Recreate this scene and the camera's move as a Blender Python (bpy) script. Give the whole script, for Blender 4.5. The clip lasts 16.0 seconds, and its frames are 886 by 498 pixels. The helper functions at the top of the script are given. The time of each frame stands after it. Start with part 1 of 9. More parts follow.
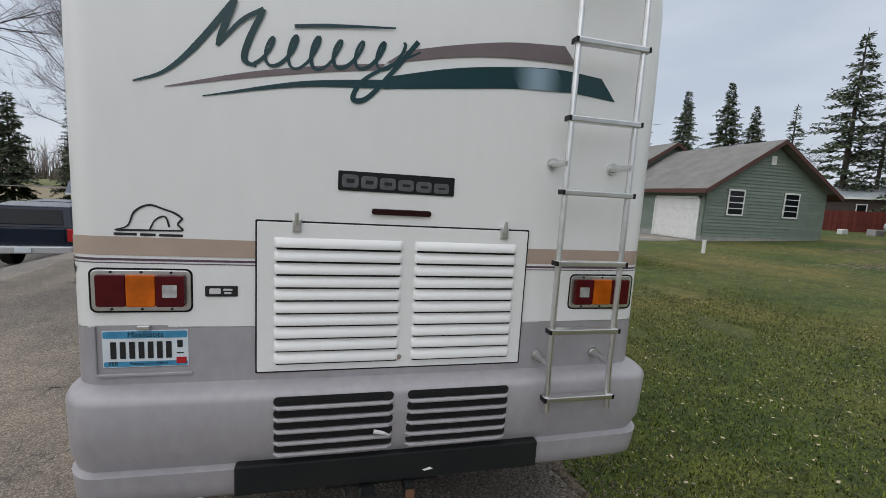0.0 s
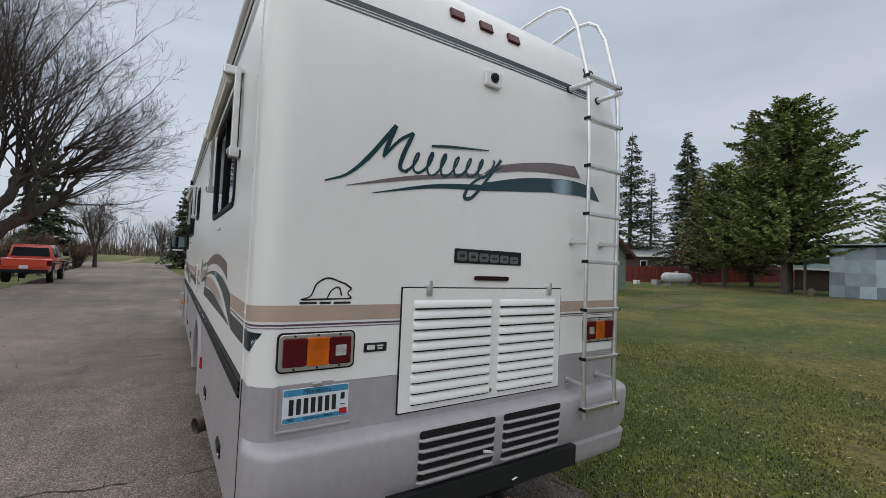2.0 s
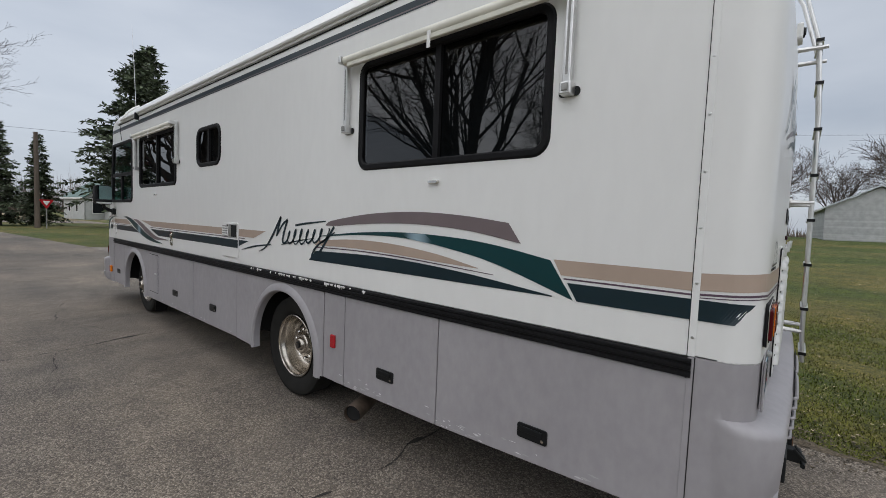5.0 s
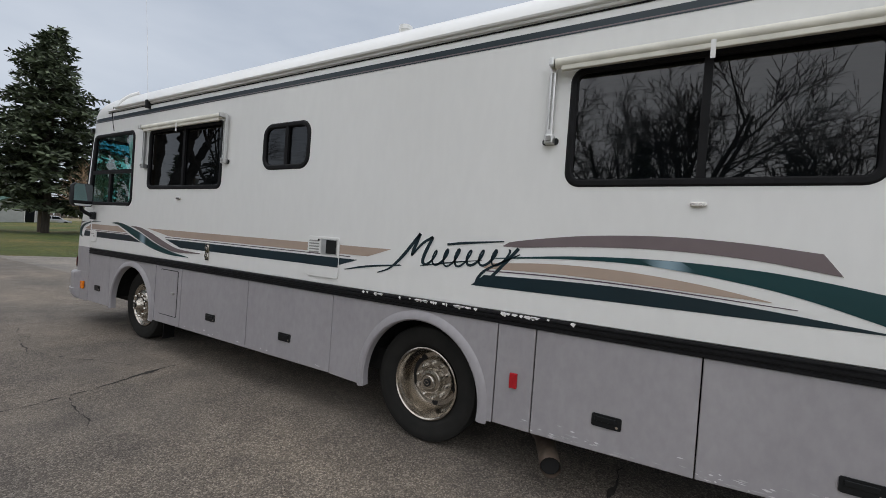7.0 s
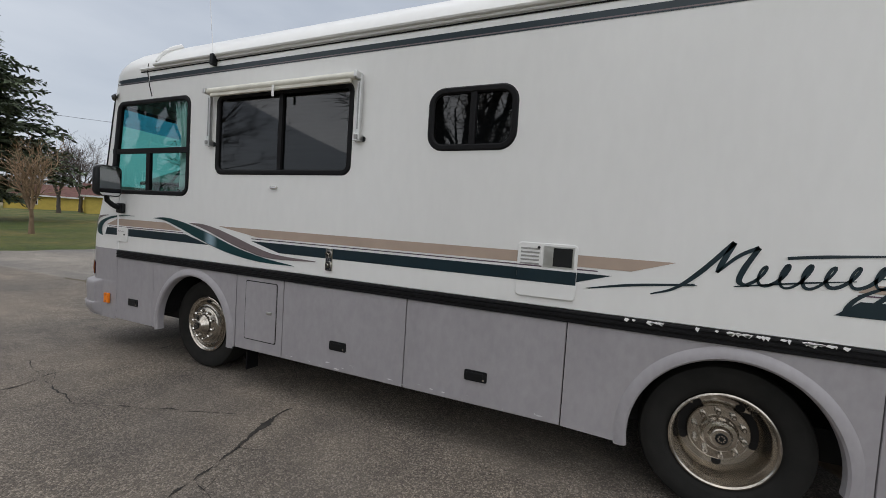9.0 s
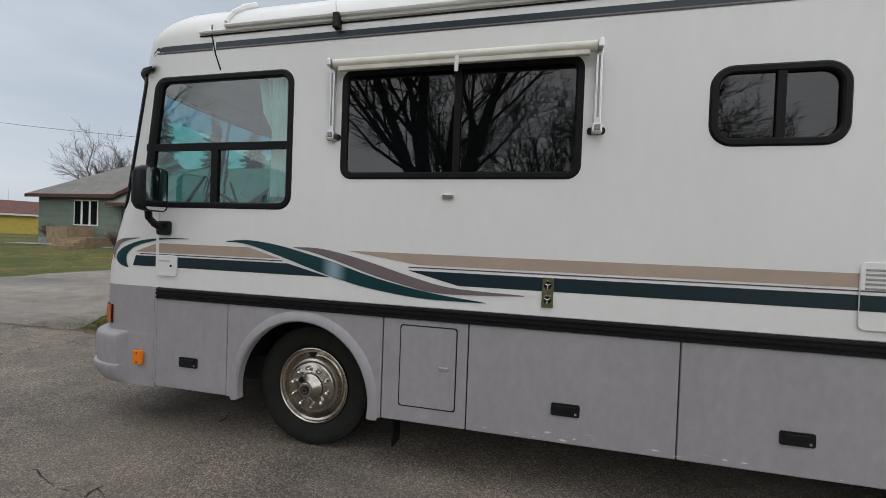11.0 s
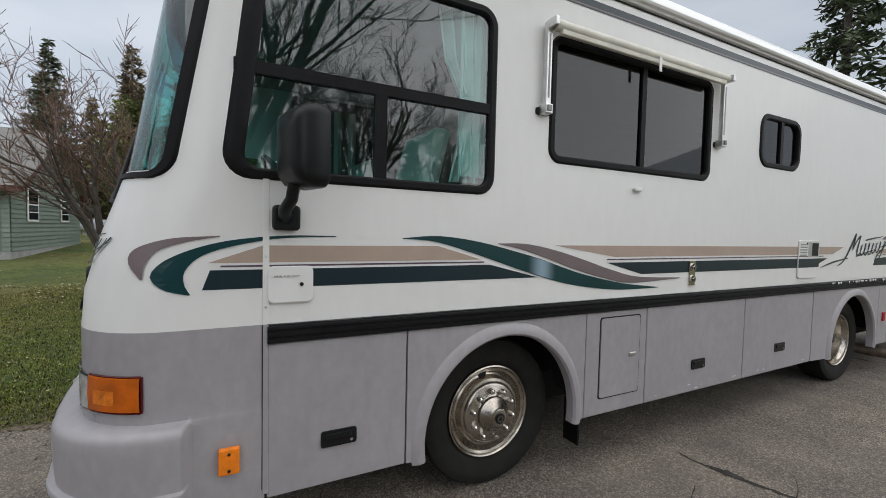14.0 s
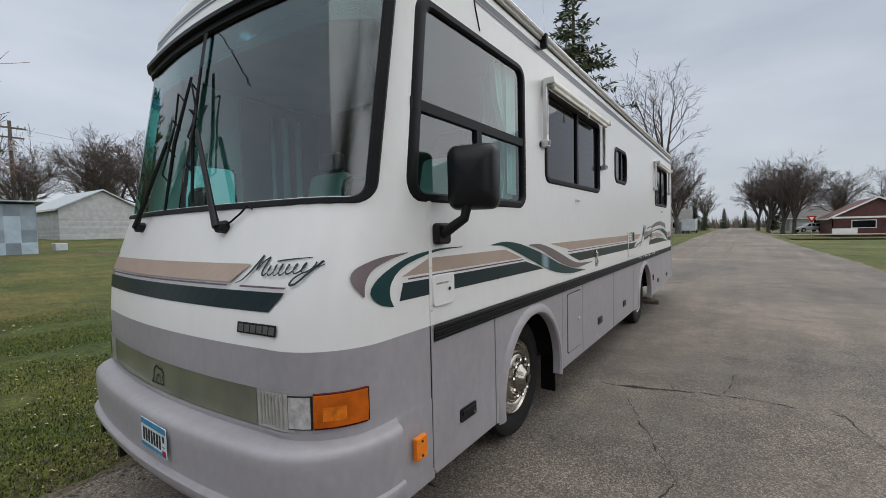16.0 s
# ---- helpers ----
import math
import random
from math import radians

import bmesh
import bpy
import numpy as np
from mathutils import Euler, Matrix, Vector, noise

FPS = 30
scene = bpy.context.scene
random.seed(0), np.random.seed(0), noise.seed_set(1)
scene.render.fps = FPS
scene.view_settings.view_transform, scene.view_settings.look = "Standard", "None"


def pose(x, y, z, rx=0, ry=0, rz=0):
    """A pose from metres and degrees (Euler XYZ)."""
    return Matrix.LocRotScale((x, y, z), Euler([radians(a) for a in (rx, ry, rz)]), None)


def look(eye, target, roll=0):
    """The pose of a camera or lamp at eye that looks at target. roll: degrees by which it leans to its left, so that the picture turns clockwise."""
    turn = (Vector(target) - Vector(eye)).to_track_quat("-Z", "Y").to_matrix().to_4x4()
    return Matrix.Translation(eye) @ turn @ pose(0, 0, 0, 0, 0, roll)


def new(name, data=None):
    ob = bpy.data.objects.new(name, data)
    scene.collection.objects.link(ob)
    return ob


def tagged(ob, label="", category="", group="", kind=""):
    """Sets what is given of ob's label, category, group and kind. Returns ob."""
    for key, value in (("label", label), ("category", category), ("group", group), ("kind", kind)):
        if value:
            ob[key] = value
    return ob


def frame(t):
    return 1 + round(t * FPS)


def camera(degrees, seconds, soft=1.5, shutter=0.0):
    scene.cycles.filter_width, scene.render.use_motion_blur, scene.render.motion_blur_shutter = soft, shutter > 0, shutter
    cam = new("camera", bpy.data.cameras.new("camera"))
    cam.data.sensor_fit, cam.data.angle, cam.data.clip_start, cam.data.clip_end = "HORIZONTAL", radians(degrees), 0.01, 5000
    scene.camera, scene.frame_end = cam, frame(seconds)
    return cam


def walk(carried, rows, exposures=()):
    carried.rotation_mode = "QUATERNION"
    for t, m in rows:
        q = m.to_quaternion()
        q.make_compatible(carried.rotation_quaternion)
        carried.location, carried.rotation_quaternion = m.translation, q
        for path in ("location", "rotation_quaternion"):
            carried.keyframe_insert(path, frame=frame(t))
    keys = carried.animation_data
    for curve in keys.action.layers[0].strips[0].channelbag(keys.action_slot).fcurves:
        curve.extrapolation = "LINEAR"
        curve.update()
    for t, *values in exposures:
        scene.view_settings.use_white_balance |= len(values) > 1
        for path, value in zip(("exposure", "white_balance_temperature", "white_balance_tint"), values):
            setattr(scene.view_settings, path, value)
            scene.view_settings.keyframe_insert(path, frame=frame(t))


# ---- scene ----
cam = camera(93.3, 16.0, soft=0.6)
PATH = [
    (0, (-0.254, -1.83, 1.782), (0.215, 0.099, 1.531), 3.3),
    (0.5, (-0.596, -2.044, 1.839), (-0.01, -0.133, 1.774), 3.0),
    (1, (-0.893, -2.066, 1.843), (-0.157, -0.207, 1.891), 2.2),
    (1.5, (-1.275, -2.079, 1.804), (-0.292, -0.341, 1.918), 1.4),
    (2, (-1.61, -1.93, 1.773), (-0.521, -0.254, 1.844), 2.5),
    (2.5, (-1.947, -1.676, 1.755), (-0.772, -0.058, 1.738), 1.7),
    (3, (-2.334, -1.409, 1.742), (-1.074, 0.141, 1.636), 1.5),
    (3.5, (-2.551, -1.054, 1.709), (-1.254, 0.457, 1.52), 1.3),
    (3.7, (-2.634, -0.921, 1.713), (-1.334, 0.585, 1.508), 1.4),
    (5.8, (-3.677, 0.593, 1.687), (-2.035, 1.735, 1.656), 3.2),
    (6, (-3.751, 0.779, 1.666), (-2.105, 1.915, 1.657), 3.6),
    (6.5, (-3.904, 1.272, 1.661), (-2.233, 2.37, 1.651), 4.1),
    (7, (-4.097, 1.756, 1.641), (-2.372, 2.768, 1.613), 4.1),
    (7.5, (-4.168, 2.317, 1.643), (-2.409, 3.267, 1.566), 3.4),
    (8, (-4.28, 2.915, 1.632), (-2.517, 3.858, 1.561), 2.5),
    (8.5, (-4.314, 3.511, 1.666), (-2.525, 4.401, 1.576), 2.4),
    (8.7, (-4.274, 3.776, 1.677), (-2.472, 4.638, 1.583), 2.9),
    (10.8, (-4.11, 6.327, 1.655), (-2.173, 6.824, 1.6), 3.0),
    (11, (-4.081, 6.577, 1.649), (-2.138, 7.05, 1.614), 2.1),
    (11.5, (-3.976, 7.182, 1.616), (-2.013, 7.563, 1.632), 1.7),
    (12, (-3.879, 7.728, 1.629), (-1.884, 7.88, 1.644), 1.5),
    (12.5, (-3.673, 8.288, 1.619), (-1.68, 8.121, 1.585), 1.6),
    (13, (-3.574, 8.808, 1.616), (-1.651, 8.274, 1.49), 1.4),
    (13.5, (-3.396, 9.307, 1.612), (-1.527, 8.616, 1.442), 0.7),
    (14, (-3.34, 9.819, 1.636), (-1.562, 8.906, 1.548), 1.3),
    (14.5, (-3.245, 10.242, 1.67), (-1.591, 9.118, 1.63), 1.0),
    (15, (-3.077, 10.606, 1.693), (-1.62, 9.237, 1.649), -0.1),
    (15.5, (-2.919, 11.075, 1.703), (-1.646, 9.534, 1.624), -1.0),
    (16, (-2.631, 11.426, 1.697), (-1.474, 9.798, 1.606), -1.3),
]
walk(cam, [(t, look(eye, target, roll)) for t, eye, target, roll in PATH], exposures=[(0.0, 0.57, 6480, 10), (1.0, 0.50, 6480, 10), (1.5, 0.44, 6480, 10), (3.5, 0.43, 6480, 10), (6.5, 0.42, 6470, 10), (8.5, 0.42, 6540, 10), (11.0, 0.50, 6570, 9), (12.0, 0.48, 6570, 9), (12.5, 0.60, 6570, 9), (13.0, 0.66, 6570, 9), (14.0, 0.71, 6570, 9), (15.5, 0.69, 6540, 10), (16.0, 0.67, 6520, 10)])

# ---- world, sun and exposure ----
world = bpy.data.worlds.new("overcast_sky")
scene.world = world
world.use_nodes = True
wn, wl = world.node_tree.nodes, world.node_tree.links
wn.clear()
w_out = wn.new("ShaderNodeOutputWorld")
w_bg = wn.new("ShaderNodeBackground")
w_sky = wn.new("ShaderNodeTexSky")
w_sky.sky_type = "NISHITA"
w_sky.sun_disc = False
w_sky.sun_elevation, w_sky.sun_rotation = radians(66), radians(260)
w_sky.air_density, w_sky.dust_density = 1.0, 3.0
w_co = wn.new("ShaderNodeTexCoord")
w_map = wn.new("ShaderNodeMapping")
w_map.inputs["Scale"].default_value = (1.0, 1.0, 3.2)
w_noise = wn.new("ShaderNodeTexNoise")
w_noise.inputs["Scale"].default_value = 2.2
w_noise.inputs["Detail"].default_value = 5
w_ramp = wn.new("ShaderNodeValToRGB")
w_ramp.color_ramp.elements[0].position, w_ramp.color_ramp.elements[1].position = 0.3, 0.72
w_ramp.color_ramp.elements[0].color = (3.3, 3.65, 4.2, 1)
w_ramp.color_ramp.elements[1].color = (4.6, 4.9, 5.35, 1)
w_mix = wn.new("ShaderNodeMixRGB")
w_mix.inputs[0].default_value = 0.86
wl.new(w_co.outputs["Generated"], w_map.inputs["Vector"])
wl.new(w_map.outputs["Vector"], w_noise.inputs["Vector"])
wl.new(w_noise.outputs["Fac"], w_ramp.inputs["Fac"])
wl.new(w_sky.outputs["Color"], w_mix.inputs[1])
wl.new(w_ramp.outputs["Color"], w_mix.inputs[2])
# the cloud is thinner, and so brighter, on the side where the sun stands
w_sep, w_lean, w_glow = wn.new("ShaderNodeSeparateXYZ"), wn.new("ShaderNodeMath"), wn.new("ShaderNodeMixRGB")
w_lean.operation, w_glow.blend_type = "MULTIPLY_ADD", "MULTIPLY"
w_lean.inputs[1].default_value, w_lean.inputs[2].default_value = 0.13, 1.0
w_glow.inputs[0].default_value = 1.0
wl.new(w_co.outputs["Generated"], w_sep.inputs[0])
wl.new(w_sep.outputs["Y"], w_lean.inputs[0])
wl.new(w_mix.outputs["Color"], w_glow.inputs[1])
wl.new(w_lean.outputs[0], w_glow.inputs[2])
wl.new(w_glow.outputs["Color"], w_bg.inputs["Color"])
wl.new(w_bg.outputs["Background"], w_out.inputs["Surface"])
w_bg.inputs["Strength"].default_value = 0.1

sun = new("sun", bpy.data.lights.new("sun", "SUN"))
sun.data.energy, sun.data.angle, sun.data.color = 1.5, radians(130), (1.0, 0.985, 0.97)
sun.matrix_world = look((0, 0, 0), (0.40, 0.06, -0.90))


# ---- materials ----
def material(name, color, rough=0.5, metal=0.0, big=0.0, big_scale=1.0, fine=0.0, fine_scale=60.0, bump=0.0, bump_scale=120.0,
             tint=None, coat=0.0, by_object=0.0, by_island=0.0, stretch=(1, 1, 1), distance=0.004, spec=0.5):
    """Principled surface with two scales of variation in colour and roughness and a fine relief."""
    m = bpy.data.materials.new(name)
    m.use_nodes = True
    n, l = m.node_tree.nodes, m.node_tree.links
    p = n["Principled BSDF"]
    p.inputs["Roughness"].default_value, p.inputs["Metallic"].default_value = rough, metal
    p.inputs["Coat Weight"].default_value, p.inputs["Coat Roughness"].default_value = coat, 0.08
    p.inputs["Specular IOR Level"].default_value = spec
    base = n.new("ShaderNodeRGB")
    base.outputs[0].default_value = (*color, 1)
    out = base.outputs[0]
    co = n.new("ShaderNodeTexCoord")
    mp = n.new("ShaderNodeMapping")
    mp.inputs["Scale"].default_value = stretch
    l.new(co.outputs["Object"], mp.inputs["Vector"])

    def noise_at(scale, detail=4):
        t = n.new("ShaderNodeTexNoise")
        t.inputs["Scale"].default_value, t.inputs["Detail"].default_value = scale, detail
        l.new(mp.outputs["Vector"], t.inputs["Vector"])
        return t.outputs["Fac"]

    def vary(out, fac, amount, other=None):
        mr = n.new("ShaderNodeMapRange")
        mr.inputs["From Min"].default_value, mr.inputs["From Max"].default_value = 0.32, 0.68
        mr.inputs["To Min"].default_value, mr.inputs["To Max"].default_value = 0.0, 1.0
        l.new(fac, mr.inputs["Value"])
        mx = n.new("ShaderNodeMixRGB")
        mx.blend_type = "MIX"
        sc = n.new("ShaderNodeMath")
        sc.operation = "MULTIPLY"
        sc.inputs[1].default_value = amount if other else 1.0
        l.new(mr.outputs["Result"], sc.inputs[0])
        l.new(sc.outputs[0], mx.inputs[0])
        if other:
            l.new(out, mx.inputs[1])
            mx.inputs[2].default_value = (*other, 1)
        else:
            for k, f in ((1, 1 - amount), (2, 1 + amount)):
                g = n.new("ShaderNodeMixRGB")
                g.blend_type = "MULTIPLY"
                g.inputs[0].default_value = 1
                g.inputs[2].default_value = (f, f, f, 1)
                l.new(out, g.inputs[1])
                l.new(g.outputs[0], mx.inputs[k])
        return mx.outputs[0]

    if big:
        out = vary(out, noise_at(big_scale, 6), big, tint)
    if fine:
        out = vary(out, noise_at(fine_scale, 3), fine)
    if by_object:
        oi = n.new("ShaderNodeObjectInfo")
        out = vary(out, oi.outputs["Random"], by_object)
    if by_island:
        ge = n.new("ShaderNodeNewGeometry")
        out = vary(out, ge.outputs["Random Per Island"], by_island)
    l.new(out, p.inputs["Base Color"])
    if bump:
        b = n.new("ShaderNodeBump")
        b.inputs["Strength"].default_value, b.inputs["Distance"].default_value = bump, distance
        l.new(noise_at(bump_scale, 4), b.inputs["Height"])
        l.new(b.outputs["Normal"], p.inputs["Normal"])
    return m


def glass(name, tint, ior=1.55, rough=0.0):
    m = bpy.data.materials.new(name)
    m.use_nodes = True
    n, l = m.node_tree.nodes, m.node_tree.links
    n.clear()
    o, mix, tr, gl, fr, pw, ma = (n.new(k) for k in ("ShaderNodeOutputMaterial", "ShaderNodeMixShader", "ShaderNodeBsdfTransparent", "ShaderNodeBsdfGlossy",
                                                     "ShaderNodeLayerWeight", "ShaderNodeMath", "ShaderNodeMath"))
    fr.inputs["Blend"].default_value = 0.5
    pw.operation, ma.operation = "POWER", "MULTIPLY_ADD"
    pw.inputs[1].default_value = 4.5
    f0 = 1.7 * ((ior - 1) / (ior + 1)) ** 2
    ma.inputs[1].default_value, ma.inputs[2].default_value = 1 - f0, f0
    l.new(fr.outputs["Facing"], pw.inputs[0]); l.new(pw.outputs[0], ma.inputs[0])
    tr.inputs["Color"].default_value = (*tint, 1)
    gl.inputs["Roughness"].default_value = rough
    l.new(ma.outputs[0], mix.inputs[0]); l.new(tr.outputs[0], mix.inputs[1]); l.new(gl.outputs[0], mix.inputs[2])
    l.new(mix.outputs[0], o.inputs["Surface"])
    return m


M = {}
M["white"] = material("white_gelcoat", (0.79, 0.79, 0.775), 0.32, big=0.018, big_scale=0.9, fine=0.012, fine_scale=14, bump=0.05, bump_scale=3.0, coat=0.15, stretch=(1, 1, 0.35))
M["grey"] = material("grey_lilac_paint", (0.312, 0.298, 0.312), 0.42, big=0.55, big_scale=1.7, tint=(0.385, 0.371, 0.383), fine=0.05, fine_scale=22, bump=0.05, bump_scale=30, stretch=(1, 1, 0.6))
M["tan"] = material("tan_stripe_vinyl", (0.42, 0.325, 0.262), 0.4, big=0.06, big_scale=5)
M["mauve"] = material("mauve_stripe_vinyl", (0.17, 0.135, 0.14), 0.35, big=0.06, big_scale=5)
M["teal"] = material("dark_teal_vinyl", (0.004, 0.040, 0.046), 0.28, big=0.15, big_scale=1.6)
M["navy"] = material("dark_navy_vinyl", (0.007, 0.021, 0.030), 0.3, big=0.1, big_scale=4)


def glint(name, axis):
    """Teal vinyl that fades to silver blue and back along one axis of its own box."""
    m = bpy.data.materials.new(name)
    m.use_nodes = True
    n, l = m.node_tree.nodes, m.node_tree.links
    p = n["Principled BSDF"]
    p.inputs["Roughness"].default_value = 0.3
    co, sp, rp = n.new("ShaderNodeTexCoord"), n.new("ShaderNodeSeparateXYZ"), n.new("ShaderNodeValToRGB")
    l.new(co.outputs["Generated"], sp.inputs[0])
    l.new(sp.outputs[axis], rp.inputs["Fac"])
    e = rp.color_ramp.elements
    e[0].position, e[0].color = 0.05, (0.004, 0.040, 0.046, 1)
    e[1].position, e[1].color = 0.95, (0.004, 0.040, 0.046, 1)
    mid = e.new(0.5)
    mid.color = (0.26, 0.37, 0.44, 1)
    rp.color_ramp.interpolation = "EASE"
    l.new(rp.outputs["Color"], p.inputs["Base Color"])
    return m


M["shine_y"] = glint("silver_glint_along_side", "Y")
M["shine_x"] = glint("silver_glint_along_rear", "X")
M["plum"] = material("plum_pinstripe", (0.10, 0.06, 0.09), 0.4)
M["rubber"] = material("black_rubber", (0.008, 0.008, 0.009), 0.5, spec=0.16, big=0.2, big_scale=8, fine=0.1, fine_scale=80)
# near-black that puts the dark of slots, holes and underbody into colour
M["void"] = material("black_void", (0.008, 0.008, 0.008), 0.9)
M["blackpl"] = material("black_plastic", (0.009, 0.010, 0.011), 0.38, spec=0.25, fine=0.1, bump=0.2, bump_scale=260, distance=0.0008)
M["blackmet"] = material("black_painted_steel", (0.011, 0.013, 0.014), 0.5, spec=0.2, big=0.25, big_scale=6, tint=(0.03, 0.027, 0.024))
M["tyre"] = material("tyre_rubber", (0.016, 0.016, 0.015), 0.8, spec=0.16, big=0.3, big_scale=7, tint=(0.036, 0.034, 0.031), bump=0.3, bump_scale=90)
M["chrome"] = material("chrome", (0.62, 0.60, 0.565), 0.14, 1.0, big=0.12, big_scale=8)
M["steel"] = material("polished_steel_wheel", (0.47, 0.435, 0.385), 0.24, 1.0, big=0.25, big_scale=9, fine=0.06, fine_scale=60)
M["alu"] = material("brushed_aluminium", (0.66, 0.66, 0.65), 0.36, 1.0, big=0.08, big_scale=14)
M["rust"] = material("rusty_steel", (0.16, 0.075, 0.035), 0.8, big=0.5, big_scale=18, tint=(0.06, 0.04, 0.03), bump=0.4)
M["exhaust"] = material("burnt_exhaust_steel", (0.11, 0.082, 0.063), 0.6, 0.3, big=0.4, big_scale=12)
M["redlens"] = material("dark_red_lens", (0.075, 0.004, 0.007), 0.22, spec=0.3, big=0.15, big_scale=20)
M["darkred"] = material("near_black_red_lens", (0.022, 0.004, 0.005), 0.25, spec=0.3)
M["badge"] = material("dark_pewter_badge", (0.16, 0.165, 0.17), 0.35, 0.6, big=0.2, big_scale=30)
M["amber"] = material("amber_lens", (0.50, 0.105, 0.005), 0.2, spec=0.35, big=0.25, big_scale=12, fine=0.06, fine_scale=150)
M["amberlit"] = material("amber_lens_bright_patch", (0.62, 0.16, 0.010), 0.25, spec=0.35, big=0.3, big_scale=25, fine=0.1, fine_scale=120)
M["orange"] = material("bright_amber_reflector", (0.85, 0.22, 0.01), 0.25, big=0.1, big_scale=40)
M["red"] = material("red_reflector", (0.40, 0.012, 0.018), 0.25, big=0.1, big_scale=40)
M["clear"] = material("clear_lens", (0.55, 0.55, 0.56), 0.08, 0.4, big=0.25, big_scale=30, bump=0.4, bump_scale=70)
M["mesh"] = material("olive_grey_grille", (0.15, 0.155, 0.115), 0.3, big=0.25, big_scale=3, coat=0.3)
M["pl_w"] = material("plate_white", (0.62, 0.68, 0.72), 0.35, big=0.06, big_scale=30)
M["pl_b"] = material("plate_blue", (0.05, 0.25, 0.42), 0.35, big=0.2, big_scale=30)
M["ink"] = material("black_ink", (0.012, 0.012, 0.014), 0.4)
M["whiteink"] = material("white_ink", (0.6, 0.6, 0.6), 0.4)
M["gd"] = glass("dark_tinted_glass", (0.085, 0.097, 0.108), 1.50)
M["gg"] = glass("green_tinted_glass", (0.40, 0.68, 0.65), 1.80)
M["gs"] = glass("teal_windshield_glass", (0.33, 0.74, 0.69), 1.74)
M["gb"] = glass("blue_shade_band_glass", (0.22, 0.50, 0.72), 1.45)
M["beige"] = material("beige_upholstery", (0.70, 0.68, 0.62), 0.85, big=0.1, big_scale=4, bump=0.3, bump_scale=200)
M["backing_brown"] = material("brown_cab_backing", (0.16, 0.125, 0.095), 0.6, big=0.2, big_scale=3, stretch=(1, 1, 0.1))
M["lining"] = material("grey_fabric_lining", (0.20, 0.20, 0.195), 0.9, big=0.1, big_scale=3)
M["curtain"] = material("pale_curtain", (0.82, 0.83, 0.81), 0.9, big=0.08, big_scale=5)
M["carpet"] = material("grey_carpet", (0.50, 0.48, 0.45), 0.95, fine=0.2, bump=0.5)
M["dash"] = material("dark_dashboard", (0.05, 0.05, 0.05), 0.6, fine=0.1, bump=0.3)
M["cream"] = material("cream_awning_vinyl", (0.70, 0.68, 0.60), 0.5, big=0.12, big_scale=5, bump=0.2, bump_scale=60)
M["scuff"] = material("pale_scuff_marks", (0.52, 0.51, 0.52), 0.6, by_island=0.25)
# for the sheets added behind the dark panes to set their tone
M["blind"] = material("grey_glass_backing", (0.10, 0.115, 0.12), 0.9, big=0.25, big_scale=1.2)
M["surround"] = material("pale_ribbed_lamp_surround", (0.36, 0.36, 0.33), 0.3, big=0.1, big_scale=20)
M["bare"] = material("bare_tan_earth", (0.24, 0.20, 0.14), 0.95, big=0.7, big_scale=2.5, tint=(0.12, 0.12, 0.05), fine=0.5, fine_scale=25, bump=0.8, bump_scale=30, distance=0.02)
M["tanbark"] = material("tan_orange_twigs", (0.27, 0.185, 0.115), 0.9, by_island=0.3)
M["deck"] = material("weathered_deck_wood", (0.30, 0.22, 0.14), 0.8, big=0.2, big_scale=3, by_object=0.15)
M["straw"] = material("pale_straw_blades", (0.30, 0.25, 0.13), 0.9, by_island=0.4)
M["field"] = material("dry_tan_field", (0.205, 0.165, 0.095), 0.95, big=0.5, big_scale=0.08, tint=(0.12, 0.105, 0.05), fine=0.35, fine_scale=3.0)
M["slate"] = material("slate_blue_roof", (0.085, 0.10, 0.13), 0.8, big=0.15, big_scale=2)
M["mirror"] = material("mirror_glass", (0.8, 0.82, 0.84), 0.02, 1.0)
# surroundings
M["bark"] = material("grey_brown_bark", (0.060, 0.050, 0.043), 0.95, big=0.45, big_scale=4, tint=(0.12, 0.105, 0.09), fine=0.25, fine_scale=30, bump=0.9, bump_scale=18, stretch=(1, 1, 0.25), distance=0.03)
M["twig"] = material("dark_twigs", (0.075, 0.058, 0.050), 0.95, by_island=0.3)
M["twigred"] = material("reddish_twigs", (0.14, 0.085, 0.06), 0.95, by_island=0.35)
M["needle"] = material("dark_green_needles", (0.092, 0.115, 0.070), 0.9, by_island=0.55, big=0.3, big_scale=0.5)
M["needle2"] = material("olive_pine_needles", (0.165, 0.20, 0.062), 0.9, by_island=0.5, big=0.3, big_scale=0.5)
M["needle3"] = material("brown_green_needles", (0.17, 0.14, 0.08), 0.9, by_island=0.5, big=0.4, big_scale=0.5)
M["siding"] = material("sage_green_siding", (0.165, 0.205, 0.17), 0.6, big=0.08, big_scale=2, by_object=0.05)
M["shingle"] = material("grey_asphalt_shingles", (0.17, 0.165, 0.155), 0.95, big=0.15, big_scale=1.3, fine=0.2, fine_scale=25, bump=0.5, bump_scale=25, distance=0.02)
M["fascia"] = material("brown_fascia_paint", (0.085, 0.035, 0.028), 0.6, big=0.15, big_scale=3)
M["trimw"] = material("white_trim_paint", (0.72, 0.72, 0.70), 0.5, big=0.06, big_scale=5)
M["concrete"] = material("grey_concrete", (0.30, 0.30, 0.29), 0.9, big=0.15, big_scale=3, fine=0.1, bump=0.4)
M["fence"] = material("red_brown_fence_boards", (0.17, 0.035, 0.026), 0.75, by_object=0.15, big=0.15, big_scale=2)
M["sheet"] = material("weathered_galvanised_sheet", (0.27, 0.33, 0.38), 0.5, 0.3, by_object=0.35, big=0.15, big_scale=1.5)
M["lapwhite"] = material("grey_white_lap_siding", (0.42, 0.43, 0.43), 0.7, big=0.12, big_scale=2, by_object=0.08)
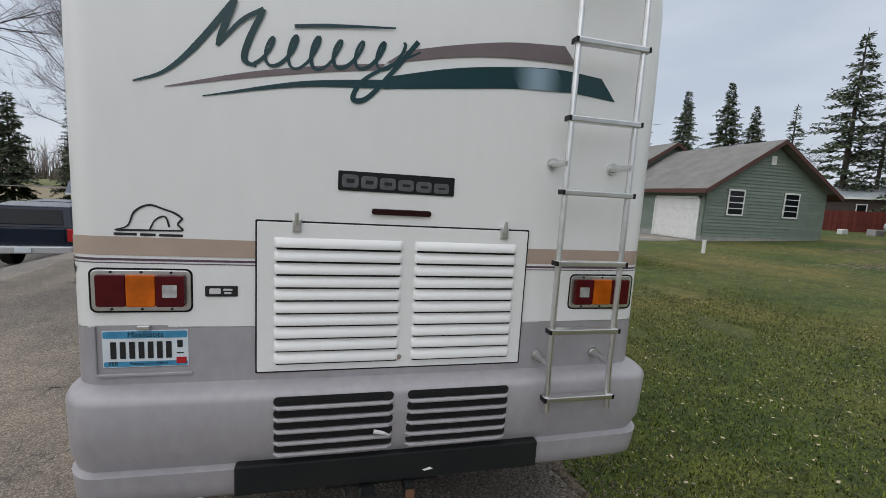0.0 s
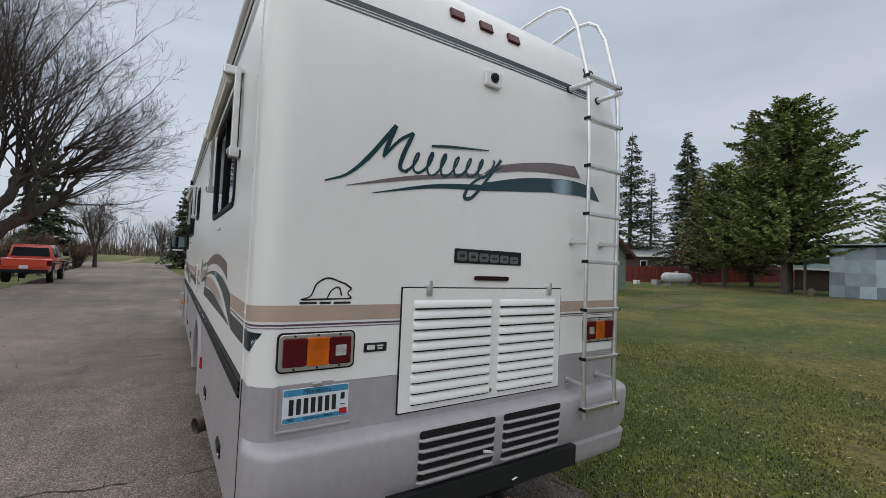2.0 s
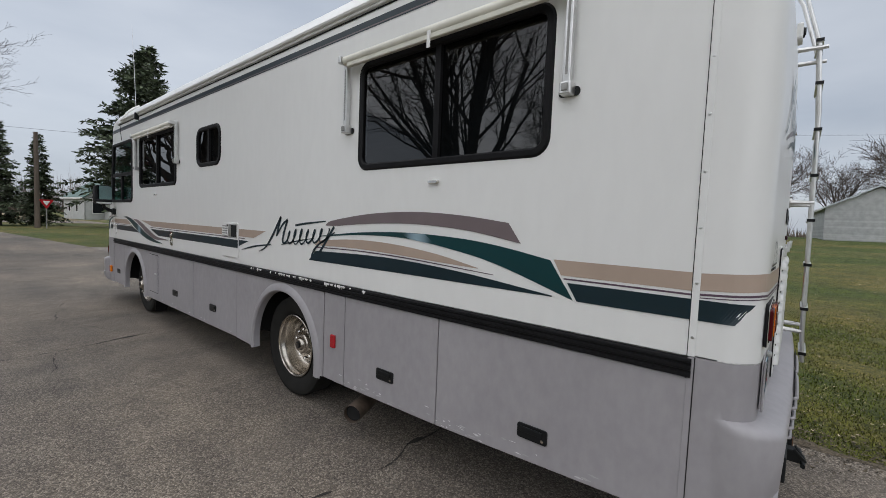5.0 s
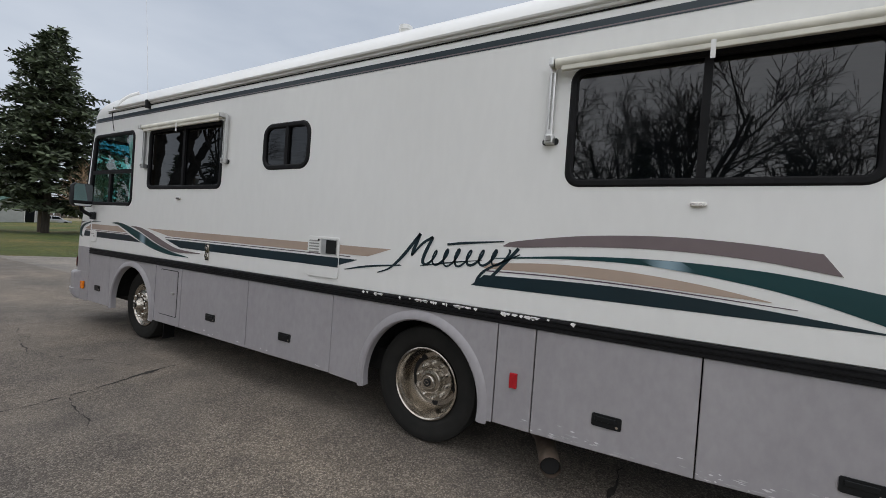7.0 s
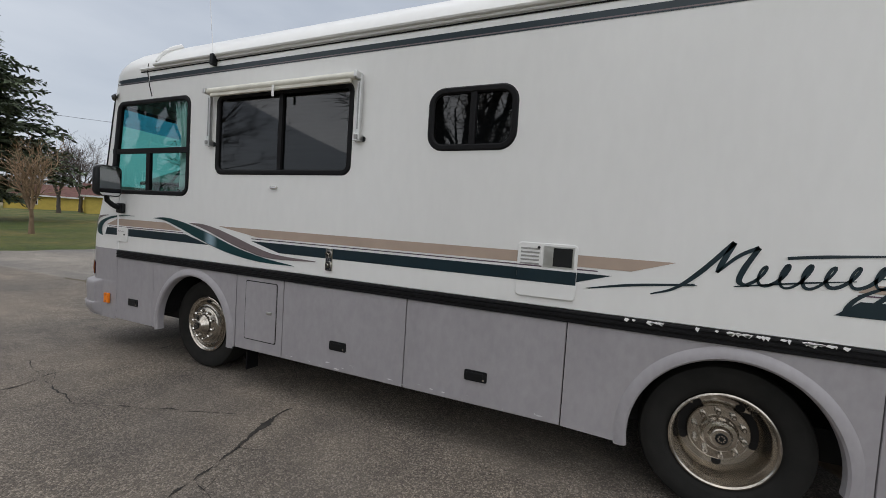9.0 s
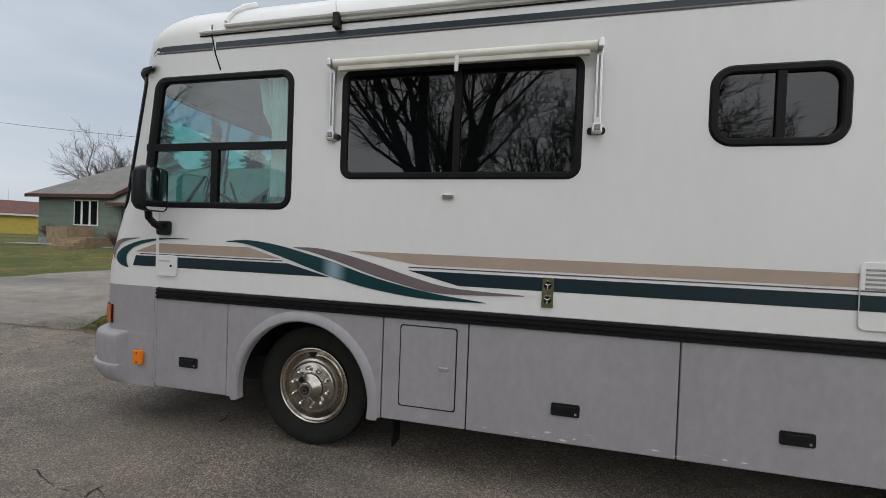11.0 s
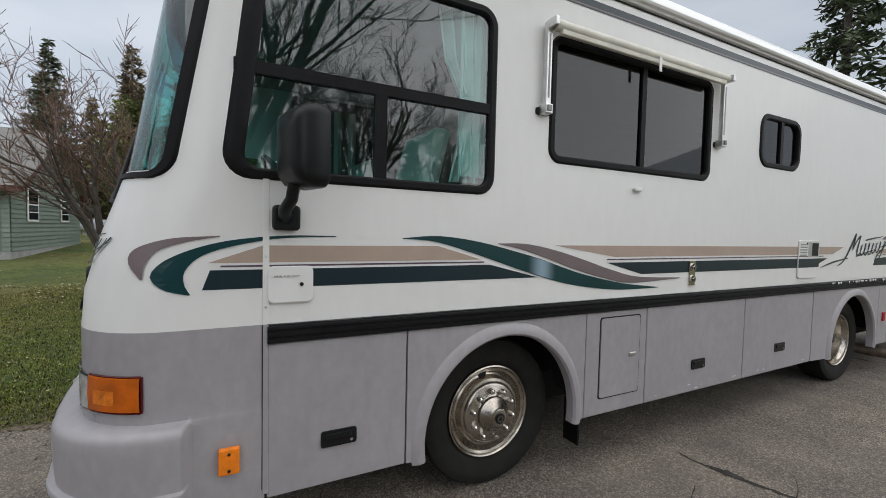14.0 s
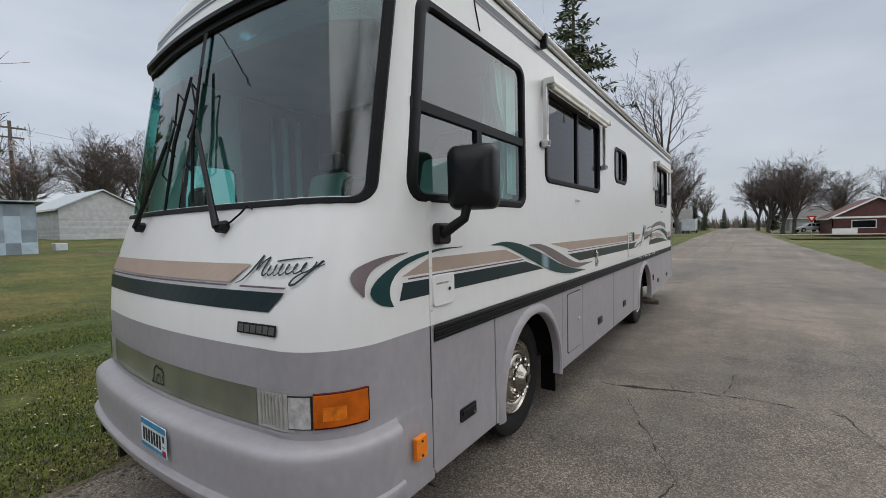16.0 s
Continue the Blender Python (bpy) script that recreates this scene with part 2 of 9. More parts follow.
M["brownwall"] = material("dark_brown_wall", (0.055, 0.04, 0.034), 0.8, big=0.15, big_scale=2)
M["redwall"] = material("dark_red_siding", (0.085, 0.03, 0.024), 0.7, big=0.15, big_scale=2)
M["yellow"] = material("yellow_siding", (0.55, 0.42, 0.09), 0.65, big=0.08, big_scale=2)
M["palewall"] = material("pale_grey_siding", (0.42, 0.43, 0.42), 0.65, big=0.08, big_scale=2)
M["greenroof"] = material("green_metal_roof", (0.05, 0.11, 0.09), 0.5, big=0.1, big_scale=2)
M["tinroof"] = material("pale_tin_roof", (0.42, 0.46, 0.48), 0.45, 0.2, big=0.12, big_scale=2)
M["redroof"] = material("red_brown_roof", (0.13, 0.06, 0.05), 0.85, big=0.15, big_scale=2)
M["brick"] = material("chimney_brick", (0.25, 0.10, 0.07), 0.85, by_object=0.2, fine=0.2)
M["wood"] = material("weathered_pole_wood", (0.12, 0.095, 0.075), 0.9, big=0.3, big_scale=2, stretch=(1, 1, 0.1), bump=0.5)
M["woods"] = material("hazy_far_twigs", (0.20, 0.175, 0.165), 0.95, by_island=0.3)
M["brush"] = material("brown_far_brush", (0.105, 0.085, 0.068), 0.95, by_island=0.35)
M["wire"] = material("black_cable", (0.03, 0.03, 0.03), 0.6)
M["tank"] = material("white_tank_paint", (0.46, 0.49, 0.52), 0.45, big=0.12, big_scale=2)
M["jeep"] = material("orange_red_car_paint", (0.62, 0.075, 0.035), 0.25, big=0.04, big_scale=2, coat=0.7)
M["truck"] = material("blue_black_car_paint", (0.007, 0.013, 0.028), 0.22, spec=0.35, big=0.1, big_scale=2)
M["silver"] = material("silver_car_paint", (0.52, 0.53, 0.55), 0.25, 0.3, coat=0.6)
M["darkgl"] = material("dark_car_glass", (0.008, 0.010, 0.012), 0.1, spec=0.2)
M["dryleaf"] = material("dry_leaves", (0.34, 0.28, 0.19), 0.9, by_island=0.5)
M["blade"] = material("grass_blades", (0.080, 0.108, 0.016), 0.85, spec=0.1, by_island=0.65, big=0.55, big_scale=0.7, tint=(0.170, 0.150, 0.045))
M["soil"] = material("brown_verge_litter", (0.105, 0.082, 0.055), 0.95, by_island=0.45, big=0.5, big_scale=3, tint=(0.055, 0.047, 0.030), fine=0.4, fine_scale=40, bump=0.8, bump_scale=40, distance=0.02)
M["crack"] = material("crack_filler", (0.030, 0.027, 0.023), 0.9, big=0.4, big_scale=12)


def asphalt(name, base, stone, dark):
    m = bpy.data.materials.new(name)
    m.use_nodes = True
    n, l = m.node_tree.nodes, m.node_tree.links
    p = n["Principled BSDF"]
    p.inputs["Roughness"].default_value = 0.85
    co = n.new("ShaderNodeTexCoord")

    def tex(kind, **kw):
        t = n.new(kind)
        for k, v in kw.items():
            t.inputs[k].default_value = v
        l.new(co.outputs["Object"], t.inputs["Vector"])
        return t

    def ramp(src, a, b, ca, cb):
        r = n.new("ShaderNodeValToRGB")
        r.color_ramp.elements[0].position, r.color_ramp.elements[1].position = a, b
        r.color_ramp.elements[0].color, r.color_ramp.elements[1].color = (*ca, 1), (*cb, 1)
        l.new(src, r.inputs["Fac"])
        return r.outputs["Color"]

    def mix(kind, f, a, b):
        x = n.new("ShaderNodeMixRGB")
        x.blend_type = kind
        if isinstance(f, float):
            x.inputs[0].default_value = f
        else:
            l.new(f, x.inputs[0])
        l.new(a, x.inputs[1]); l.new(b, x.inputs[2])
        return x.outputs[0]

    v = tex("ShaderNodeTexVoronoi", Scale=98.0)
    v2 = tex("ShaderNodeTexVoronoi", Scale=260.0)
    sep, sep2 = n.new("ShaderNodeSeparateColor"), n.new("ShaderNodeSeparateColor")
    l.new(v.outputs["Color"], sep.inputs[0])
    l.new(v2.outputs["Color"], sep2.inputs[0])
    stones = ramp(sep.outputs[0], 0.42, 0.92, base, stone)
    gaps = ramp(v.outputs["Distance"], 0.3, 0.8, (1, 1, 1), (0.5, 0.5, 0.51))
    c = mix("MULTIPLY", 0.6, stones, gaps)
    c = mix("MULTIPLY", 0.8, c, ramp(sep2.outputs[1], 0.0, 1.0, (0.62, 0.62, 0.63), (1.32, 1.31, 1.28)))
    pits = ramp(sep.outputs[2], 0.90, 0.93, (1, 1, 1), (0.5, 0.5, 0.51))
    c = mix("MULTIPLY", 0.9, c, pits)
    # areas where the binder still covers the stones, greyer and smoother
    sealed = ramp(tex("ShaderNodeTexNoise", Scale=0.42, Detail=5.0, Distortion=0.6).outputs["Fac"], 0.47, 0.60, (0, 0, 0), (0.30, 0.30, 0.30))
    binder = n.new("ShaderNodeRGB")
    binder.outputs[0].default_value = (*[0.55 * a + 0.45 * b for a, b in zip(base, stone)], 1)
    c = mix("MIX", sealed, c, mix("MULTIPLY", 0.55, binder.outputs[0], ramp(sep2.outputs[0], 0.0, 1.0, (0.55, 0.56, 0.58), (1.1, 1.1, 1.1))))
    big = tex("ShaderNodeTexNoise", Scale=0.28, Detail=7.0)
    c = mix("MULTIPLY", 1.0, c, ramp(big.outputs["Fac"], 0.34, 0.66, (0.66, 0.67, 0.70), (1.16, 1.13, 1.08)))
    med = tex("ShaderNodeTexNoise", Scale=2.6, Detail=6.0)
    c = mix("MULTIPLY", 1.0, c, ramp(med.outputs["Fac"], 0.3, 0.7, (0.80, 0.80, 0.81), (1.12, 1.12, 1.11)))
    # long wheel tracks worn along the street
    wear = n.new("ShaderNodeMapping")
    wear.inputs["Scale"].default_value = (1.3, 0.05, 1.0)
    l.new(co.outputs["Object"], wear.inputs["Vector"])
    lane = n.new("ShaderNodeTexNoise")
    lane.inputs["Scale"].default_value, lane.inputs["Detail"].default_value = 1.0, 4.0
    l.new(wear.outputs["Vector"], lane.inputs["Vector"])
    c = mix("MULTIPLY", 1.0, c, ramp(lane.outputs["Fac"], 0.36, 0.64, (0.84, 0.84, 0.85), (1.10, 1.09, 1.07)))
    st = tex("ShaderNodeTexNoise", Scale=0.9, Detail=3.0, Distortion=1.2)
    drk = n.new("ShaderNodeRGB")
    drk.outputs[0].default_value = (*dark, 1)
    fac = ramp(st.outputs["Fac"], 0.64, 0.78, (0, 0, 0), (0.65, 0.65, 0.65))
    c = mix("MIX", fac, c, drk.outputs[0])
    # fine crazing where the surface has aged most
    bend = n.new("ShaderNodeVectorMath")
    bend.operation = "ADD"
    wob = tex("ShaderNodeTexNoise", Scale=2.2, Detail=4.0)
    l.new(co.outputs["Object"], bend.inputs[0])
    l.new(wob.outputs["Color"], bend.inputs[1])
    net = n.new("ShaderNodeTexVoronoi")
    net.feature = "DISTANCE_TO_EDGE"
    net.inputs["Scale"].default_value = 1.7
    l.new(bend.outputs[0], net.inputs["Vector"])
    line = ramp(net.outputs["Distance"], 0.003, 0.014, (1, 1, 1), (0, 0, 0))
    aged = ramp(tex("ShaderNodeTexNoise", Scale=0.33, Detail=3.0).outputs["Fac"], 0.50, 0.60, (0, 0, 0), (0.85, 0.85, 0.85))
    c = mix("MIX", mix("MULTIPLY", 1.0, line, aged), c, drk.outputs[0])
    l.new(c, p.inputs["Base Color"])
    b = n.new("ShaderNodeBump")
    b.inputs["Strength"].default_value, b.inputs["Distance"].default_value = 0.7, 0.006
    b.invert = True
    l.new(v.outputs["Distance"], b.inputs["Height"])
    l.new(b.outputs["Normal"], p.inputs["Normal"])
    return m


M["asphalt"] = asphalt("worn_asphalt", (0.162, 0.138, 0.113), (0.385, 0.338, 0.284), (0.080, 0.069, 0.058))
M["gravel"] = asphalt("pale_gravel_drive", (0.25, 0.225, 0.195), (0.44, 0.41, 0.37), (0.17, 0.15, 0.125))


def lawn():
    m = bpy.data.materials.new("spring_lawn")
    m.use_nodes = True
    n, l = m.node_tree.nodes, m.node_tree.links
    p = n["Principled BSDF"]
    p.inputs["Roughness"].default_value = 0.95
    co = n.new("ShaderNodeTexCoord")
    last = None
    for scale, a, b, ca, cb, kind in ((0.16, 0.40, 0.62, (0.056, 0.081, 0.011), (0.124, 0.110, 0.033), "BASE"),
                                      (0.7, 0.36, 0.66, (0.78, 0.86, 0.78), (1.30, 1.20, 1.15), "MULTIPLY"),
                                      (4.0, 0.34, 0.66, (0.70, 0.76, 0.70), (1.32, 1.25, 1.2), "MULTIPLY"),
                                      (22.0, 0.36, 0.64, (0.55, 0.62, 0.55), (1.45, 1.38, 1.3), "MULTIPLY"),
                                      (90.0, 0.36, 0.64, (0.5, 0.54, 0.5), (1.42, 1.38, 1.3), "MULTIPLY")):
        t = n.new("ShaderNodeTexNoise")
        t.inputs["Scale"].default_value, t.inputs["Detail"].default_value = scale, 5
        l.new(co.outputs["Object"], t.inputs["Vector"])
        r = n.new("ShaderNodeValToRGB")
        r.color_ramp.elements[0].position, r.color_ramp.elements[1].position = a, b
        r.color_ramp.elements[0].color, r.color_ramp.elements[1].color = (*ca, 1), (*cb, 1)
        l.new(t.outputs["Fac"], r.inputs["Fac"])
        if kind == "BASE":
            last = r.outputs["Color"]
        else:
            x = n.new("ShaderNodeMixRGB")
            x.blend_type = "MULTIPLY"
            x.inputs[0].default_value = 1
            l.new(last, x.inputs[1]); l.new(r.outputs["Color"], x.inputs[2])
            last = x.outputs[0]
    l.new(last, p.inputs["Base Color"])
    b = n.new("ShaderNodeBump")
    b.inputs["Strength"].default_value, b.inputs["Distance"].default_value = 0.9, 0.03
    l.new(t.outputs["Fac"], b.inputs["Height"])
    l.new(b.outputs["Normal"], p.inputs["Normal"])
    return m


M["lawn"] = lawn()


# ---- building helpers ----
class Geo:
    """Collects vertices and faces for one mesh."""

    def __init__(self):
        self.v, self.f = [], []

    def add(self, verts, faces):
        k = len(self.v)
        self.v += [tuple(p) for p in verts]
        self.f += [tuple(i + k for i in f) for f in faces]
        return self

    def box(self, x0, x1, y0, y1, z0, z1):
        return self.add([(x, y, z) for z in (z0, z1) for y in (y0, y1) for x in (x0, x1)],
                        [(0, 2, 3, 1), (4, 5, 7, 6), (0, 1, 5, 4), (2, 6, 7, 3), (0, 4, 6, 2), (1, 3, 7, 5)])

    def tube(self, path, radii, n=8, cap=True):
        path = [Vector(p) for p in path]
        radii = radii if isinstance(radii, (list, tuple)) else [radii] * len(path)
        rings, up = [], None
        for i, p in enumerate(path):
            d = (path[min(i + 1, len(path) - 1)] - path[max(i - 1, 0)]).normalized()
            if up is None:
                up = d.orthogonal().normalized()
            up = (up - d * up.dot(d))
            up = up.normalized() if up.length > 1e-6 else d.orthogonal().normalized()
            side = d.cross(up)
            rings.append([p + (up * math.cos(a) + side * math.sin(a)) * radii[i] for a in (math.tau * j / n for j in range(n))])
        verts = [q for r in rings for q in r]
        faces = [(i * n + j, i * n + (j + 1) % n, (i + 1) * n + (j + 1) % n, (i + 1) * n + j) for i in range(len(path) - 1) for j in range(n)]
        if cap:
            faces += [tuple(range(n))[::-1], tuple((len(path) - 1) * n + j for j in range(n))]
        return self.add(verts, faces)

    def lathe(self, profile, centre, n=40, axis="x"):
        """profile: (radius, distance along the axis)."""
        verts = []
        for r, d in profile:
            for j in range(n):
                a = math.tau * j / n
                c, s = r * math.cos(a), r * math.sin(a)
                verts.append((centre[0] + d, centre[1] + c, centre[2] + s) if axis == "x" else (centre[0] + c, centre[1] + s, centre[2] + d))
        m = len(profile)
        return self.add(verts, [(i * n + j, i * n + (j + 1) % n, (i + 1) * n + (j + 1) % n, (i + 1) * n + j) for i in range(m - 1) for j in range(n)])

    def prism(self, loop, offset):
        """Closed solid from a 3D loop pushed along offset."""
        n = len(loop)
        o = Vector(offset)
        return self.add([*loop, *[Vector(p) + o for p in loop]],
                        [tuple(range(n))[::-1], tuple(range(n, 2 * n))] + [(i, (i + 1) % n, n + (i + 1) % n, n + i) for i in range(n)])

    def grid(self, rows, close=False):
        m = len(rows[0])
        faces = [(i * m + j, i * m + (j + 1) % m, (i + 1) * m + (j + 1) % m, (i + 1) * m + j) for i in range(len(rows) - 1) for j in range(m if close else m - 1)]
        return self.add([p for r in rows for p in r], faces)

    def mesh(self, name, mat, smooth=False, bevel=0.0, angle=35):
        me = bpy.data.meshes.new(name)
        me.from_pydata(self.v, [], self.f)
        bm = bmesh.new()
        bm.from_mesh(me)
        bmesh.ops.recalc_face_normals(bm, faces=bm.faces)
        if bevel:
            edges = [e for e in bm.edges if len(e.link_faces) == 2 and e.calc_face_angle(0) > radians(30)]
            bmesh.ops.bevel(bm, geom=edges, offset=bevel, segments=2, profile=0.5, affect="EDGES", clamp_overlap=True)
        if smooth:
            for f in bm.faces:
                f.smooth = True
            for e in bm.edges:
                if len(e.link_faces) == 2 and e.calc_face_angle(0) > radians(angle):
                    e.smooth = False
        bm.to_mesh(me)
        bm.free()
        me.materials.append(mat)
        return me


PLACE = {}


def thing(name, at, label, category, group="", kind=""):
    ob = new(name)
    ob.empty_display_size = 0.2
    ob.location = at
    PLACE[ob] = Matrix.Translation(at)
    return tagged(ob, label, category, group, kind)


def solo(name, geo, mat, label, category="", group="", kind="", smooth=False, bevel=0.0):
    ob = new(name, geo.mesh(name, mat, smooth, bevel))
    PLACE[ob] = Matrix()
    return tagged(ob, label, category, group, kind)


def part(name, geo, mat, parent, label="", smooth=False, bevel=0.0, at=None, kind=""):
    """One mesh object under a thing or under a part; geo may be a finished mesh, moved to at."""
    me = geo if isinstance(geo, bpy.types.Mesh) else geo.mesh(name, mat, smooth, bevel)
    ob = new(name, me)
    ob.parent = parent
    ob.matrix_parent_inverse = PLACE[parent].inverted()
    if at is not None:
        ob.matrix_basis = at if isinstance(at, Matrix) else Matrix.Translation(at)
    PLACE[ob] = ob.matrix_basis.copy()
    return tagged(ob, label, kind=kind)


def box(x0, x1, y0, y1, z0, z1):
    return Geo().box(x0, x1, y0, y1, z0, z1)


def smooth_line(pts, n=8):
    """Catmull-Rom line through a few points."""
    p = [Vector(q) for q in pts]
    p = [p[0] * 2 - p[1], *p, p[-1] * 2 - p[-2]]
    out = []
    for i in range(1, len(p) - 2):
        for k in range(n):
            t = k / n
            out.append(0.5 * (2 * p[i] + (p[i + 1] - p[i - 1]) * t + (2 * p[i - 1] - 5 * p[i] + 4 * p[i + 1] - p[i + 2]) * t * t
                              + (3 * p[i] - p[i - 1] - 3 * p[i + 1] + p[i + 2]) * t ** 3))
    out.append(p[-2])
    return out


def resample(pts, n):
    d = [0.0]
    for a, b in zip(pts, pts[1:]):
        d.append(d[-1] + (Vector(b) - Vector(a)).length)
    out, j = [], 0
    for k in range(n):
        s = d[-1] * k / (n - 1)
        while j < len(d) - 2 and d[j + 1] < s:
            j += 1
        f = (s - d[j]) / max(d[j + 1] - d[j], 1e-9)
        out.append(Vector(pts[j]).lerp(Vector(pts[j + 1]), min(max(f, 0), 1)))
    return out


def rounded(pts, r, n=6):
    """A polygon with rounded corners, counted the same for every r."""
    out, m = [], len(pts)
    for i in range(m):
        a, b, c = (Vector(pts[k % m]) for k in (i - 1, i, i + 1))
        u, v = (a - b).normalized(), (c - b).normalized()
        half = u.angle(v) / 2
        t = r / math.tan(half)
        centre = b + (u + v).normalized() * (r / math.sin(half))
        p, q = b + u * t - centre, b + v * t - centre
        turn = math.atan2(p.x * q.y - p.y * q.x, p.dot(q))
        for k in range(n + 1):
            ang = turn * k / n
            out.append(centre + Vector((p.x * math.cos(ang) - p.y * math.sin(ang), p.x * math.sin(ang) + p.y * math.cos(ang))))
    return out


def band(upper, lower, place, n=28, eps=0.002):
    """A thin decal between two drawn edges, laid on a surface by place(u, v, eps)."""
    a, b = resample(smooth_line(upper), n), resample(smooth_line(lower), n)
    rows = [[place(*(p.lerp(q, k / 3)), eps) for p, q in zip(a, b)] for k in range(4)]
    return Geo().grid(rows)


def stroke(pts, widths, place, n=10, eps=0.003):
    line = smooth_line(pts, n)
    up, lo = [], []
    for i, p in enumerate(line):
        d = (line[min(i + 1, len(line) - 1)] - line[max(i - 1, 0)]).normalized()
        f = i / (len(line) - 1) * (len(widths) - 1)
        w = widths[int(f)] + (widths[min(int(f) + 1, len(widths) - 1)] - widths[int(f)]) * (f - int(f))
        nrm = Vector((-d.y, d.x)) * w / 2
        up.append(p + nrm); lo.append(p - nrm)
    return Geo().grid([[place(*p, eps) for p in up], [place(*p, eps) for p in lo]])


# ---- the motorhome's shape ----
W = 1.295


def lerp_table(table, z):
    for (z0, v0), (z1, v1) in zip(table, table[1:]):
        if z <= z1:
            return v0 + (v1 - v0) * max(0.0, min(1.0, (z - z0) / (z1 - z0)))
    return table[-1][1]


REAR = ((0.4, 0.0), (2.6, 0.0), (2.95, 0.04), (3.15, 0.085), (3.28, 0.125), (3.38, 0.17), (3.47, 0.25), (3.54, 0.38), (3.605, 0.65))
NOSE = ((0.3, -0.05), (0.5, 0.0), (1.25, 0.0), (1.45, -0.025), (1.76, -0.13), (1.85, -0.16), (2.93, -0.35), (3.24, -0.40), (3.34, -0.46), (3.45, -0.57), (3.54, -0.72), (3.605, -1.0))
HALF = ((0.3, W), (3.20, W), (3.29, 1.28), (3.38, 1.235), (3.46, 1.16), (3.54, 1.04), (3.605, 0.86))


def outline(z, n=14):
    """Left half of the plan at height z, from the middle of the rear to the middle of the front."""
    w, yr, yf = lerp_table(HALF, z), lerp_table(REAR, z), 10.40 + lerp_table(NOSE, z)
    pts = [(-(w - 0.13) * k / 10, yr + 0.02 * (k / 10) ** 2) for k in range(11)]
    pts += [(-(w - 0.13) - 0.13 * math.sin(a), yr + 0.15 - 0.13 * math.cos(a)) for a in (math.pi / 2 * k / 8 for k in range(1, 9))]
    c = 0.36
    pts += [(-(w - c) - c * math.cos(a), yf - c + c * math.sin(a)) for a in (math.pi / 2 * k / n for k in range(n + 1))]
    pts += [(-(w - c) * (1 - k / 12), yf + 0.07 * (1 - (1 - k / 12) ** 2)) for k in range(1, 13)]
    return pts


def along(z):
    """Outline with a running length that equals y on the flat side."""
    pts = outline(z)
    k0 = next(i for i, p in enumerate(pts) if p[1] > 1)
    s = [0.0] * len(pts)
    s[k0] = pts[k0][1]
    for i in range(k0 + 1, len(pts)):
        s[i] = s[i - 1] + math.dist(pts[i], pts[i - 1])
    for i in range(k0 - 1, -1, -1):
        s[i] = s[i + 1] - math.dist(pts[i], pts[i + 1])
    return pts, s


def on_body(s, z, out=0.0):
    """Point of the left half's skin at running length s and height z, pushed out by out."""
    pts, ss = along(z)
    s = min(max(s, ss[0]), ss[-1])
    i = next((k for k in range(len(ss) - 1) if ss[k + 1] >= s), len(ss) - 2)
    a, b = Vector(pts[i]), Vector(pts[i + 1])
    p = a.lerp(b, (s - ss[i]) / max(ss[i + 1] - ss[i], 1e-9))
    d = (b - a).normalized()
    q = p + Vector((-d.y, d.x)) * out
    return Vector((q.x, q.y, z))


def on_side(y, z, out=0.0):
    return on_body(y, z, out) if y > 9.5 else Vector((-W - out, y, z))


def on_rear(x, z, out=0.0):
    w, yr = lerp_table(HALF, z), lerp_table(REAR, z)
    a = abs(x)
    k = w - 0.13
    y = yr + 0.02 * (a / k) ** 2 if a <= k else yr + 0.15 - math.sqrt(max(0, 0.13 ** 2 - (a - k) ** 2))
    return Vector((x, y - out, z))


def on_front(x, z, out=0.0):
    w, yf = lerp_table(HALF, z), 10.40 + lerp_table(NOSE, z)
    a, k = abs(x), w - 0.36
    y = yf + 0.07 * (1 - (a / k) ** 2) if a <= k else yf - 0.36 + math.sqrt(max(0, 0.36 ** 2 - (a - k) ** 2))
    return Vector((x, y + out, z))


def mirrored(p):
    return Vector((-p[0], p[1], p[2]))


coach = thing("motorhome", (0, 5.2, 0), "white and grey motorhome with teal and mauve swooshes on asphalt", "motorhome")

# openings in the left side: rear window, small window, lounge window, cab window (y0, y1, z0, z1)
HOLES = [(0.99, 2.46, 2.115, 2.82), (5.00, 5.62, 2.31, 2.70), (6.42, 8.005, 2.12, 2.825), (8.49, 9.95, 1.895, 2.855)]
WRAP = 1.36      # half width of the windshield along the skin
S_WIND = along(1.3)[1][-1] - WRAP + 0.045


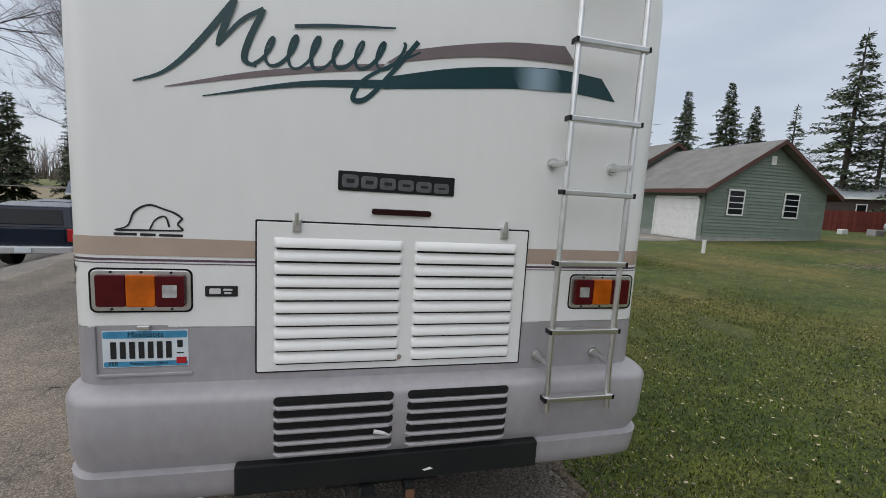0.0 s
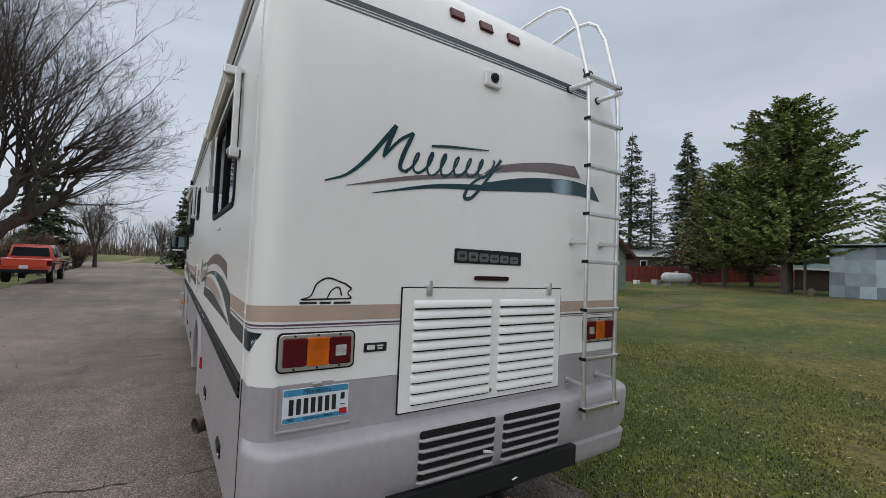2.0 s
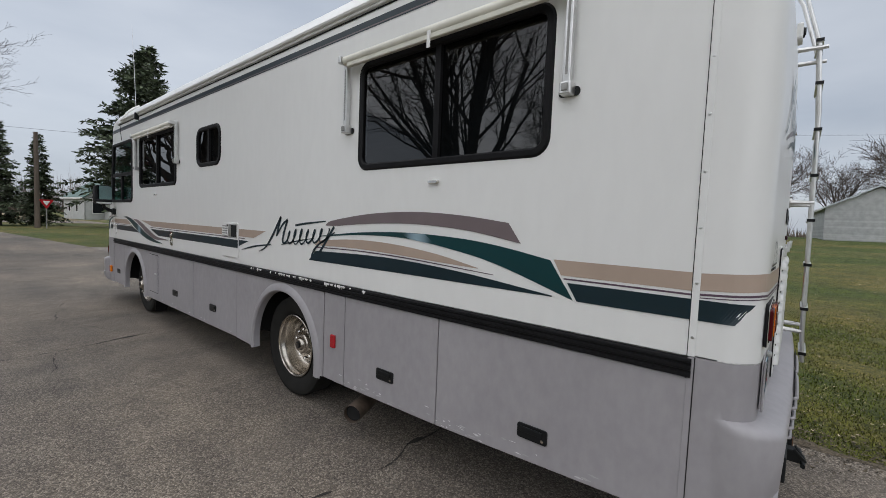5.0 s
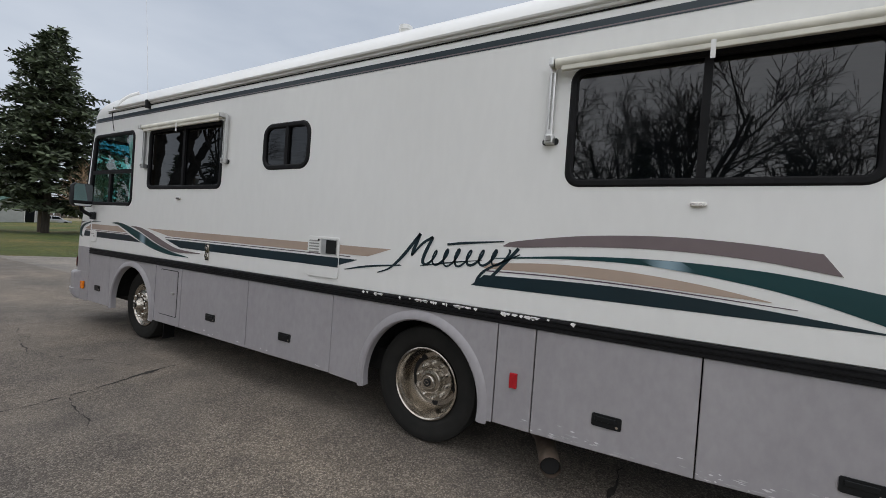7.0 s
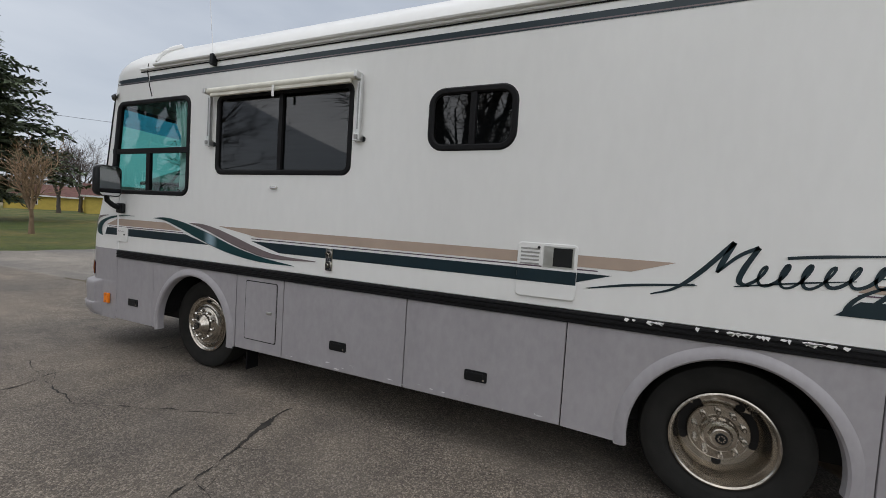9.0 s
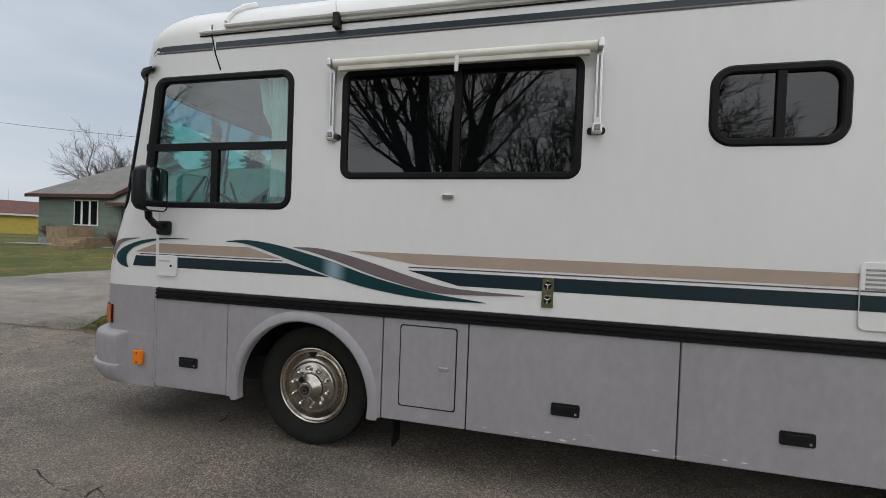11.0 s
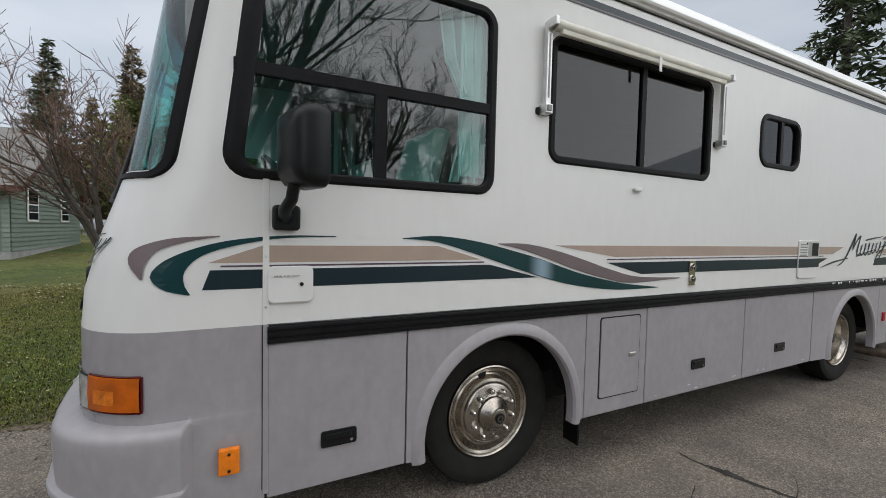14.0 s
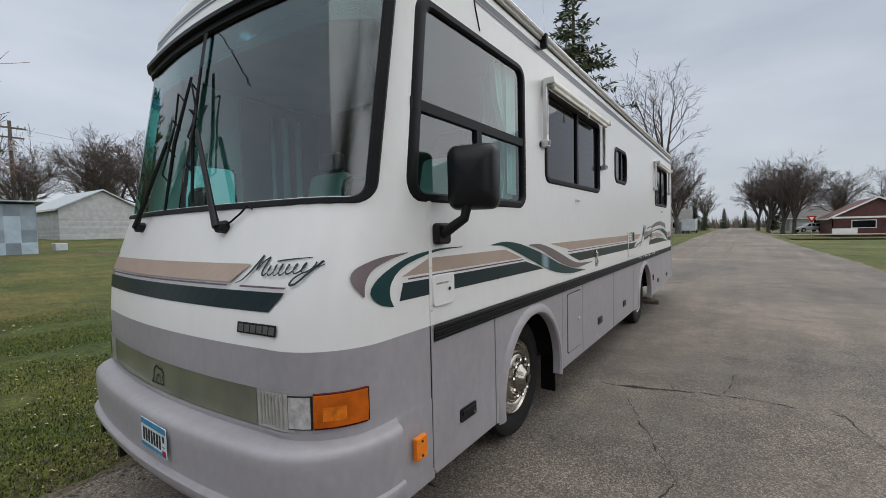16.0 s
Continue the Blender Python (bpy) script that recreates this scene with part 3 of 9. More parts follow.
def shell():
    levels = sorted({1.19, 1.35, 1.6, 1.75, 1.86, 1.895, 2.115, 2.12, 2.31, 2.70, 2.82, 2.825, 2.855, 2.92, 2.98, 3.05, 3.1, 3.15, 3.2, 3.245, 3.29, 3.335, 3.38, 3.42, 3.46, 3.50, 3.54, 3.575, 3.605})
    _, s0 = along(1.3)
    first, last = s0[0], s0[-1]
    stops = sorted({*(h[k] for h in HOLES for k in (0, 1)), *[x for x in s0 if x < 0.4 or x > 9.9], 0.26, 0.6, 1.7, 3.0, 3.7, 4.4, 5.3, 7.2, 8.2, 9.1, 9.3, 9.67, 10.035, S_WIND})
    left = []
    for z in levels:
        _, ss = along(z)
        row = []
        for s in stops:
            if s > 10.03:
                t = s + ss[-1] - last
            elif s > 9.3:
                t = 9.3 + (s - 9.3) * (0.73 + ss[-1] - last) / 0.73
            elif s < 0.6:
                t = 0.6 - (0.6 - s) * (0.6 - ss[0]) / (0.6 - first)
            else:
                t = s
            row.append(on_body(t, z))
        left.append(row)
    g = Geo()
    m = len(stops)
    for rows, flip in ((left, False), ([[mirrored(p) for p in r] for r in left], True)):
        faces = []
        for i in range(len(levels) - 1):
            for j in range(m - 1):
                sc, zc = (stops[j] + stops[j + 1]) / 2, (levels[i] + levels[i + 1]) / 2
                if sc > S_WIND and 1.86 < zc < 2.92:
                    continue
                if flip and 9.3 < sc < 9.95 and 1.895 < zc < 2.31:
                    continue
                if not flip and any(h[0] < sc < h[1] and h[2] < zc < h[3] for h in HOLES):
                    continue
                f = (i * m + j, i * m + j + 1, (i + 1) * m + j + 1, (i + 1) * m + j)
                faces.append(f if flip else f[::-1])
        g.add([p for r in rows for p in r], faces)
    top = [*left[-1], *[mirrored(p) for p in left[-1][::-1]]]
    crown = [Vector((p.x * 0.55, 5.2 + (p.y - 5.2) * 0.93, 3.675)) for p in top]
    g.grid([top, crown], close=True)
    g.add([*crown], [tuple(range(len(crown)))])
    return g


def weld(g, name, mat):
    me = g.mesh(name, mat)
    bm = bmesh.new()
    bm.from_mesh(me)
    bmesh.ops.remove_doubles(bm, verts=bm.verts, dist=0.0005)
    bmesh.ops.recalc_face_normals(bm, faces=bm.faces)
    for f in bm.faces:
        f.smooth = True
    for e in bm.edges:
        if len(e.link_faces) == 2 and e.calc_face_angle(0) > radians(40):
            e.smooth = False
    bm.to_mesh(me)
    bm.free()
    return me


body = part("body", weld(shell(), "body", M["white"]), None, coach, "white gelcoat coach body")


def lower_shell(s_from, front, levels, push):
    """Grey lower cap of the rear or the front, with its bumper swelling out by push(z)."""
    _, s0 = along(0.9)
    if front:
        stops = [s_from, 9.8, 9.92, 9.955, 9.965, 9.975, 9.985, 9.995, 10.0, *[x for x in s0 if x > 10.03]]
    else:
        stops = sorted({x for x in s0 if x < 0.09} | {0.095, 0.108, 0.12, 0.132, 0.145, 0.158, 0.2, s_from})
    rows = []
    for z in levels:
        row = []
        for s in stops:
            t = (s - s_from) / (s0[-1] - s_from) if front else (s_from - s) / (s_from - s0[0])
            ease = min(1.0, max(0.0, (s - 9.955) / 0.04)) if front else min(1.0, max(0.0, (0.155 - s) / 0.055))
            flush = on_body(s, z, 0.0)
            deep = 1.0 + 0.55 * min(1.0, max(0.0, (s - 10.15) / 0.5)) if front else 1.0
            move = on_body(s, z, deep * push(z) * (0.04 + 0.96 * ease * ease * (3 - 2 * ease))) - flush
            row.append(flush + Vector((move.x * (1.0 if front else 0.30), move.y, 0)))
        other = [mirrored(p) for p in row]
        if not front:
            other = [p + Vector((0.5 * push(z) * min(1.0, max(0.0, (0.245 - s) / 0.2)), 0, 0)) if p.x > 0.9 else p for p, s in zip(other, stops)]
        rows.append(row + other[::-1][1:] if front else other[::-1] + row[1:])
    g = Geo().grid(rows)
    return g


def rear_push(z):
    return lerp_table(((0.42, 0.0), (0.47, 0.05), (0.49, 0.07), (0.605, 0.085), (0.615, 0.055), (0.70, 0.09), (0.905, 0.10), (0.925, 0.092), (0.940, 0.07), (0.952, 0.03), (0.957, 0.0)), z)


def nose_push(z):
    return lerp_table(((0.36, 0.0), (0.385, 0.045), (0.45, 0.078), (0.522, 0.086), (0.529, 0.083), (0.535, 0.066), (0.60, 0.070), (0.74, 0.074), (0.772, 0.070), (0.786, 0.060), (0.797, 0.040), (0.803, 0.012), (0.806, 0.0)), z)


rear_cap = part("rear_cap", weld(lower_shell(0.245, False, (0.46, 0.475, 0.49, 0.54, 0.60, 0.605, 0.615, 0.63, 0.70, 0.8, 0.905, 0.915, 0.925, 0.933, 0.940, 0.947, 0.952, 0.957, 1.0, 1.1, 1.195), rear_push), "rear_cap", M["grey"]), None, coach, "grey moulded rear cap and bumper")
front_cap = part("front_cap", weld(lower_shell(9.672, True, (0.36, 0.37, 0.385, 0.42, 0.45, 0.50, 0.522, 0.529, 0.535, 0.545, 0.60, 0.70, 0.74, 0.757, 0.772, 0.786, 0.797, 0.803, 0.806, 0.83, 1.0, 1.19), nose_push), "front_cap", M["grey"]), None, coach, "grey moulded nose and front bumper")

# chassis and floor inside
part("chassis", box(-1.0, 1.0, 0.5, 9.9, 0.42, 0.62).box(-1.2, 1.2, 0.3, 2.9, 0.9, 1.16).box(-1.2, 1.2, 4.2, 7.65, 0.5, 1.16).box(-1.2, 1.2, 9.0, 10.0, 0.5, 1.14), M["void"], coach, "dark underbody")
part("floor", box(-1.26, 1.26, 0.25, 9.95, 1.15, 1.188), M["carpet"], coach)
for y0, y1 in ((2.75, 4.32), (7.62, 9.02)):
    part("wheel_housing", box(-1.22, -0.72, y0, y0 + 0.06, 0.55, 1.15).box(-1.22, -0.72, y1 - 0.06, y1, 0.55, 1.15).box(-0.74, -0.70, y0, y1, 0.45, 1.15), M["void"], coach)

# ---- side skirts ----
FRONT_AXLE, REAR_AXLE = 8.315, 3.555


def skirt_bottom(y):
    return lerp_table(((0.2, 0.47), (1.64, 0.405), (2.6, 0.385), (9.7, 0.375)), y)


def skirt_panel(y0, y1, arch=None, thick=0.03):
    lo = []
    if arch:
        r = 0.545
        a0 = math.asin((0.37 - 0.455) / r)
        lo = [(arch + r * math.cos(a), 0.455 + r * math.sin(a) * 1.04) for a in (a0 + (math.pi - 2 * a0) * k / 28 for k in range(29))]
        loop = [(y1, 1.098), (y1, skirt_bottom(y1)), *lo, (y0, skirt_bottom(y0)), (y0, 1.098)]
        return Geo().prism([(-W - 0.004, y, z) for y, z in loop], (thick, 0, 0))
    loop = [(y1, 1.098), (y1, skirt_bottom(y1)), (y0, skirt_bottom(y0)), (y0, 1.098)]
    g = Geo()
    g.prism([(-W - 0.004, y, z) for y, z in loop], (thick, 0, 0))
    return g


LATCH = (9.33, 6.41, 5.14, 2.127, 0.955)


def latch(parent, y, z):
    bezel = part("latch", Geo().prism([(-W - 0.004, *p) for p in rounded([(y - 0.088, z - 0.04), (y + 0.088, z - 0.04), (y + 0.088, z + 0.04), (y - 0.088, z + 0.04)], 0.012, 3)], (-0.008, 0, 0)), M["blackpl"], parent, "black recessed latch")
    part("handle", box(-W - 0.018, -W - 0.011, y - 0.06, y + 0.07, z - 0.004, z + 0.026), M["blackpl"], bezel, bevel=0.003)
    part("key_lock", Geo().lathe([(0.0001, -0.016), (0.008, -0.016), (0.009, -0.011)], (-W, y - 0.062, z - 0.02), 10), M["chrome"], bezel, "small chrome key lock")


SEAMS = (0.252, 1.644, 2.613, 2.893, 4.515, 5.757, 7.055, 7.67, 8.97, 9.664)
for y0, y1 in zip(SEAMS, SEAMS[1:]):
    arch = next((a for a in (FRONT_AXLE, REAR_AXLE) if y0 < a < y1), None)
    panel = part("skirt_panel" if arch or y1 - y0 < 0.35 else "bay_door", skirt_panel(y0 + 0.004, y1 - 0.004, arch), M["grey"], coach, "grey painted lower side panel", bevel=0 if arch else 0.006)
    for y in LATCH:
        if y0 < y < y1:
            latch(panel, y, 0.60)
    if arch:
        r0, r1 = 0.612, 0.545
        rows = []
        for k in range(41):
            a = -0.16 + (math.pi + 0.32) * k / 40
            c, s = math.cos(a), math.sin(a) * 1.02
            rows.append([(x, arch + r * c, 0.455 + r * s) for r, x in ((r0 + 0.012, -W - 0.003), (r0, -W - 0.012), (r0 - 0.025, -W - 0.026), (r1 + 0.012, -W - 0.026), (r1, -W - 0.012), (r1, -W + 0.05))])
        part("wheel_arch_flare", Geo().grid(rows), M["grey"], panel, "rounded grey wheel arch flare", smooth=True)
    if y0 == 7.055:
        z0, z1, a, b = 0.495, 1.052, 7.138, 7.532
        part("hatch_gap", Geo().prism([(-W - 0.004, *p) for p in rounded([(a - .009, z0 - .009), (b + .009, z0 - .009), (b + .009, z1 + .009), (a - .009, z1 + .009)], 0.02, 3)], (-0.0015, 0, 0)), M["void"], panel)
        part("hatch", Geo().prism([(-W - 0.004, *p) for p in rounded([(a, z0), (b, z0), (b, z1), (a, z1)], 0.018, 3)], (-0.007, 0, 0)), M["grey"], panel, bevel=0.002)
        part("hatch_latch", box(-W - 0.022, -W - 0.011, 7.185, 7.25, 0.765, 0.79), M["alu"], panel, "small aluminium turn latch", bevel=0.004)
    right = part("skirt_panel", Geo().prism([(W + 0.004, y, z) for y, z in ((y0, 1.098), (y0, skirt_bottom(y0)), (y1, skirt_bottom(y1)), (y1, 1.098))], (-0.03, 0, 0)) if not arch else
                 Geo().add([mirrored(p) for p in skirt_panel(y0, y1, arch).v], [f[::-1] for f in skirt_panel(y0, y1, arch).f]), M["grey"], coach)

# belt strip of ribbed black rubber, and white edge that carries the wall down to it
strip = part("belt_strip", Geo().grid([[(-W - o, y, z) for o, z in ((0.0, 1.098), (0.016, 1.102), (0.016, 1.116), (0.010, 1.120), (0.010, 1.130), (0.018, 1.134), (0.018, 1.150), (0.010, 1.154), (0.010, 1.162), (0.016, 1.166), (0.014, 1.178), (0.0, 1.184))]
                                       for y in (0.246, 3.0, 6.0, 9.662)]), M["rubber"], coach, "ribbed black rubber belt strip")
part("belt_strip", Geo().grid([[(W + o, y, z) for o, z in ((0.0, 1.098), (0.016, 1.12), (0.016, 1.17), (0.0, 1.186))] for y in (0.246, 9.662)]), M["rubber"], coach)
rng = random.Random(5)
g = Geo()
for k in range(46):
    y = rng.choice((rng.uniform(2.35, 2.85), rng.uniform(3.1, 3.55), rng.uniform(3.3, 4.2), rng.uniform(2.6, 4.2)))
    w, h = rng.uniform(0.012, 0.05), rng.uniform(0.006, 0.02)
    z = 1.18 - h
    g.add([(-W - 0.0215, y, z + h), (-W - 0.0215, y + w * 0.4, z - rng.uniform(0, 0.012)), (-W - 0.0215, y + w, z + h * 0.4), (-W - 0.0195, y + w * 0.8, z + h * 1.3)], [(0, 1, 2, 3)])
part("peeled_patches", g, M["white"], strip, "white patches where the black strip peeled", kind="stuff")

g = Geo()
for k in range(90):
    y = rng.choice((rng.gauss(1.5, 0.25), rng.gauss(2.35, 0.15), rng.uniform(0.3, 2.6), rng.uniform(4.6, 7.0)))
    z = skirt_bottom(y) + abs(rng.gauss(0.012, 0.03)) + 0.012
    a, h = rng.uniform(0.006, 0.035), rng.uniform(0.002, 0.007)
    g.add([(-W - 0.0048, y - a, z), (-W - 0.0048, y, z - h), (-W - 0.0048, y + a, z + h * rng.uniform(-0.5, 0.8)), (-W - 0.0048, y + a * 0.2, z + h)], [(0, 1, 2, 3)])
part("scuff_marks", g, M["scuff"], coach, "pale scuffs along the lower panels", kind="stuff")

# vertical cap seams with trim strips and screws
for y, z1 in ((0.25, 3.12), (9.668, 1.86)):
    seam = part("seam_trim", box(-W - 0.005, -W + 0.01, y - 0.014, y + 0.014, 1.19, z1), M["white"], coach, bevel=0.002)
    g = Geo()
    for k in range(int((z1 - 1.25) / 0.23)):
        g.lathe([(0.0001, -0.009), (0.006, -0.008), (0.007, -0.004)], (-W, y, 1.27 + 0.23 * k), 8)
    part("screws", g, M["alu"], seam, kind="stuff")
    low = part("seam_trim", box(-W - 0.007, -W + 0.01, y - 0.012, y + 0.012, 0.40 if y > 5 else 0.48, 1.188), M["grey"], coach, bevel=0.002)
    part("seam_gap", box(-W - 0.0035, -W + 0.012, y - 0.016, y + 0.016, 0.42 if y > 5 else 0.49, 1.188), M["void"], low)
part("seam_gap", box(-W - 0.0025, -W + 0.012, 0.263, 0.267, 1.19, 3.11), M["rubber"], coach)

# awning rail and gutter line along the roof edge
part("roof_rail", Geo().tube([on_body(s, 3.235, 0.006) for s in (0.22, 2, 4, 6, 8, 9.3)], 0.016, 8), M["white"], coach, "white moulded gutter rail")


part("gutter_gap", Geo().tube([on_body(s, 3.205, 0.004) for s in (0.22, 2, 4, 6, 8, 9.3)], 0.006, 6), M["rubber"], coach)

# ---- windows ----
def framed_window(outer, inset, place, r_out, pane_mat, name="window", depth=0.012, label="", mullions=()):
    """A black rubber frame round a pane; outer is a 2D polygon, place(u, v, out) lays it on the skin."""
    c = sum((Vector(p) for p in outer), Vector((0, 0))) / len(outer)
    m = len(outer)
    inner = []
    for i in range(m):
        a, b, d = (Vector(outer[k % m]) for k in (i - 1, i, i + 1))
        u, v = (b - a).normalized(), (d - b).normalized()
        nu, nv = Vector((-u.y, u.x)), Vector((-v.y, v.x))
        ins = (inset[(i - 1) % m], inset[i]) if isinstance(inset, (list, tuple)) else (inset, inset)
        sgn = 1 if nu.dot(c - b) > 0 else -1
        # meet of the two shifted edges
        p, q = b + nu * sgn * ins[0], b + nv * sgn * ins[1]
        den = u.x * v.y - u.y * v.x
        t = ((q - p).x * v.y - (q - p).y * v.x) / den
        inner.append(p + u * t)
    lo, li = rounded(outer, r_out), rounded(inner, max(0.02, r_out - 0.045))
    mid = [a.lerp(b, 0.25) for a, b in zip(lo, li)]
    mid2 = [a.lerp(b, 0.8) for a, b in zip(lo, li)]
    rows = [[place(*p, 0.0) for p in lo], [place(*p, depth) for p in mid], [place(*p, depth) for p in mid2], [place(*p, 0.002) for p in li], [place(*p, -0.03) for p in li]]
    win = part(name, Geo().grid(rows, close=True), M["rubber"], coach, label or "window with a rounded black rubber frame", smooth=True)
    for (u0, v0), (u1, v1), wd in mullions:
        d = (Vector((u1, v1)) - Vector((u0, v0))).normalized()
        nn = Vector((-d.y, d.x)) * wd / 2
        e = [Vector((u0, v0)) + nn, Vector((u1, v1)) + nn, Vector((u1, v1)) - nn, Vector((u0, v0)) - nn]
        part("mullion", Geo().add([place(*p, o) for o in (0.006, -0.03) for p in e], [(0, 1, 2, 3), (7, 6, 5, 4), (0, 4, 5, 1), (1, 5, 6, 2), (2, 6, 7, 3), (3, 7, 4, 0)]), M["rubber"], win)
    return win, li, pane_mat, place


def pane(win, pts, mat, place, out=-0.012):
    ob = part("pane", Geo().add([place(*p, out) for p in pts], [tuple(range(len(pts)))]), mat, win, "dark tinted glass" if mat is M["gd"] else "green tinted glass")
    ob.visible_shadow = False
    return ob


def side_window(y0, y1, z0, z1, mid, r):
    win, li, mt, pl = framed_window([(y1, z0), (y0, z0), (y0, z1), (y1, z1)], 0.05, on_side, r, M["gd"], mullions=(((mid, z0 + 0.03), (mid, z1 - 0.03), 0.045),))
    lo, hi = min(p.y for p in li), max(p.y for p in li)
    pane(win, [p for p in [(mid, lo), *sort_arc(li, lambda p: p.x > mid), (mid, hi)]], M["gd"], pl, -0.010)
    pane(win, [p for p in [(mid, hi), *sort_arc(li, lambda p: p.x < mid)[::1], (mid, lo)]], M["gd"], pl, -0.018)
    return win


def sort_arc(loop, keep):
    """The run of a closed loop that passes the test, in order, upward on the larger side and downward on the other."""
    n = len(loop)
    i0 = next(i for i in range(n) if keep(loop[i]) and not keep(loop[i - 1]))
    run = []
    k = i0
    while keep(loop[k % n]) and len(run) < n:
        run.append(loop[k % n]); k += 1
    big = run[0].x > loop[i0 - 1].x
    if (big and run[0].y > run[-1].y) or (not big and run[0].y < run[-1].y):
        run = run[::-1]
    return run


# pleated sheet added behind the tinted panes so they read less black
def blind(y0, y1, z0, z1, win):
    rows = [[(-W + 0.09 + 0.006 * (k % 2), y, z0 + (z1 - z0) * k / 24) for y in (y0, y1)] for k in range(25)]
    part("blind", Geo().grid(rows), M["blind"], win, "added grey sheet that lifts the tone of the dark glass")


blind(0.93, 2.52, 2.05, 2.88, side_window(0.945, 2.505, 2.07, 2.862, 1.73, 0.10))
blind(4.94, 5.68, 2.25, 2.76, side_window(4.957, 5.666, 2.266, 2.742, 5.30, 0.13))
blind(6.36, 8.07, 2.06, 2.88, side_window(6.375, 8.05, 2.075, 2.868, 7.19, 0.09))

cab, li, _, pl = framed_window([(9.857, 1.845), (8.444, 1.845), (8.444, 2.904), (9.728, 2.904)], [0.05, 0.05, 0.05, 0.085], on_side, 0.11, M["gg"], "cab_window",
                               mullions=(((9.80, 2.335), (8.46, 2.335), 0.055), ((9.135, 1.87), (9.135, 2.33), 0.06)))
pane(cab, li, M["gg"], pl)
cab2, li2, _, pl2 = framed_window([(9.857, 1.845), (9.25, 1.845), (9.25, 2.36), (9.79, 2.36)], [0.05, 0.05, 0.05, 0.085], lambda y, z, o=0.0: mirrored(on_side(y, z, o)), 0.11, M["gg"], "cab_window")
pane(cab2, li2, M["gg"], pl2)

# windshield, wrapping round the corners of the nose
def on_wind(u, v, out=0.0):
    """u runs from -1 at the left corner post to 1 at the right one."""
    pts, ss = along(v)
    s_edge = ss[-1] - WRAP
    p = on_body(ss[-1] - abs(u) * (ss[-1] - s_edge), v, out)
    return mirrored(p) if u > 0 else p


def wind_frame():
    loops = []
    L = 1.30
    for r, ins, out in ((0.10, 0.0, 0.0), (0.095, 0.012, 0.014), (0.07, 0.05, 0.014), (0.06, 0.06, 0.0), (0.06, 0.06, -0.02)):
        poly = [(-L + ins, 1.825 + 0.55 * ins), (L - ins, 1.825 + 0.55 * ins), (L - ins, 2.965 - ins), (-L + ins, 2.965 - ins)]
        lp = []
        base = rounded(poly, r, 6)
        for a, b in zip(base, base[1:] + base[:1]):
            k = max(1, int(abs(b.x - a.x) / 0.09))
            if k > 3:
                k = 24
            lp += [a.lerp(b, i / k) for i in range(k)]
        loops.append([on_wind(p.x / L, p.y, out) for p in lp])
        last = lp
    return loops, last


loops, inner_loop = wind_frame()
wind = part("windshield", Geo().grid(loops, close=True), M["rubber"], coach, "wide wraparound windshield in a black rubber seal", smooth=True)
rows = [[on_wind(u / 24, z, -0.008) for u in range(-23, 24)] for z in (1.84, 2.0, 2.2, 2.4, 2.6, 2.8, 2.945)]
for k, cols in enumerate((range(0, 24), range(23, 47))):
    p = part("pane", Geo().grid([[r[c] for c in cols] for r in rows]), M["gs"], wind, "green tinted windshield glass", smooth=True)
    p.visible_shadow = False
for cols in (range(0, 24), range(23, 47)):
    rows = [[on_wind(u / 24, z, -0.012) for u in range(-23, 24)] for z in (2.70, 2.80, 2.945)]
    p = part("shade_band", Geo().grid([[r[c] for c in cols] for r in rows]), M["gb"], wind, "blue shade band along the top of the glass", smooth=True)
    p.visible_shadow = False
part("centre_bar", Geo().grid([[on_front(x, z, 0.012) for x in (-0.022, 0.022)] for z in (1.86, 2.2, 2.6, 2.94)]), M["rubber"], wind)
part("brow", Geo().grid([[on_wind(u / 12, z, o) for u in range(-13, 14)] for z, o in ((2.955, 0.012), (2.962, 0.045), (2.985, 0.05), (3.01, 0.012))]), M["blackpl"], wind, "dark olive brow strip above the glass", smooth=True)

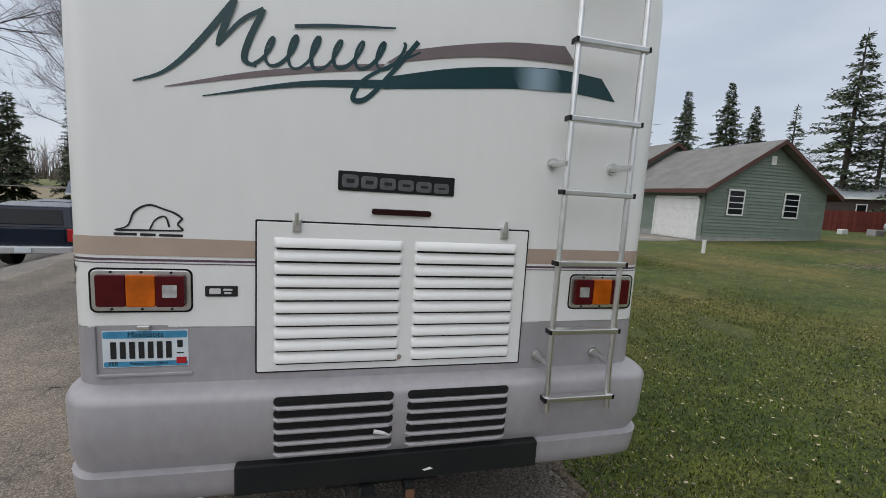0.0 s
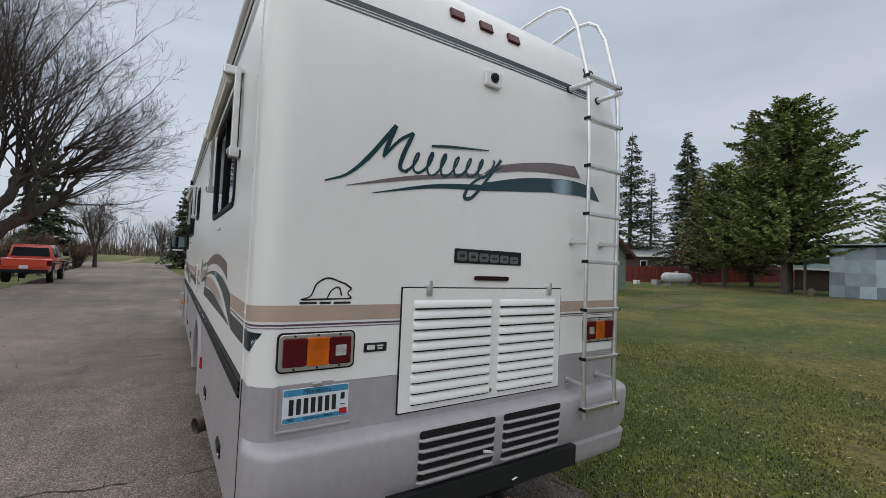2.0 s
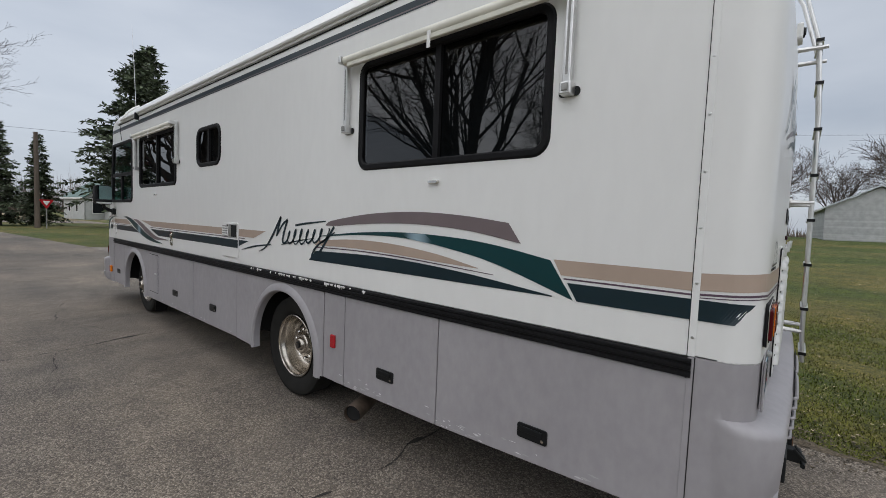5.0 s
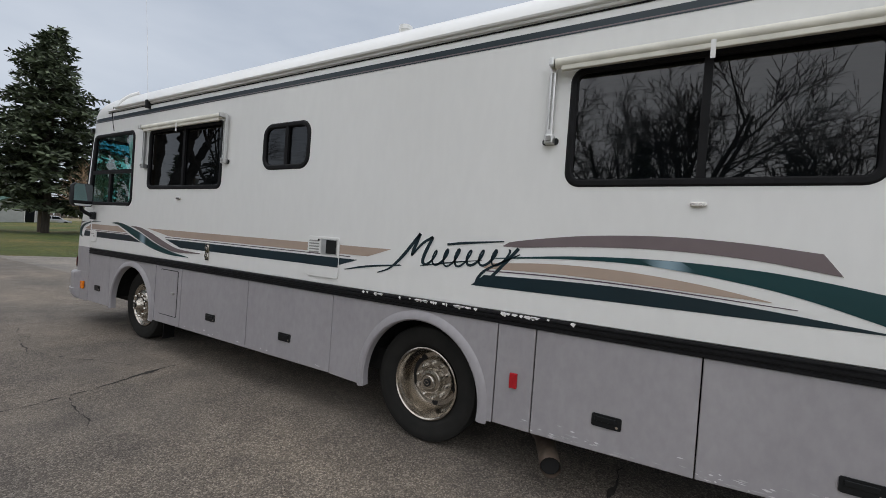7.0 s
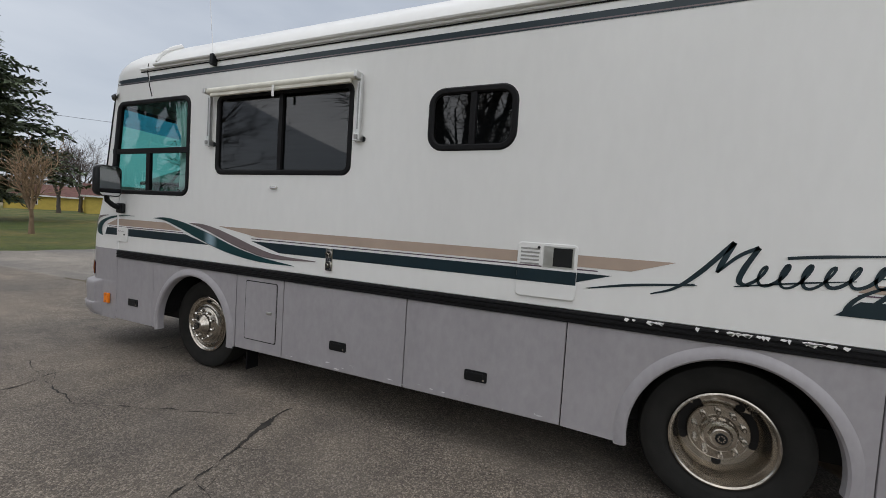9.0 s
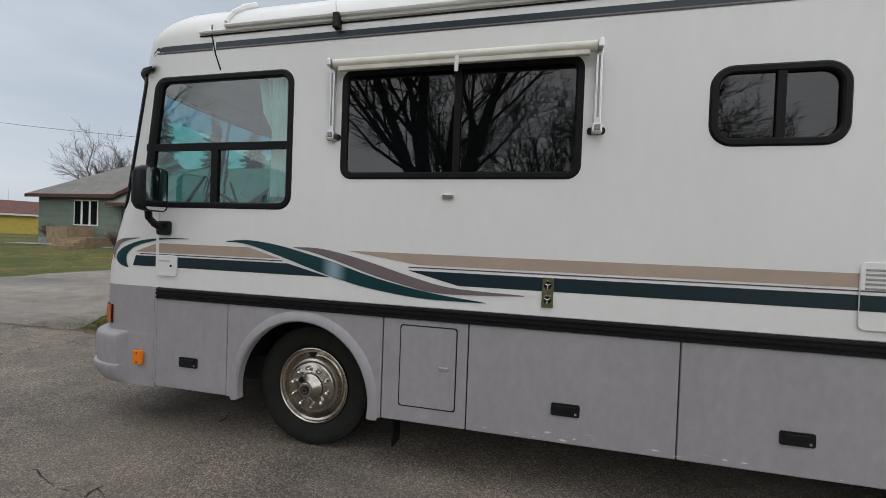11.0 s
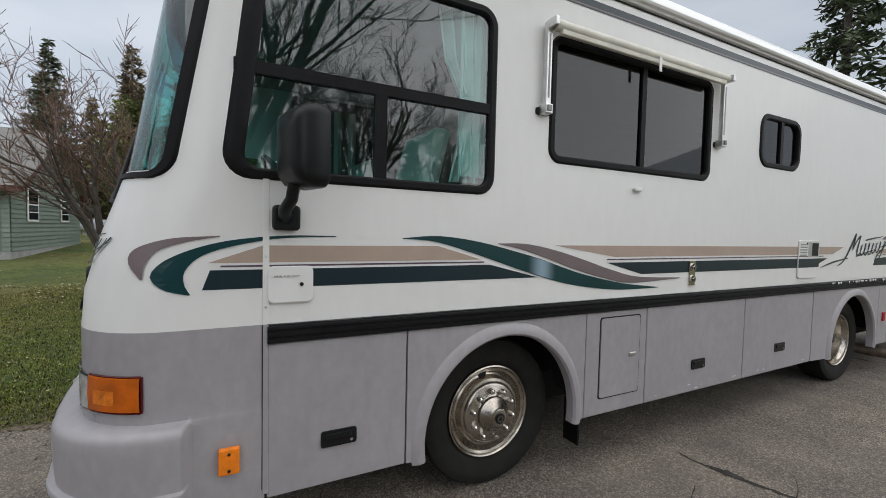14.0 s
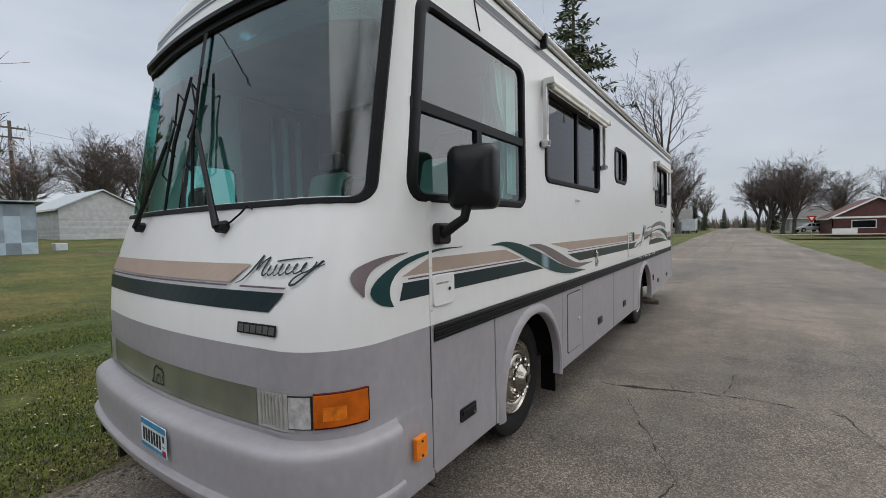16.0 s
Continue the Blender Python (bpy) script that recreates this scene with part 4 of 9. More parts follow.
# ---- wheels ----
def wheel(y, x_face, dish):
    w = part("wheel", Geo().lathe([(0.30, 0.22), (0.44, 0.24), (0.470, 0.20), (0.474, 0.02), (0.462, -0.012), (0.435, -0.024), (0.40, -0.026), (0.385, -0.021), (0.345, -0.022), (0.315, -0.004), (0.298, 0.016)], (x_face, y, 0.475), 64), M["tyre"], coach, "black tyre on a polished steel wheel", smooth=True)
    if dish:
        prof = [(0.302, 0.02), (0.299, -0.008), (0.290, -0.012), (0.281, -0.004), (0.277, 0.02), (0.268, 0.03), (0.262, 0.06), (0.252, 0.12), (0.240, 0.150), (0.224, 0.166), (0.186, 0.172), (0.180, 0.160), (0.176, 0.135), (0.170, 0.130), (0.112, 0.128), (0.104, 0.120), (0.100, 0.075),
                (0.092, 0.066), (0.070, 0.062), (0.062, 0.040), (0.052, 0.032), (0.0001, 0.030)]
        nut_r, nut_x = 0.141, 0.126
    else:
        prof = [(0.302, 0.02), (0.299, -0.008), (0.291, -0.012), (0.284, -0.006), (0.279, 0.004), (0.263, 0.010), (0.250, 0.034), (0.238, 0.044), (0.228, 0.038), (0.222, 0.010), (0.213, -0.006), (0.198, -0.010), (0.191, -0.026), (0.178, -0.034), (0.120, -0.036), (0.112, -0.042),
                (0.109, -0.060), (0.101, -0.068), (0.062, -0.104), (0.056, -0.116), (0.045, -0.120), (0.0001, -0.122)]
        nut_r, nut_x = 0.150, -0.034
    rim = part("rim", Geo().lathe(prof, (x_face, y, 0.475), 56), M["steel"], w, "polished steel rim with chrome nuts", smooth=True)
    nut = Geo().tube([(0, 0, 0), (-0.034, 0, 0), (-0.044, 0, 0)], [0.0185, 0.0165, 0.008], 8).mesh("lug_nut", M["chrome"], True)
    for k in range(10):
        a = math.tau * k / 10 + 0.2
        part("lug_nut", nut, None, w, at=(x_face + nut_x, y + nut_r * math.cos(a), 0.475 + nut_r * math.sin(a)))
    hub_x = x_face + (0.03 if dish else -0.122)
    part("hub_cap", Geo().lathe([(0.034, 0.0), (0.034, -0.006), (0.0001, -0.008)], (hub_x, y, 0.475), 16), M["blackpl"], w)
    g = Geo()
    for k in range(8):
        a = math.tau * k / 8
        g.box(hub_x - 0.010, hub_x - 0.007, y + 0.018 * math.cos(a) - 0.004, y + 0.018 * math.cos(a) + 0.004, 0.475 + 0.018 * math.sin(a) - 0.004, 0.475 + 0.018 * math.sin(a) + 0.004)
    part("hub_emblem", g, M["chrome"], w)
    hole_r, hole_x, holes = (0.205, 0.166, 5) if dish else (0.246, 0.030, 1)
    for k in range(holes):
        a = math.tau * k / holes + (0.9 if dish else 1.42)
        part("hand_hole", Geo().lathe([(0.0001, -0.003), (0.024, -0.003), (0.028, 0.002)], (x_face + hole_x, y + hole_r * math.cos(a), 0.475 + hole_r * math.sin(a)), 14), M["void"], w)
    return w


wheel(FRONT_AXLE, -1.115, False)
wheel(REAR_AXLE, -1.165, True)
for y in (FRONT_AXLE, REAR_AXLE):
    part("wheel", Geo().lathe([(0.2, -0.24), (0.44, -0.24), (0.474, -0.2), (0.474, 0.0), (0.44, 0.024), (0.30, 0.02), (0.2, -0.05), (0.0001, -0.05)], (1.235, y, 0.475), 40), M["tyre"], coach, smooth=True)
part("mud_flap", box(-1.2, -1.06, 7.60, 7.615, 0.13, 0.5), M["rubber"], coach)
part("exhaust_pipe", Geo().tube([(-0.7, 2.95, 0.36), (-0.95, 2.62, 0.25), (-1.12, 2.53, 0.235), (-1.34, 2.44, 0.222)], [0.06, 0.064, 0.068, 0.070], 16, cap=False), M["exhaust"], coach, "burnt steel exhaust pipe", smooth=True)
part("exhaust_bore", Geo().tube([(-1.12, 2.53, 0.235), (-1.315, 2.45, 0.2235)], 0.062, 16), M["void"], coach)
part("drain_pipe", Geo().tube([(-0.86, 0.02, 0.48), (-0.70, -0.06, 0.325)], 0.020, 10), M["alu"], coach, "aluminium stay reaching the ground", smooth=True)


# ---- side graphics ----
def decal(name, geo, mat, label=""):
    return part(name, geo, M[mat], coach, label)


def bar(y0, y1, z0, z1, slant0=0.0, slant1=0.0, place=on_side, eps=0.002, n=14):
    """A straight stripe whose ends lean."""
    rows = []
    for k in range(n + 1):
        f = k / n
        rows.append([place(y0 + slant0 * g + (y1 + slant1 * g - y0 - slant0 * g) * f, z0 + (z1 - z0) * g, eps) for g in (0, 1)])
    return Geo().grid(rows)


# front sweep
decal("tan_stripe", bar(8.52, 9.62, 1.474, 1.551, 0.28, 0.03), "tan")
decal("tan_stripe", bar(9.62, 9.90, 1.474, 1.551, 0.03, -0.22), "tan")
decal("pinstripe", bar(8.50, 9.85, 1.455, 1.463, 0.0, 0.0), "plum")
decal("navy_stripe", bar(8.10, 9.92, 1.358, 1.443, 0.36, -0.03), "navy")
decal("tan_stripe", bar(4.15, 7.42, 1.480, 1.558, -0.25, 0.55), "tan")
decal("pinstripe", bar(4.35, 7.50, 1.458, 1.466), "plum")
decal("navy_stripe", bar(4.56, 7.14, 1.352, 1.440, -0.3, 0.36), "navy")
decal("teal_swoosh", band([(9.008, 1.592), (8.80, 1.606), (8.55, 1.578), (8.30, 1.525), (8.076, 1.470), (7.75, 1.375), (7.35, 1.295), (6.947, 1.250)],
                          [(9.008, 1.588), (8.82, 1.575), (8.58, 1.512), (8.33, 1.435), (8.091, 1.365), (7.80, 1.298), (7.40, 1.250), (6.947, 1.246)], on_side, 40, 0.004), "teal", "dark teal swoosh")
decal("fade", band([(8.20, 1.500), (7.94, 1.430)], [(8.20, 1.396), (7.94, 1.330)], on_side, 8, 0.0055), "shine_y", "pale silver glint in the swoosh")
decal("mauve_swoosh", band([(8.408, 1.568), (8.20, 1.566), (7.972, 1.528), (7.74, 1.470), (7.45, 1.390), (7.175, 1.335), (6.696, 1.314)],
                           [(8.408, 1.564), (8.25, 1.535), (8.041, 1.478), (7.80, 1.402), (7.55, 1.340), (7.25, 1.292), (6.696, 1.308)], on_side, 36, 0.004), "mauve", "mauve swoosh")
decal("white_edge", stroke([(8.62, 1.535), (8.42, 1.47), (8.2, 1.405), (8.03, 1.36)], [0.004, 0.022, 0.022, 0.006], on_side, 8, 0.003), "white")
# curls on the nose corner
decal("mauve_curl", band([(9.851, 1.592), (10.03, 1.578), (10.16, 1.535), (10.19, 1.482), (10.14, 1.406)],
                         [(9.851, 1.588), (9.98, 1.563), (10.08, 1.525), (10.125, 1.465), (10.132, 1.408)], on_side, 24, 0.004), "mauve", "mauve curl")
decal("teal_curl", band([(9.354, 1.598), (9.60, 1.596), (9.85, 1.565), (10.03, 1.500), (10.105, 1.425), (10.06, 1.365), (9.968, 1.338)],
                        [(9.354, 1.594), (9.60, 1.584), (9.80, 1.548), (9.92, 1.505), (9.98, 1.445), (9.985, 1.385), (9.962, 1.340)], on_side, 36, 0.004), "teal", "dark teal curl")
# rear sweep
decal("mauve_swoosh", band([(2.90, 1.655), (2.811, 1.690), (2.35, 1.752), (1.89, 1.773), (1.50, 1.757), (1.167, 1.722)],
                           [(2.90, 1.648), (2.75, 1.650), (2.35, 1.680), (1.89, 1.692), (1.45, 1.667), (1.084, 1.612)], on_side, 36, 0.003), "mauve", "mauve swoosh")
decal("teal_swoosh", band([(2.96, 1.562), (2.45, 1.612), (1.96, 1.632), (1.50, 1.618), (1.20, 1.587), (0.907, 1.538)],
                          [(2.96, 1.555), (2.45, 1.592), (1.96, 1.592), (1.50, 1.537), (1.20, 1.476), (0.775, 1.347)], on_side, 40, 0.003), "teal", "dark teal swoosh")
decal("fade", band([(2.03, 1.630), (1.79, 1.630)], [(1.93, 1.590), (1.69, 1.566)], on_side, 8, 0.0045), "shine_y")
decal("tan_swoosh", band([(3.00, 1.520), (2.55, 1.552), (2.12, 1.548), (1.70, 1.510), (1.36, 1.452)],
                         [(3.05, 1.478), (2.55, 1.487), (2.12, 1.478), (1.70, 1.460), (1.36, 1.448)], on_side, 30, 0.003), "tan", "tan swoosh")
decal("pinstripe", band([(3.05, 1.466), (2.5, 1.474), (1.95, 1.463), (1.25, 1.425)], [(3.05, 1.458), (2.5, 1.466), (1.95, 1.455), (1.25, 1.421)], on_side, 24, 0.003), "plum")
decal("navy_swoosh", band([(3.035, 1.430), (2.40, 1.446), (1.90, 1.440), (1.40, 1.408), (0.887, 1.356)],
                          [(3.137, 1.345), (2.50, 1.348), (1.95, 1.350), (1.40, 1.350), (0.887, 1.350)], on_side, 30, 0.003), "navy", "navy swoosh")
decal("tan_stripe", bar(0.235, 0.845, 1.466, 1.543, 0, 0.045), "tan")
decal("pinstripe", bar(0.235, 0.83, 1.446, 1.454), "plum")
decal("navy_stripe", bar(0.11, 0.755, 1.345, 1.432, -0.07, 0.055, lambda s, z, o: on_body(s, z, o), 0.004, 60), "navy")
# roof stripes: one wide and two thin dark lines
for z0, z1, mt in ((3.107, 3.150, "navy"), (3.098, 3.107, "mauve"), (3.088, 3.098, "navy")):
    decal("roof_stripe", bar(0.30, 9.15, z0, z1, n=4), mt, "dark roofline stripe")
    decal("roof_stripe", bar(9.18, 9.78, z0, z1, 0, -0.06, lambda s, z, o: on_body(s, z, o), n=6), mt)
part("cap_seam", Geo().tube([on_body(9.10, 2.93, 0.001), on_body(9.15, 3.05, 0.001), on_body(9.19, 3.2, 0.001), on_body(9.21, 3.3, 0.001)], 0.006, 6), M["rubber"], coach)


def script(place, u0, v0, length, height, wide, mat, eps=0.003, flip=1):
    """A flourish of slanted brush strokes, drawn as plain shapes."""
    def at(pts):
        return [(u0 + flip * length * a, v0 + height * b) for a, b in pts]
    holder = None
    strokes = [([(0.0, 0.0), (0.10, 0.14), (0.20, 0.45), (0.33, 1.0)], [0.4, 0.8, 1.4, 1.3]),
               ([(0.33, 1.0), (0.285, 0.62), (0.27, 0.48)], [1.3, 1.5, 0.8]),
               ([(0.27, 0.48), (0.35, 0.78), (0.425, 0.94)], [0.7, 1.0, 1.1]),
               ([(0.425, 0.94), (0.375, 0.58), (0.36, 0.36), (0.40, 0.30)], [1.2, 1.5, 1.4, 0.5]),
               ([(0.53, 0.80), (0.66, 0.86), (0.90, 0.94)], [0.8, 0.9, 0.4]),
               ([(0.99, 0.82), (0.90, 0.45), (0.80, 0.08), (0.745, 0.06), (0.80, 0.33), (1.0, 0.70)], [1.2, 1.1, 1.2, 1.3, 0.9, 0.4])]
    loop = []
    for k in range(60):
        f = k / 59
        phi = math.tau * 6.5 * f - 1.2
        loop.append((0.40 + 0.52 * f + 0.024 * math.cos(phi) + 0.022 * math.sin(phi), 0.47 + 0.14 * f + (0.19 if 0.2 < f < 0.5 else 0.165) * math.sin(phi)))
    strokes.append((loop, [0.9, 0.6, 1.0, 0.6, 1.0, 0.6, 1.0, 0.6, 1.0, 0.6, 0.9]))
    for pts, w in strokes:
        ob = part("lettering_mark" if holder is None else "brush_stroke", stroke(at(pts), [x * wide for x in w], place, 3 if len(pts) > 20 else 8, eps), M[mat], holder or coach, "brush-script flourish" if holder is None else "")
        holder = holder or ob


script(on_side, 4.03, 1.352, 1.26, 0.352, 0.021, "navy", 0.004, -1)
decal("navy_underline", stroke([(3.60, 1.447), (3.42, 1.480), (3.25, 1.508), (3.06, 1.535)], [0.006, 0.011, 0.010, 0.004], on_side, 8, 0.004), "navy")
decal("navy_tail", band([(4.42, 1.345), (4.15, 1.402), (3.80, 1.440)], [(4.40, 1.342), (4.10, 1.392), (3.78, 1.430)], on_side, 10, 0.003), "navy")
script(on_rear, -1.025, 2.140, 1.07, 0.335, 0.017, "teal", 0.004)
decal("mauve_swoosh", band([(-0.92, 2.133), (-0.62, 2.218), (-0.30, 2.282), (-0.10, 2.310)], [(-0.92, 2.129), (-0.60, 2.200), (-0.30, 2.256), (-0.12, 2.282)], on_rear, 24, 0.003), "mauve", "mauve sweep")
decal("mauve_swoosh", band([(-0.02, 2.372), (0.20, 2.425), (0.45, 2.470), (0.71, 2.490)], [(-0.10, 2.312), (0.20, 2.375), (0.45, 2.405), (0.775, 2.416)], on_rear, 24, 0.003), "mauve", "mauve sweep")
decal("teal_swoosh", band([(-0.79, 2.112), (-0.45, 2.200), (-0.18, 2.238), (-0.10, 2.246)], [(-0.79, 2.108), (-0.45, 2.178), (-0.18, 2.205), (-0.10, 2.210)], on_rear, 24, 0.003), "teal", "dark teal sweep")
decal("teal_swoosh", band([(-0.10, 2.258), (0.20, 2.330), (0.50, 2.372), (0.70, 2.385), (0.915, 2.372)], [(-0.10, 2.210), (0.20, 2.245), (0.50, 2.278), (0.75, 2.290), (1.00, 2.275)], on_rear, 30, 0.003), "teal", "dark teal sweep")
decal("fade", band([(0.44, 2.365), (0.68, 2.384)], [(0.50, 2.279), (0.74, 2.289)], on_rear, 8, 0.0045), "shine_x")

# rear bands
S_REAR = along(1.5)[1][0]


def corner_bar(z0, z1, lift):
    """A stripe from the engine door round the left rear corner to the side seam; lift is its drop towards the side."""
    return Geo().grid([[on_body(S_REAR + 0.60 + (0.238 - S_REAR - 0.60) * k / 60, z - lift * max(0.0, (k - 44) / 16), 0.0022) for z in (z0, z1)] for k in range(61)])


decal("tan_band", corner_bar(1.484, 1.556, 0.014), "tan")
decal("tan_band", Geo().grid([[on_rear(x, z, 0.002) for z in (1.484, 1.556)] for x in [0.60 + 0.0299 * k for k in range(24)]]), "tan")
for z0, z1 in ((1.463, 1.472), (1.452, 1.456)):
    decal("pinstripe", corner_bar(z0, z1, 0.014), "plum")
    decal("pinstripe", Geo().grid([[on_rear(x, z, 0.002) for z in (z0, z1)] for x in [0.60 + 0.0299 * k for k in range(24)]]), "plum")
for z0, z1 in ((3.060, 3.095), (3.043, 3.052), (3.024, 3.034)):
    decal("rear_roof_stripe", Geo().grid([[on_rear(x + (z0 - 3.1) * 0.9, z, 0.002) for z in (z0, z1)] for x in [-1.03 + 0.1 * k for k in range(21)]]), "navy", "dark roofline stripe")


# ---- rear fittings ----
def rear_plate(x0, x1, z0, z1, r, out, thick, n=3):
    y = on_rear((x0 + x1) / 2, (z0 + z1) / 2).y
    return Geo().prism([(p.x, y - out, p.y) for p in rounded([(x0, z0), (x1, z0), (x1, z1), (x0, z1)], r, n)], (0, -thick, 0))


hatch_gap = part("engine_door_gap", rear_plate(-0.600, 0.606, 0.988, 1.645, 0.006, -0.004, 0.0055), M["void"], coach)
edoor = part("engine_door", rear_plate(-0.593, 0.599, 0.995, 1.638, 0.006, -0.002, 0.008), M["white"], coach, "white louvred engine door", bevel=0.004)
yl = on_rear(0, 1.3).y - 0.006


def louvre(width):
    g = Geo()
    prof = [(0.0, 0.030), (-0.008, 0.024), (-0.016, 0.010), (-0.019, -0.006), (-0.017, -0.010), (-0.012, -0.008), (0.0, -0.004)]
    xs = [(0.0, 0.0), (0.010, 0.75), (0.022, 1.0), (width - 0.022, 1.0), (width - 0.010, 0.75), (width, 0.0)]
    return Geo().grid([[(x, d * f, z) for d, z in prof] for x, f in xs]).mesh("louvre", M["white"], True)


slot_me = {w: louvre(w) for w in (0.535, 0.485)}
# black strip under each louvre draws the shade of its opening
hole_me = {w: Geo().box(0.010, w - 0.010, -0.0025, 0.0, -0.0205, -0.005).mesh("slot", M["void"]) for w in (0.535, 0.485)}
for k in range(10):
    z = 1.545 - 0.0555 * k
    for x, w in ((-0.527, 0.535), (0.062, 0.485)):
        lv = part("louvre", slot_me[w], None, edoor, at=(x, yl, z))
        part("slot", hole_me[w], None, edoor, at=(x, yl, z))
for x in (-0.438, 0.478):
    h = part("hinge_clasp", box(x - 0.018, x + 0.018, yl - 0.014, yl + 0.02, 1.60, 1.655), M["alu"], coach, "aluminium clasp", bevel=0.005)
    part("clasp_pin", Geo().tube([(x, yl - 0.012, 1.63), (x, yl - 0.02, 1.68)], [0.012, 0.008], 8), M["alu"], h)
part("door_lock", Geo().tube([(0.008, yl + 0.002, 1.045), (0.008, yl - 0.008, 1.045)], 0.012, 12), M["chrome"], edoor)
badge = part("badge", rear_plate(-0.278, 0.226, 1.782, 1.864, 0.006, 0.0, 0.004), M["blackmet"], coach, "grey and black maker badge")
for k in range(6):
    x = -0.262 + 0.079 * k
    part("badge_block", rear_plate(x, x + 0.068, 1.796 - 0.001 * k, 1.85 - 0.003 * k, 0.012, 0.004, 0.003), M["badge"], badge, "pewter raised block")
    part("badge_slot", rear_plate(x + 0.018, x + 0.052, 1.814 - 0.001 * k, 1.832 - 0.003 * k, 0.004, 0.007, 0.002), M["ink"], badge)
part("brake_lamp", rear_plate(-0.135, 0.127, 1.686, 1.712, 0.011, 0.0, 0.012), M["darkred"], coach, "slim dark red brake lamp", bevel=0.003)
# animal emblem as a plain outlined hump
hump = part("emblem", stroke([(-1.105, 1.583), (-1.06, 1.60), (-1.035, 1.655), (-0.985, 1.683), (-0.93, 1.668), (-0.895, 1.655), (-0.868, 1.635)], [0.004, 0.006, 0.008, 0.008, 0.007, 0.008, 0.008], on_rear, 8, 0.003), M["ink"], coach, "black outlined hump emblem")
part("emblem_line", stroke([(-0.868, 1.635), (-0.885, 1.612), (-0.868, 1.590), (-0.90, 1.586)], [0.008, 0.006, 0.008, 0.006], on_rear, 8, 0.003), M["ink"], hump)
part("emblem_line", stroke([(-1.10, 1.582), (-1.00, 1.584), (-0.90, 1.586)], [0.009, 0.008, 0.006], on_rear, 8, 0.003), M["ink"], hump)
part("emblem_line", stroke([(-0.985, 1.585), (-0.965, 1.625), (-0.93, 1.64), (-0.915, 1.60)], [0.006, 0.006, 0.007, 0.007], on_rear, 8, 0.003), M["ink"], hump)
for k, (a, b) in enumerate(((-1.108, -1.03), (-1.018, -0.965), (-0.952, -0.868))):
    part("writing_bar", rear_plate(a, b, 1.562, 1.572, 0.002, 0.0, 0.0025), M["ink"], hump)
sign = part("engine_badge", rear_plate(-0.790, -0.668, 1.322, 1.366, 0.004, 0.0, 0.004), M["ink"], coach, "small black engine badge")
part("badge_block", rear_plate(-0.774, -0.732, 1.333, 1.356, 0.004, 0.004, 0.0015), M["whiteink"], sign)
part("writing_bar", rear_plate(-0.722, -0.688, 1.347, 1.355, 0.002, 0.004, 0.0015), M["whiteink"], sign)
part("writing_bar", rear_plate(-0.718, -0.692, 1.333, 1.341, 0.002, 0.004, 0.0015), M["whiteink"], sign)


def tail_lamp(x0, x1, order):
    bez = part("tail_lamp", rear_plate(x0, x1, 1.262, 1.428, 0.022, -0.004, 0.012, 4), M["alu"], coach, "dark red and amber tail lamp", bevel=0.004)
    part("seal", rear_plate(x0 - 0.006, x1 + 0.006, 1.256, 1.434, 0.025, -0.006, 0.012, 4), M["rubber"], bez)
    w = (x1 - x0 - 0.036) / 3
    for k, mt in enumerate(order):
        a = x0 + 0.018 + w * k
        lens = part("lens", rear_plate(a + 0.001, a + w - 0.001, 1.282, 1.410, 0.008, 0.007, 0.017, 3), M[mt], bez, "amber lens" if mt == "amber" else "dark red lens", bevel=0.006)
        inner = (k == 2) if x0 < 0 else (k == 0)
        if inner:
            part("reversing_lens", rear_plate(a + w * 0.25, a + w * 0.75, 1.322, 1.372, 0.004, 0.024, 0.003), M["clear"], bez, "pale square lens")
    screw = Geo().tube([(0, 0, 0), (0, -0.004, 0)], 0.005, 8).mesh("screw", M["blackmet"])
    for a in (0.2, 0.5, 0.8):
        for z in (1.271, 1.419):
            part("screw", screw, None, bez, at=(x0 + (x1 - x0) * a, on_rear((x0 + x1) / 2, 1.34).y - 0.008, z))


tail_lamp(-1.190, -0.842, ("redlens", "amber", "redlens"))
tail_lamp(0.856, 1.204, ("redlens", "amber", "redlens"))

# licence plate in its recess
yw = on_rear(-1.0, 1.1).y
well = part("plate_recess", Geo().prism([(p.x, yw + 0.002, p.y) for p in rounded([(-1.190, 1.0), (-0.842, 1.0), (-0.842, 1.203), (-1.190, 1.203)], 0.012, 3)], (0, -0.004, 0)), M["grey"], coach, "grey recessed plate holder", bevel=0.003)
part("recess_lip", box(-1.19, -0.842, yw - 0.012, yw - 0.004, 0.992, 1.006), M["grey"], well, bevel=0.006)
part("recess_lip", box(-1.195, -1.180, yw - 0.011, yw - 0.004, 0.995, 1.203), M["grey"], well, bevel=0.005)
part("plate_lamp", box(-1.035, -0.99, yw - 0.022, yw - 0.004, 1.188, 1.205), M["alu"], well, bevel=0.004)


def words(text, size, at, mat, parent, turn=(90, 0, 0), name="writing"):
    cu = bpy.data.curves.new(name, "FONT")
    cu.body, cu.size, cu.extrude, cu.align_x = text, size, 0.0004, "CENTER"
    tmp = bpy.data.objects.new(name, cu)
    scene.collection.objects.link(tmp)
    dg = bpy.context.evaluated_depsgraph_get()
    me = bpy.data.meshes.new_from_object(tmp.evaluated_get(dg))
    bpy.data.objects.remove(tmp)
    me.materials.clear()
    me.materials.append(M[mat])
    return part(name, me, None, parent, at=pose(*at, *turn))


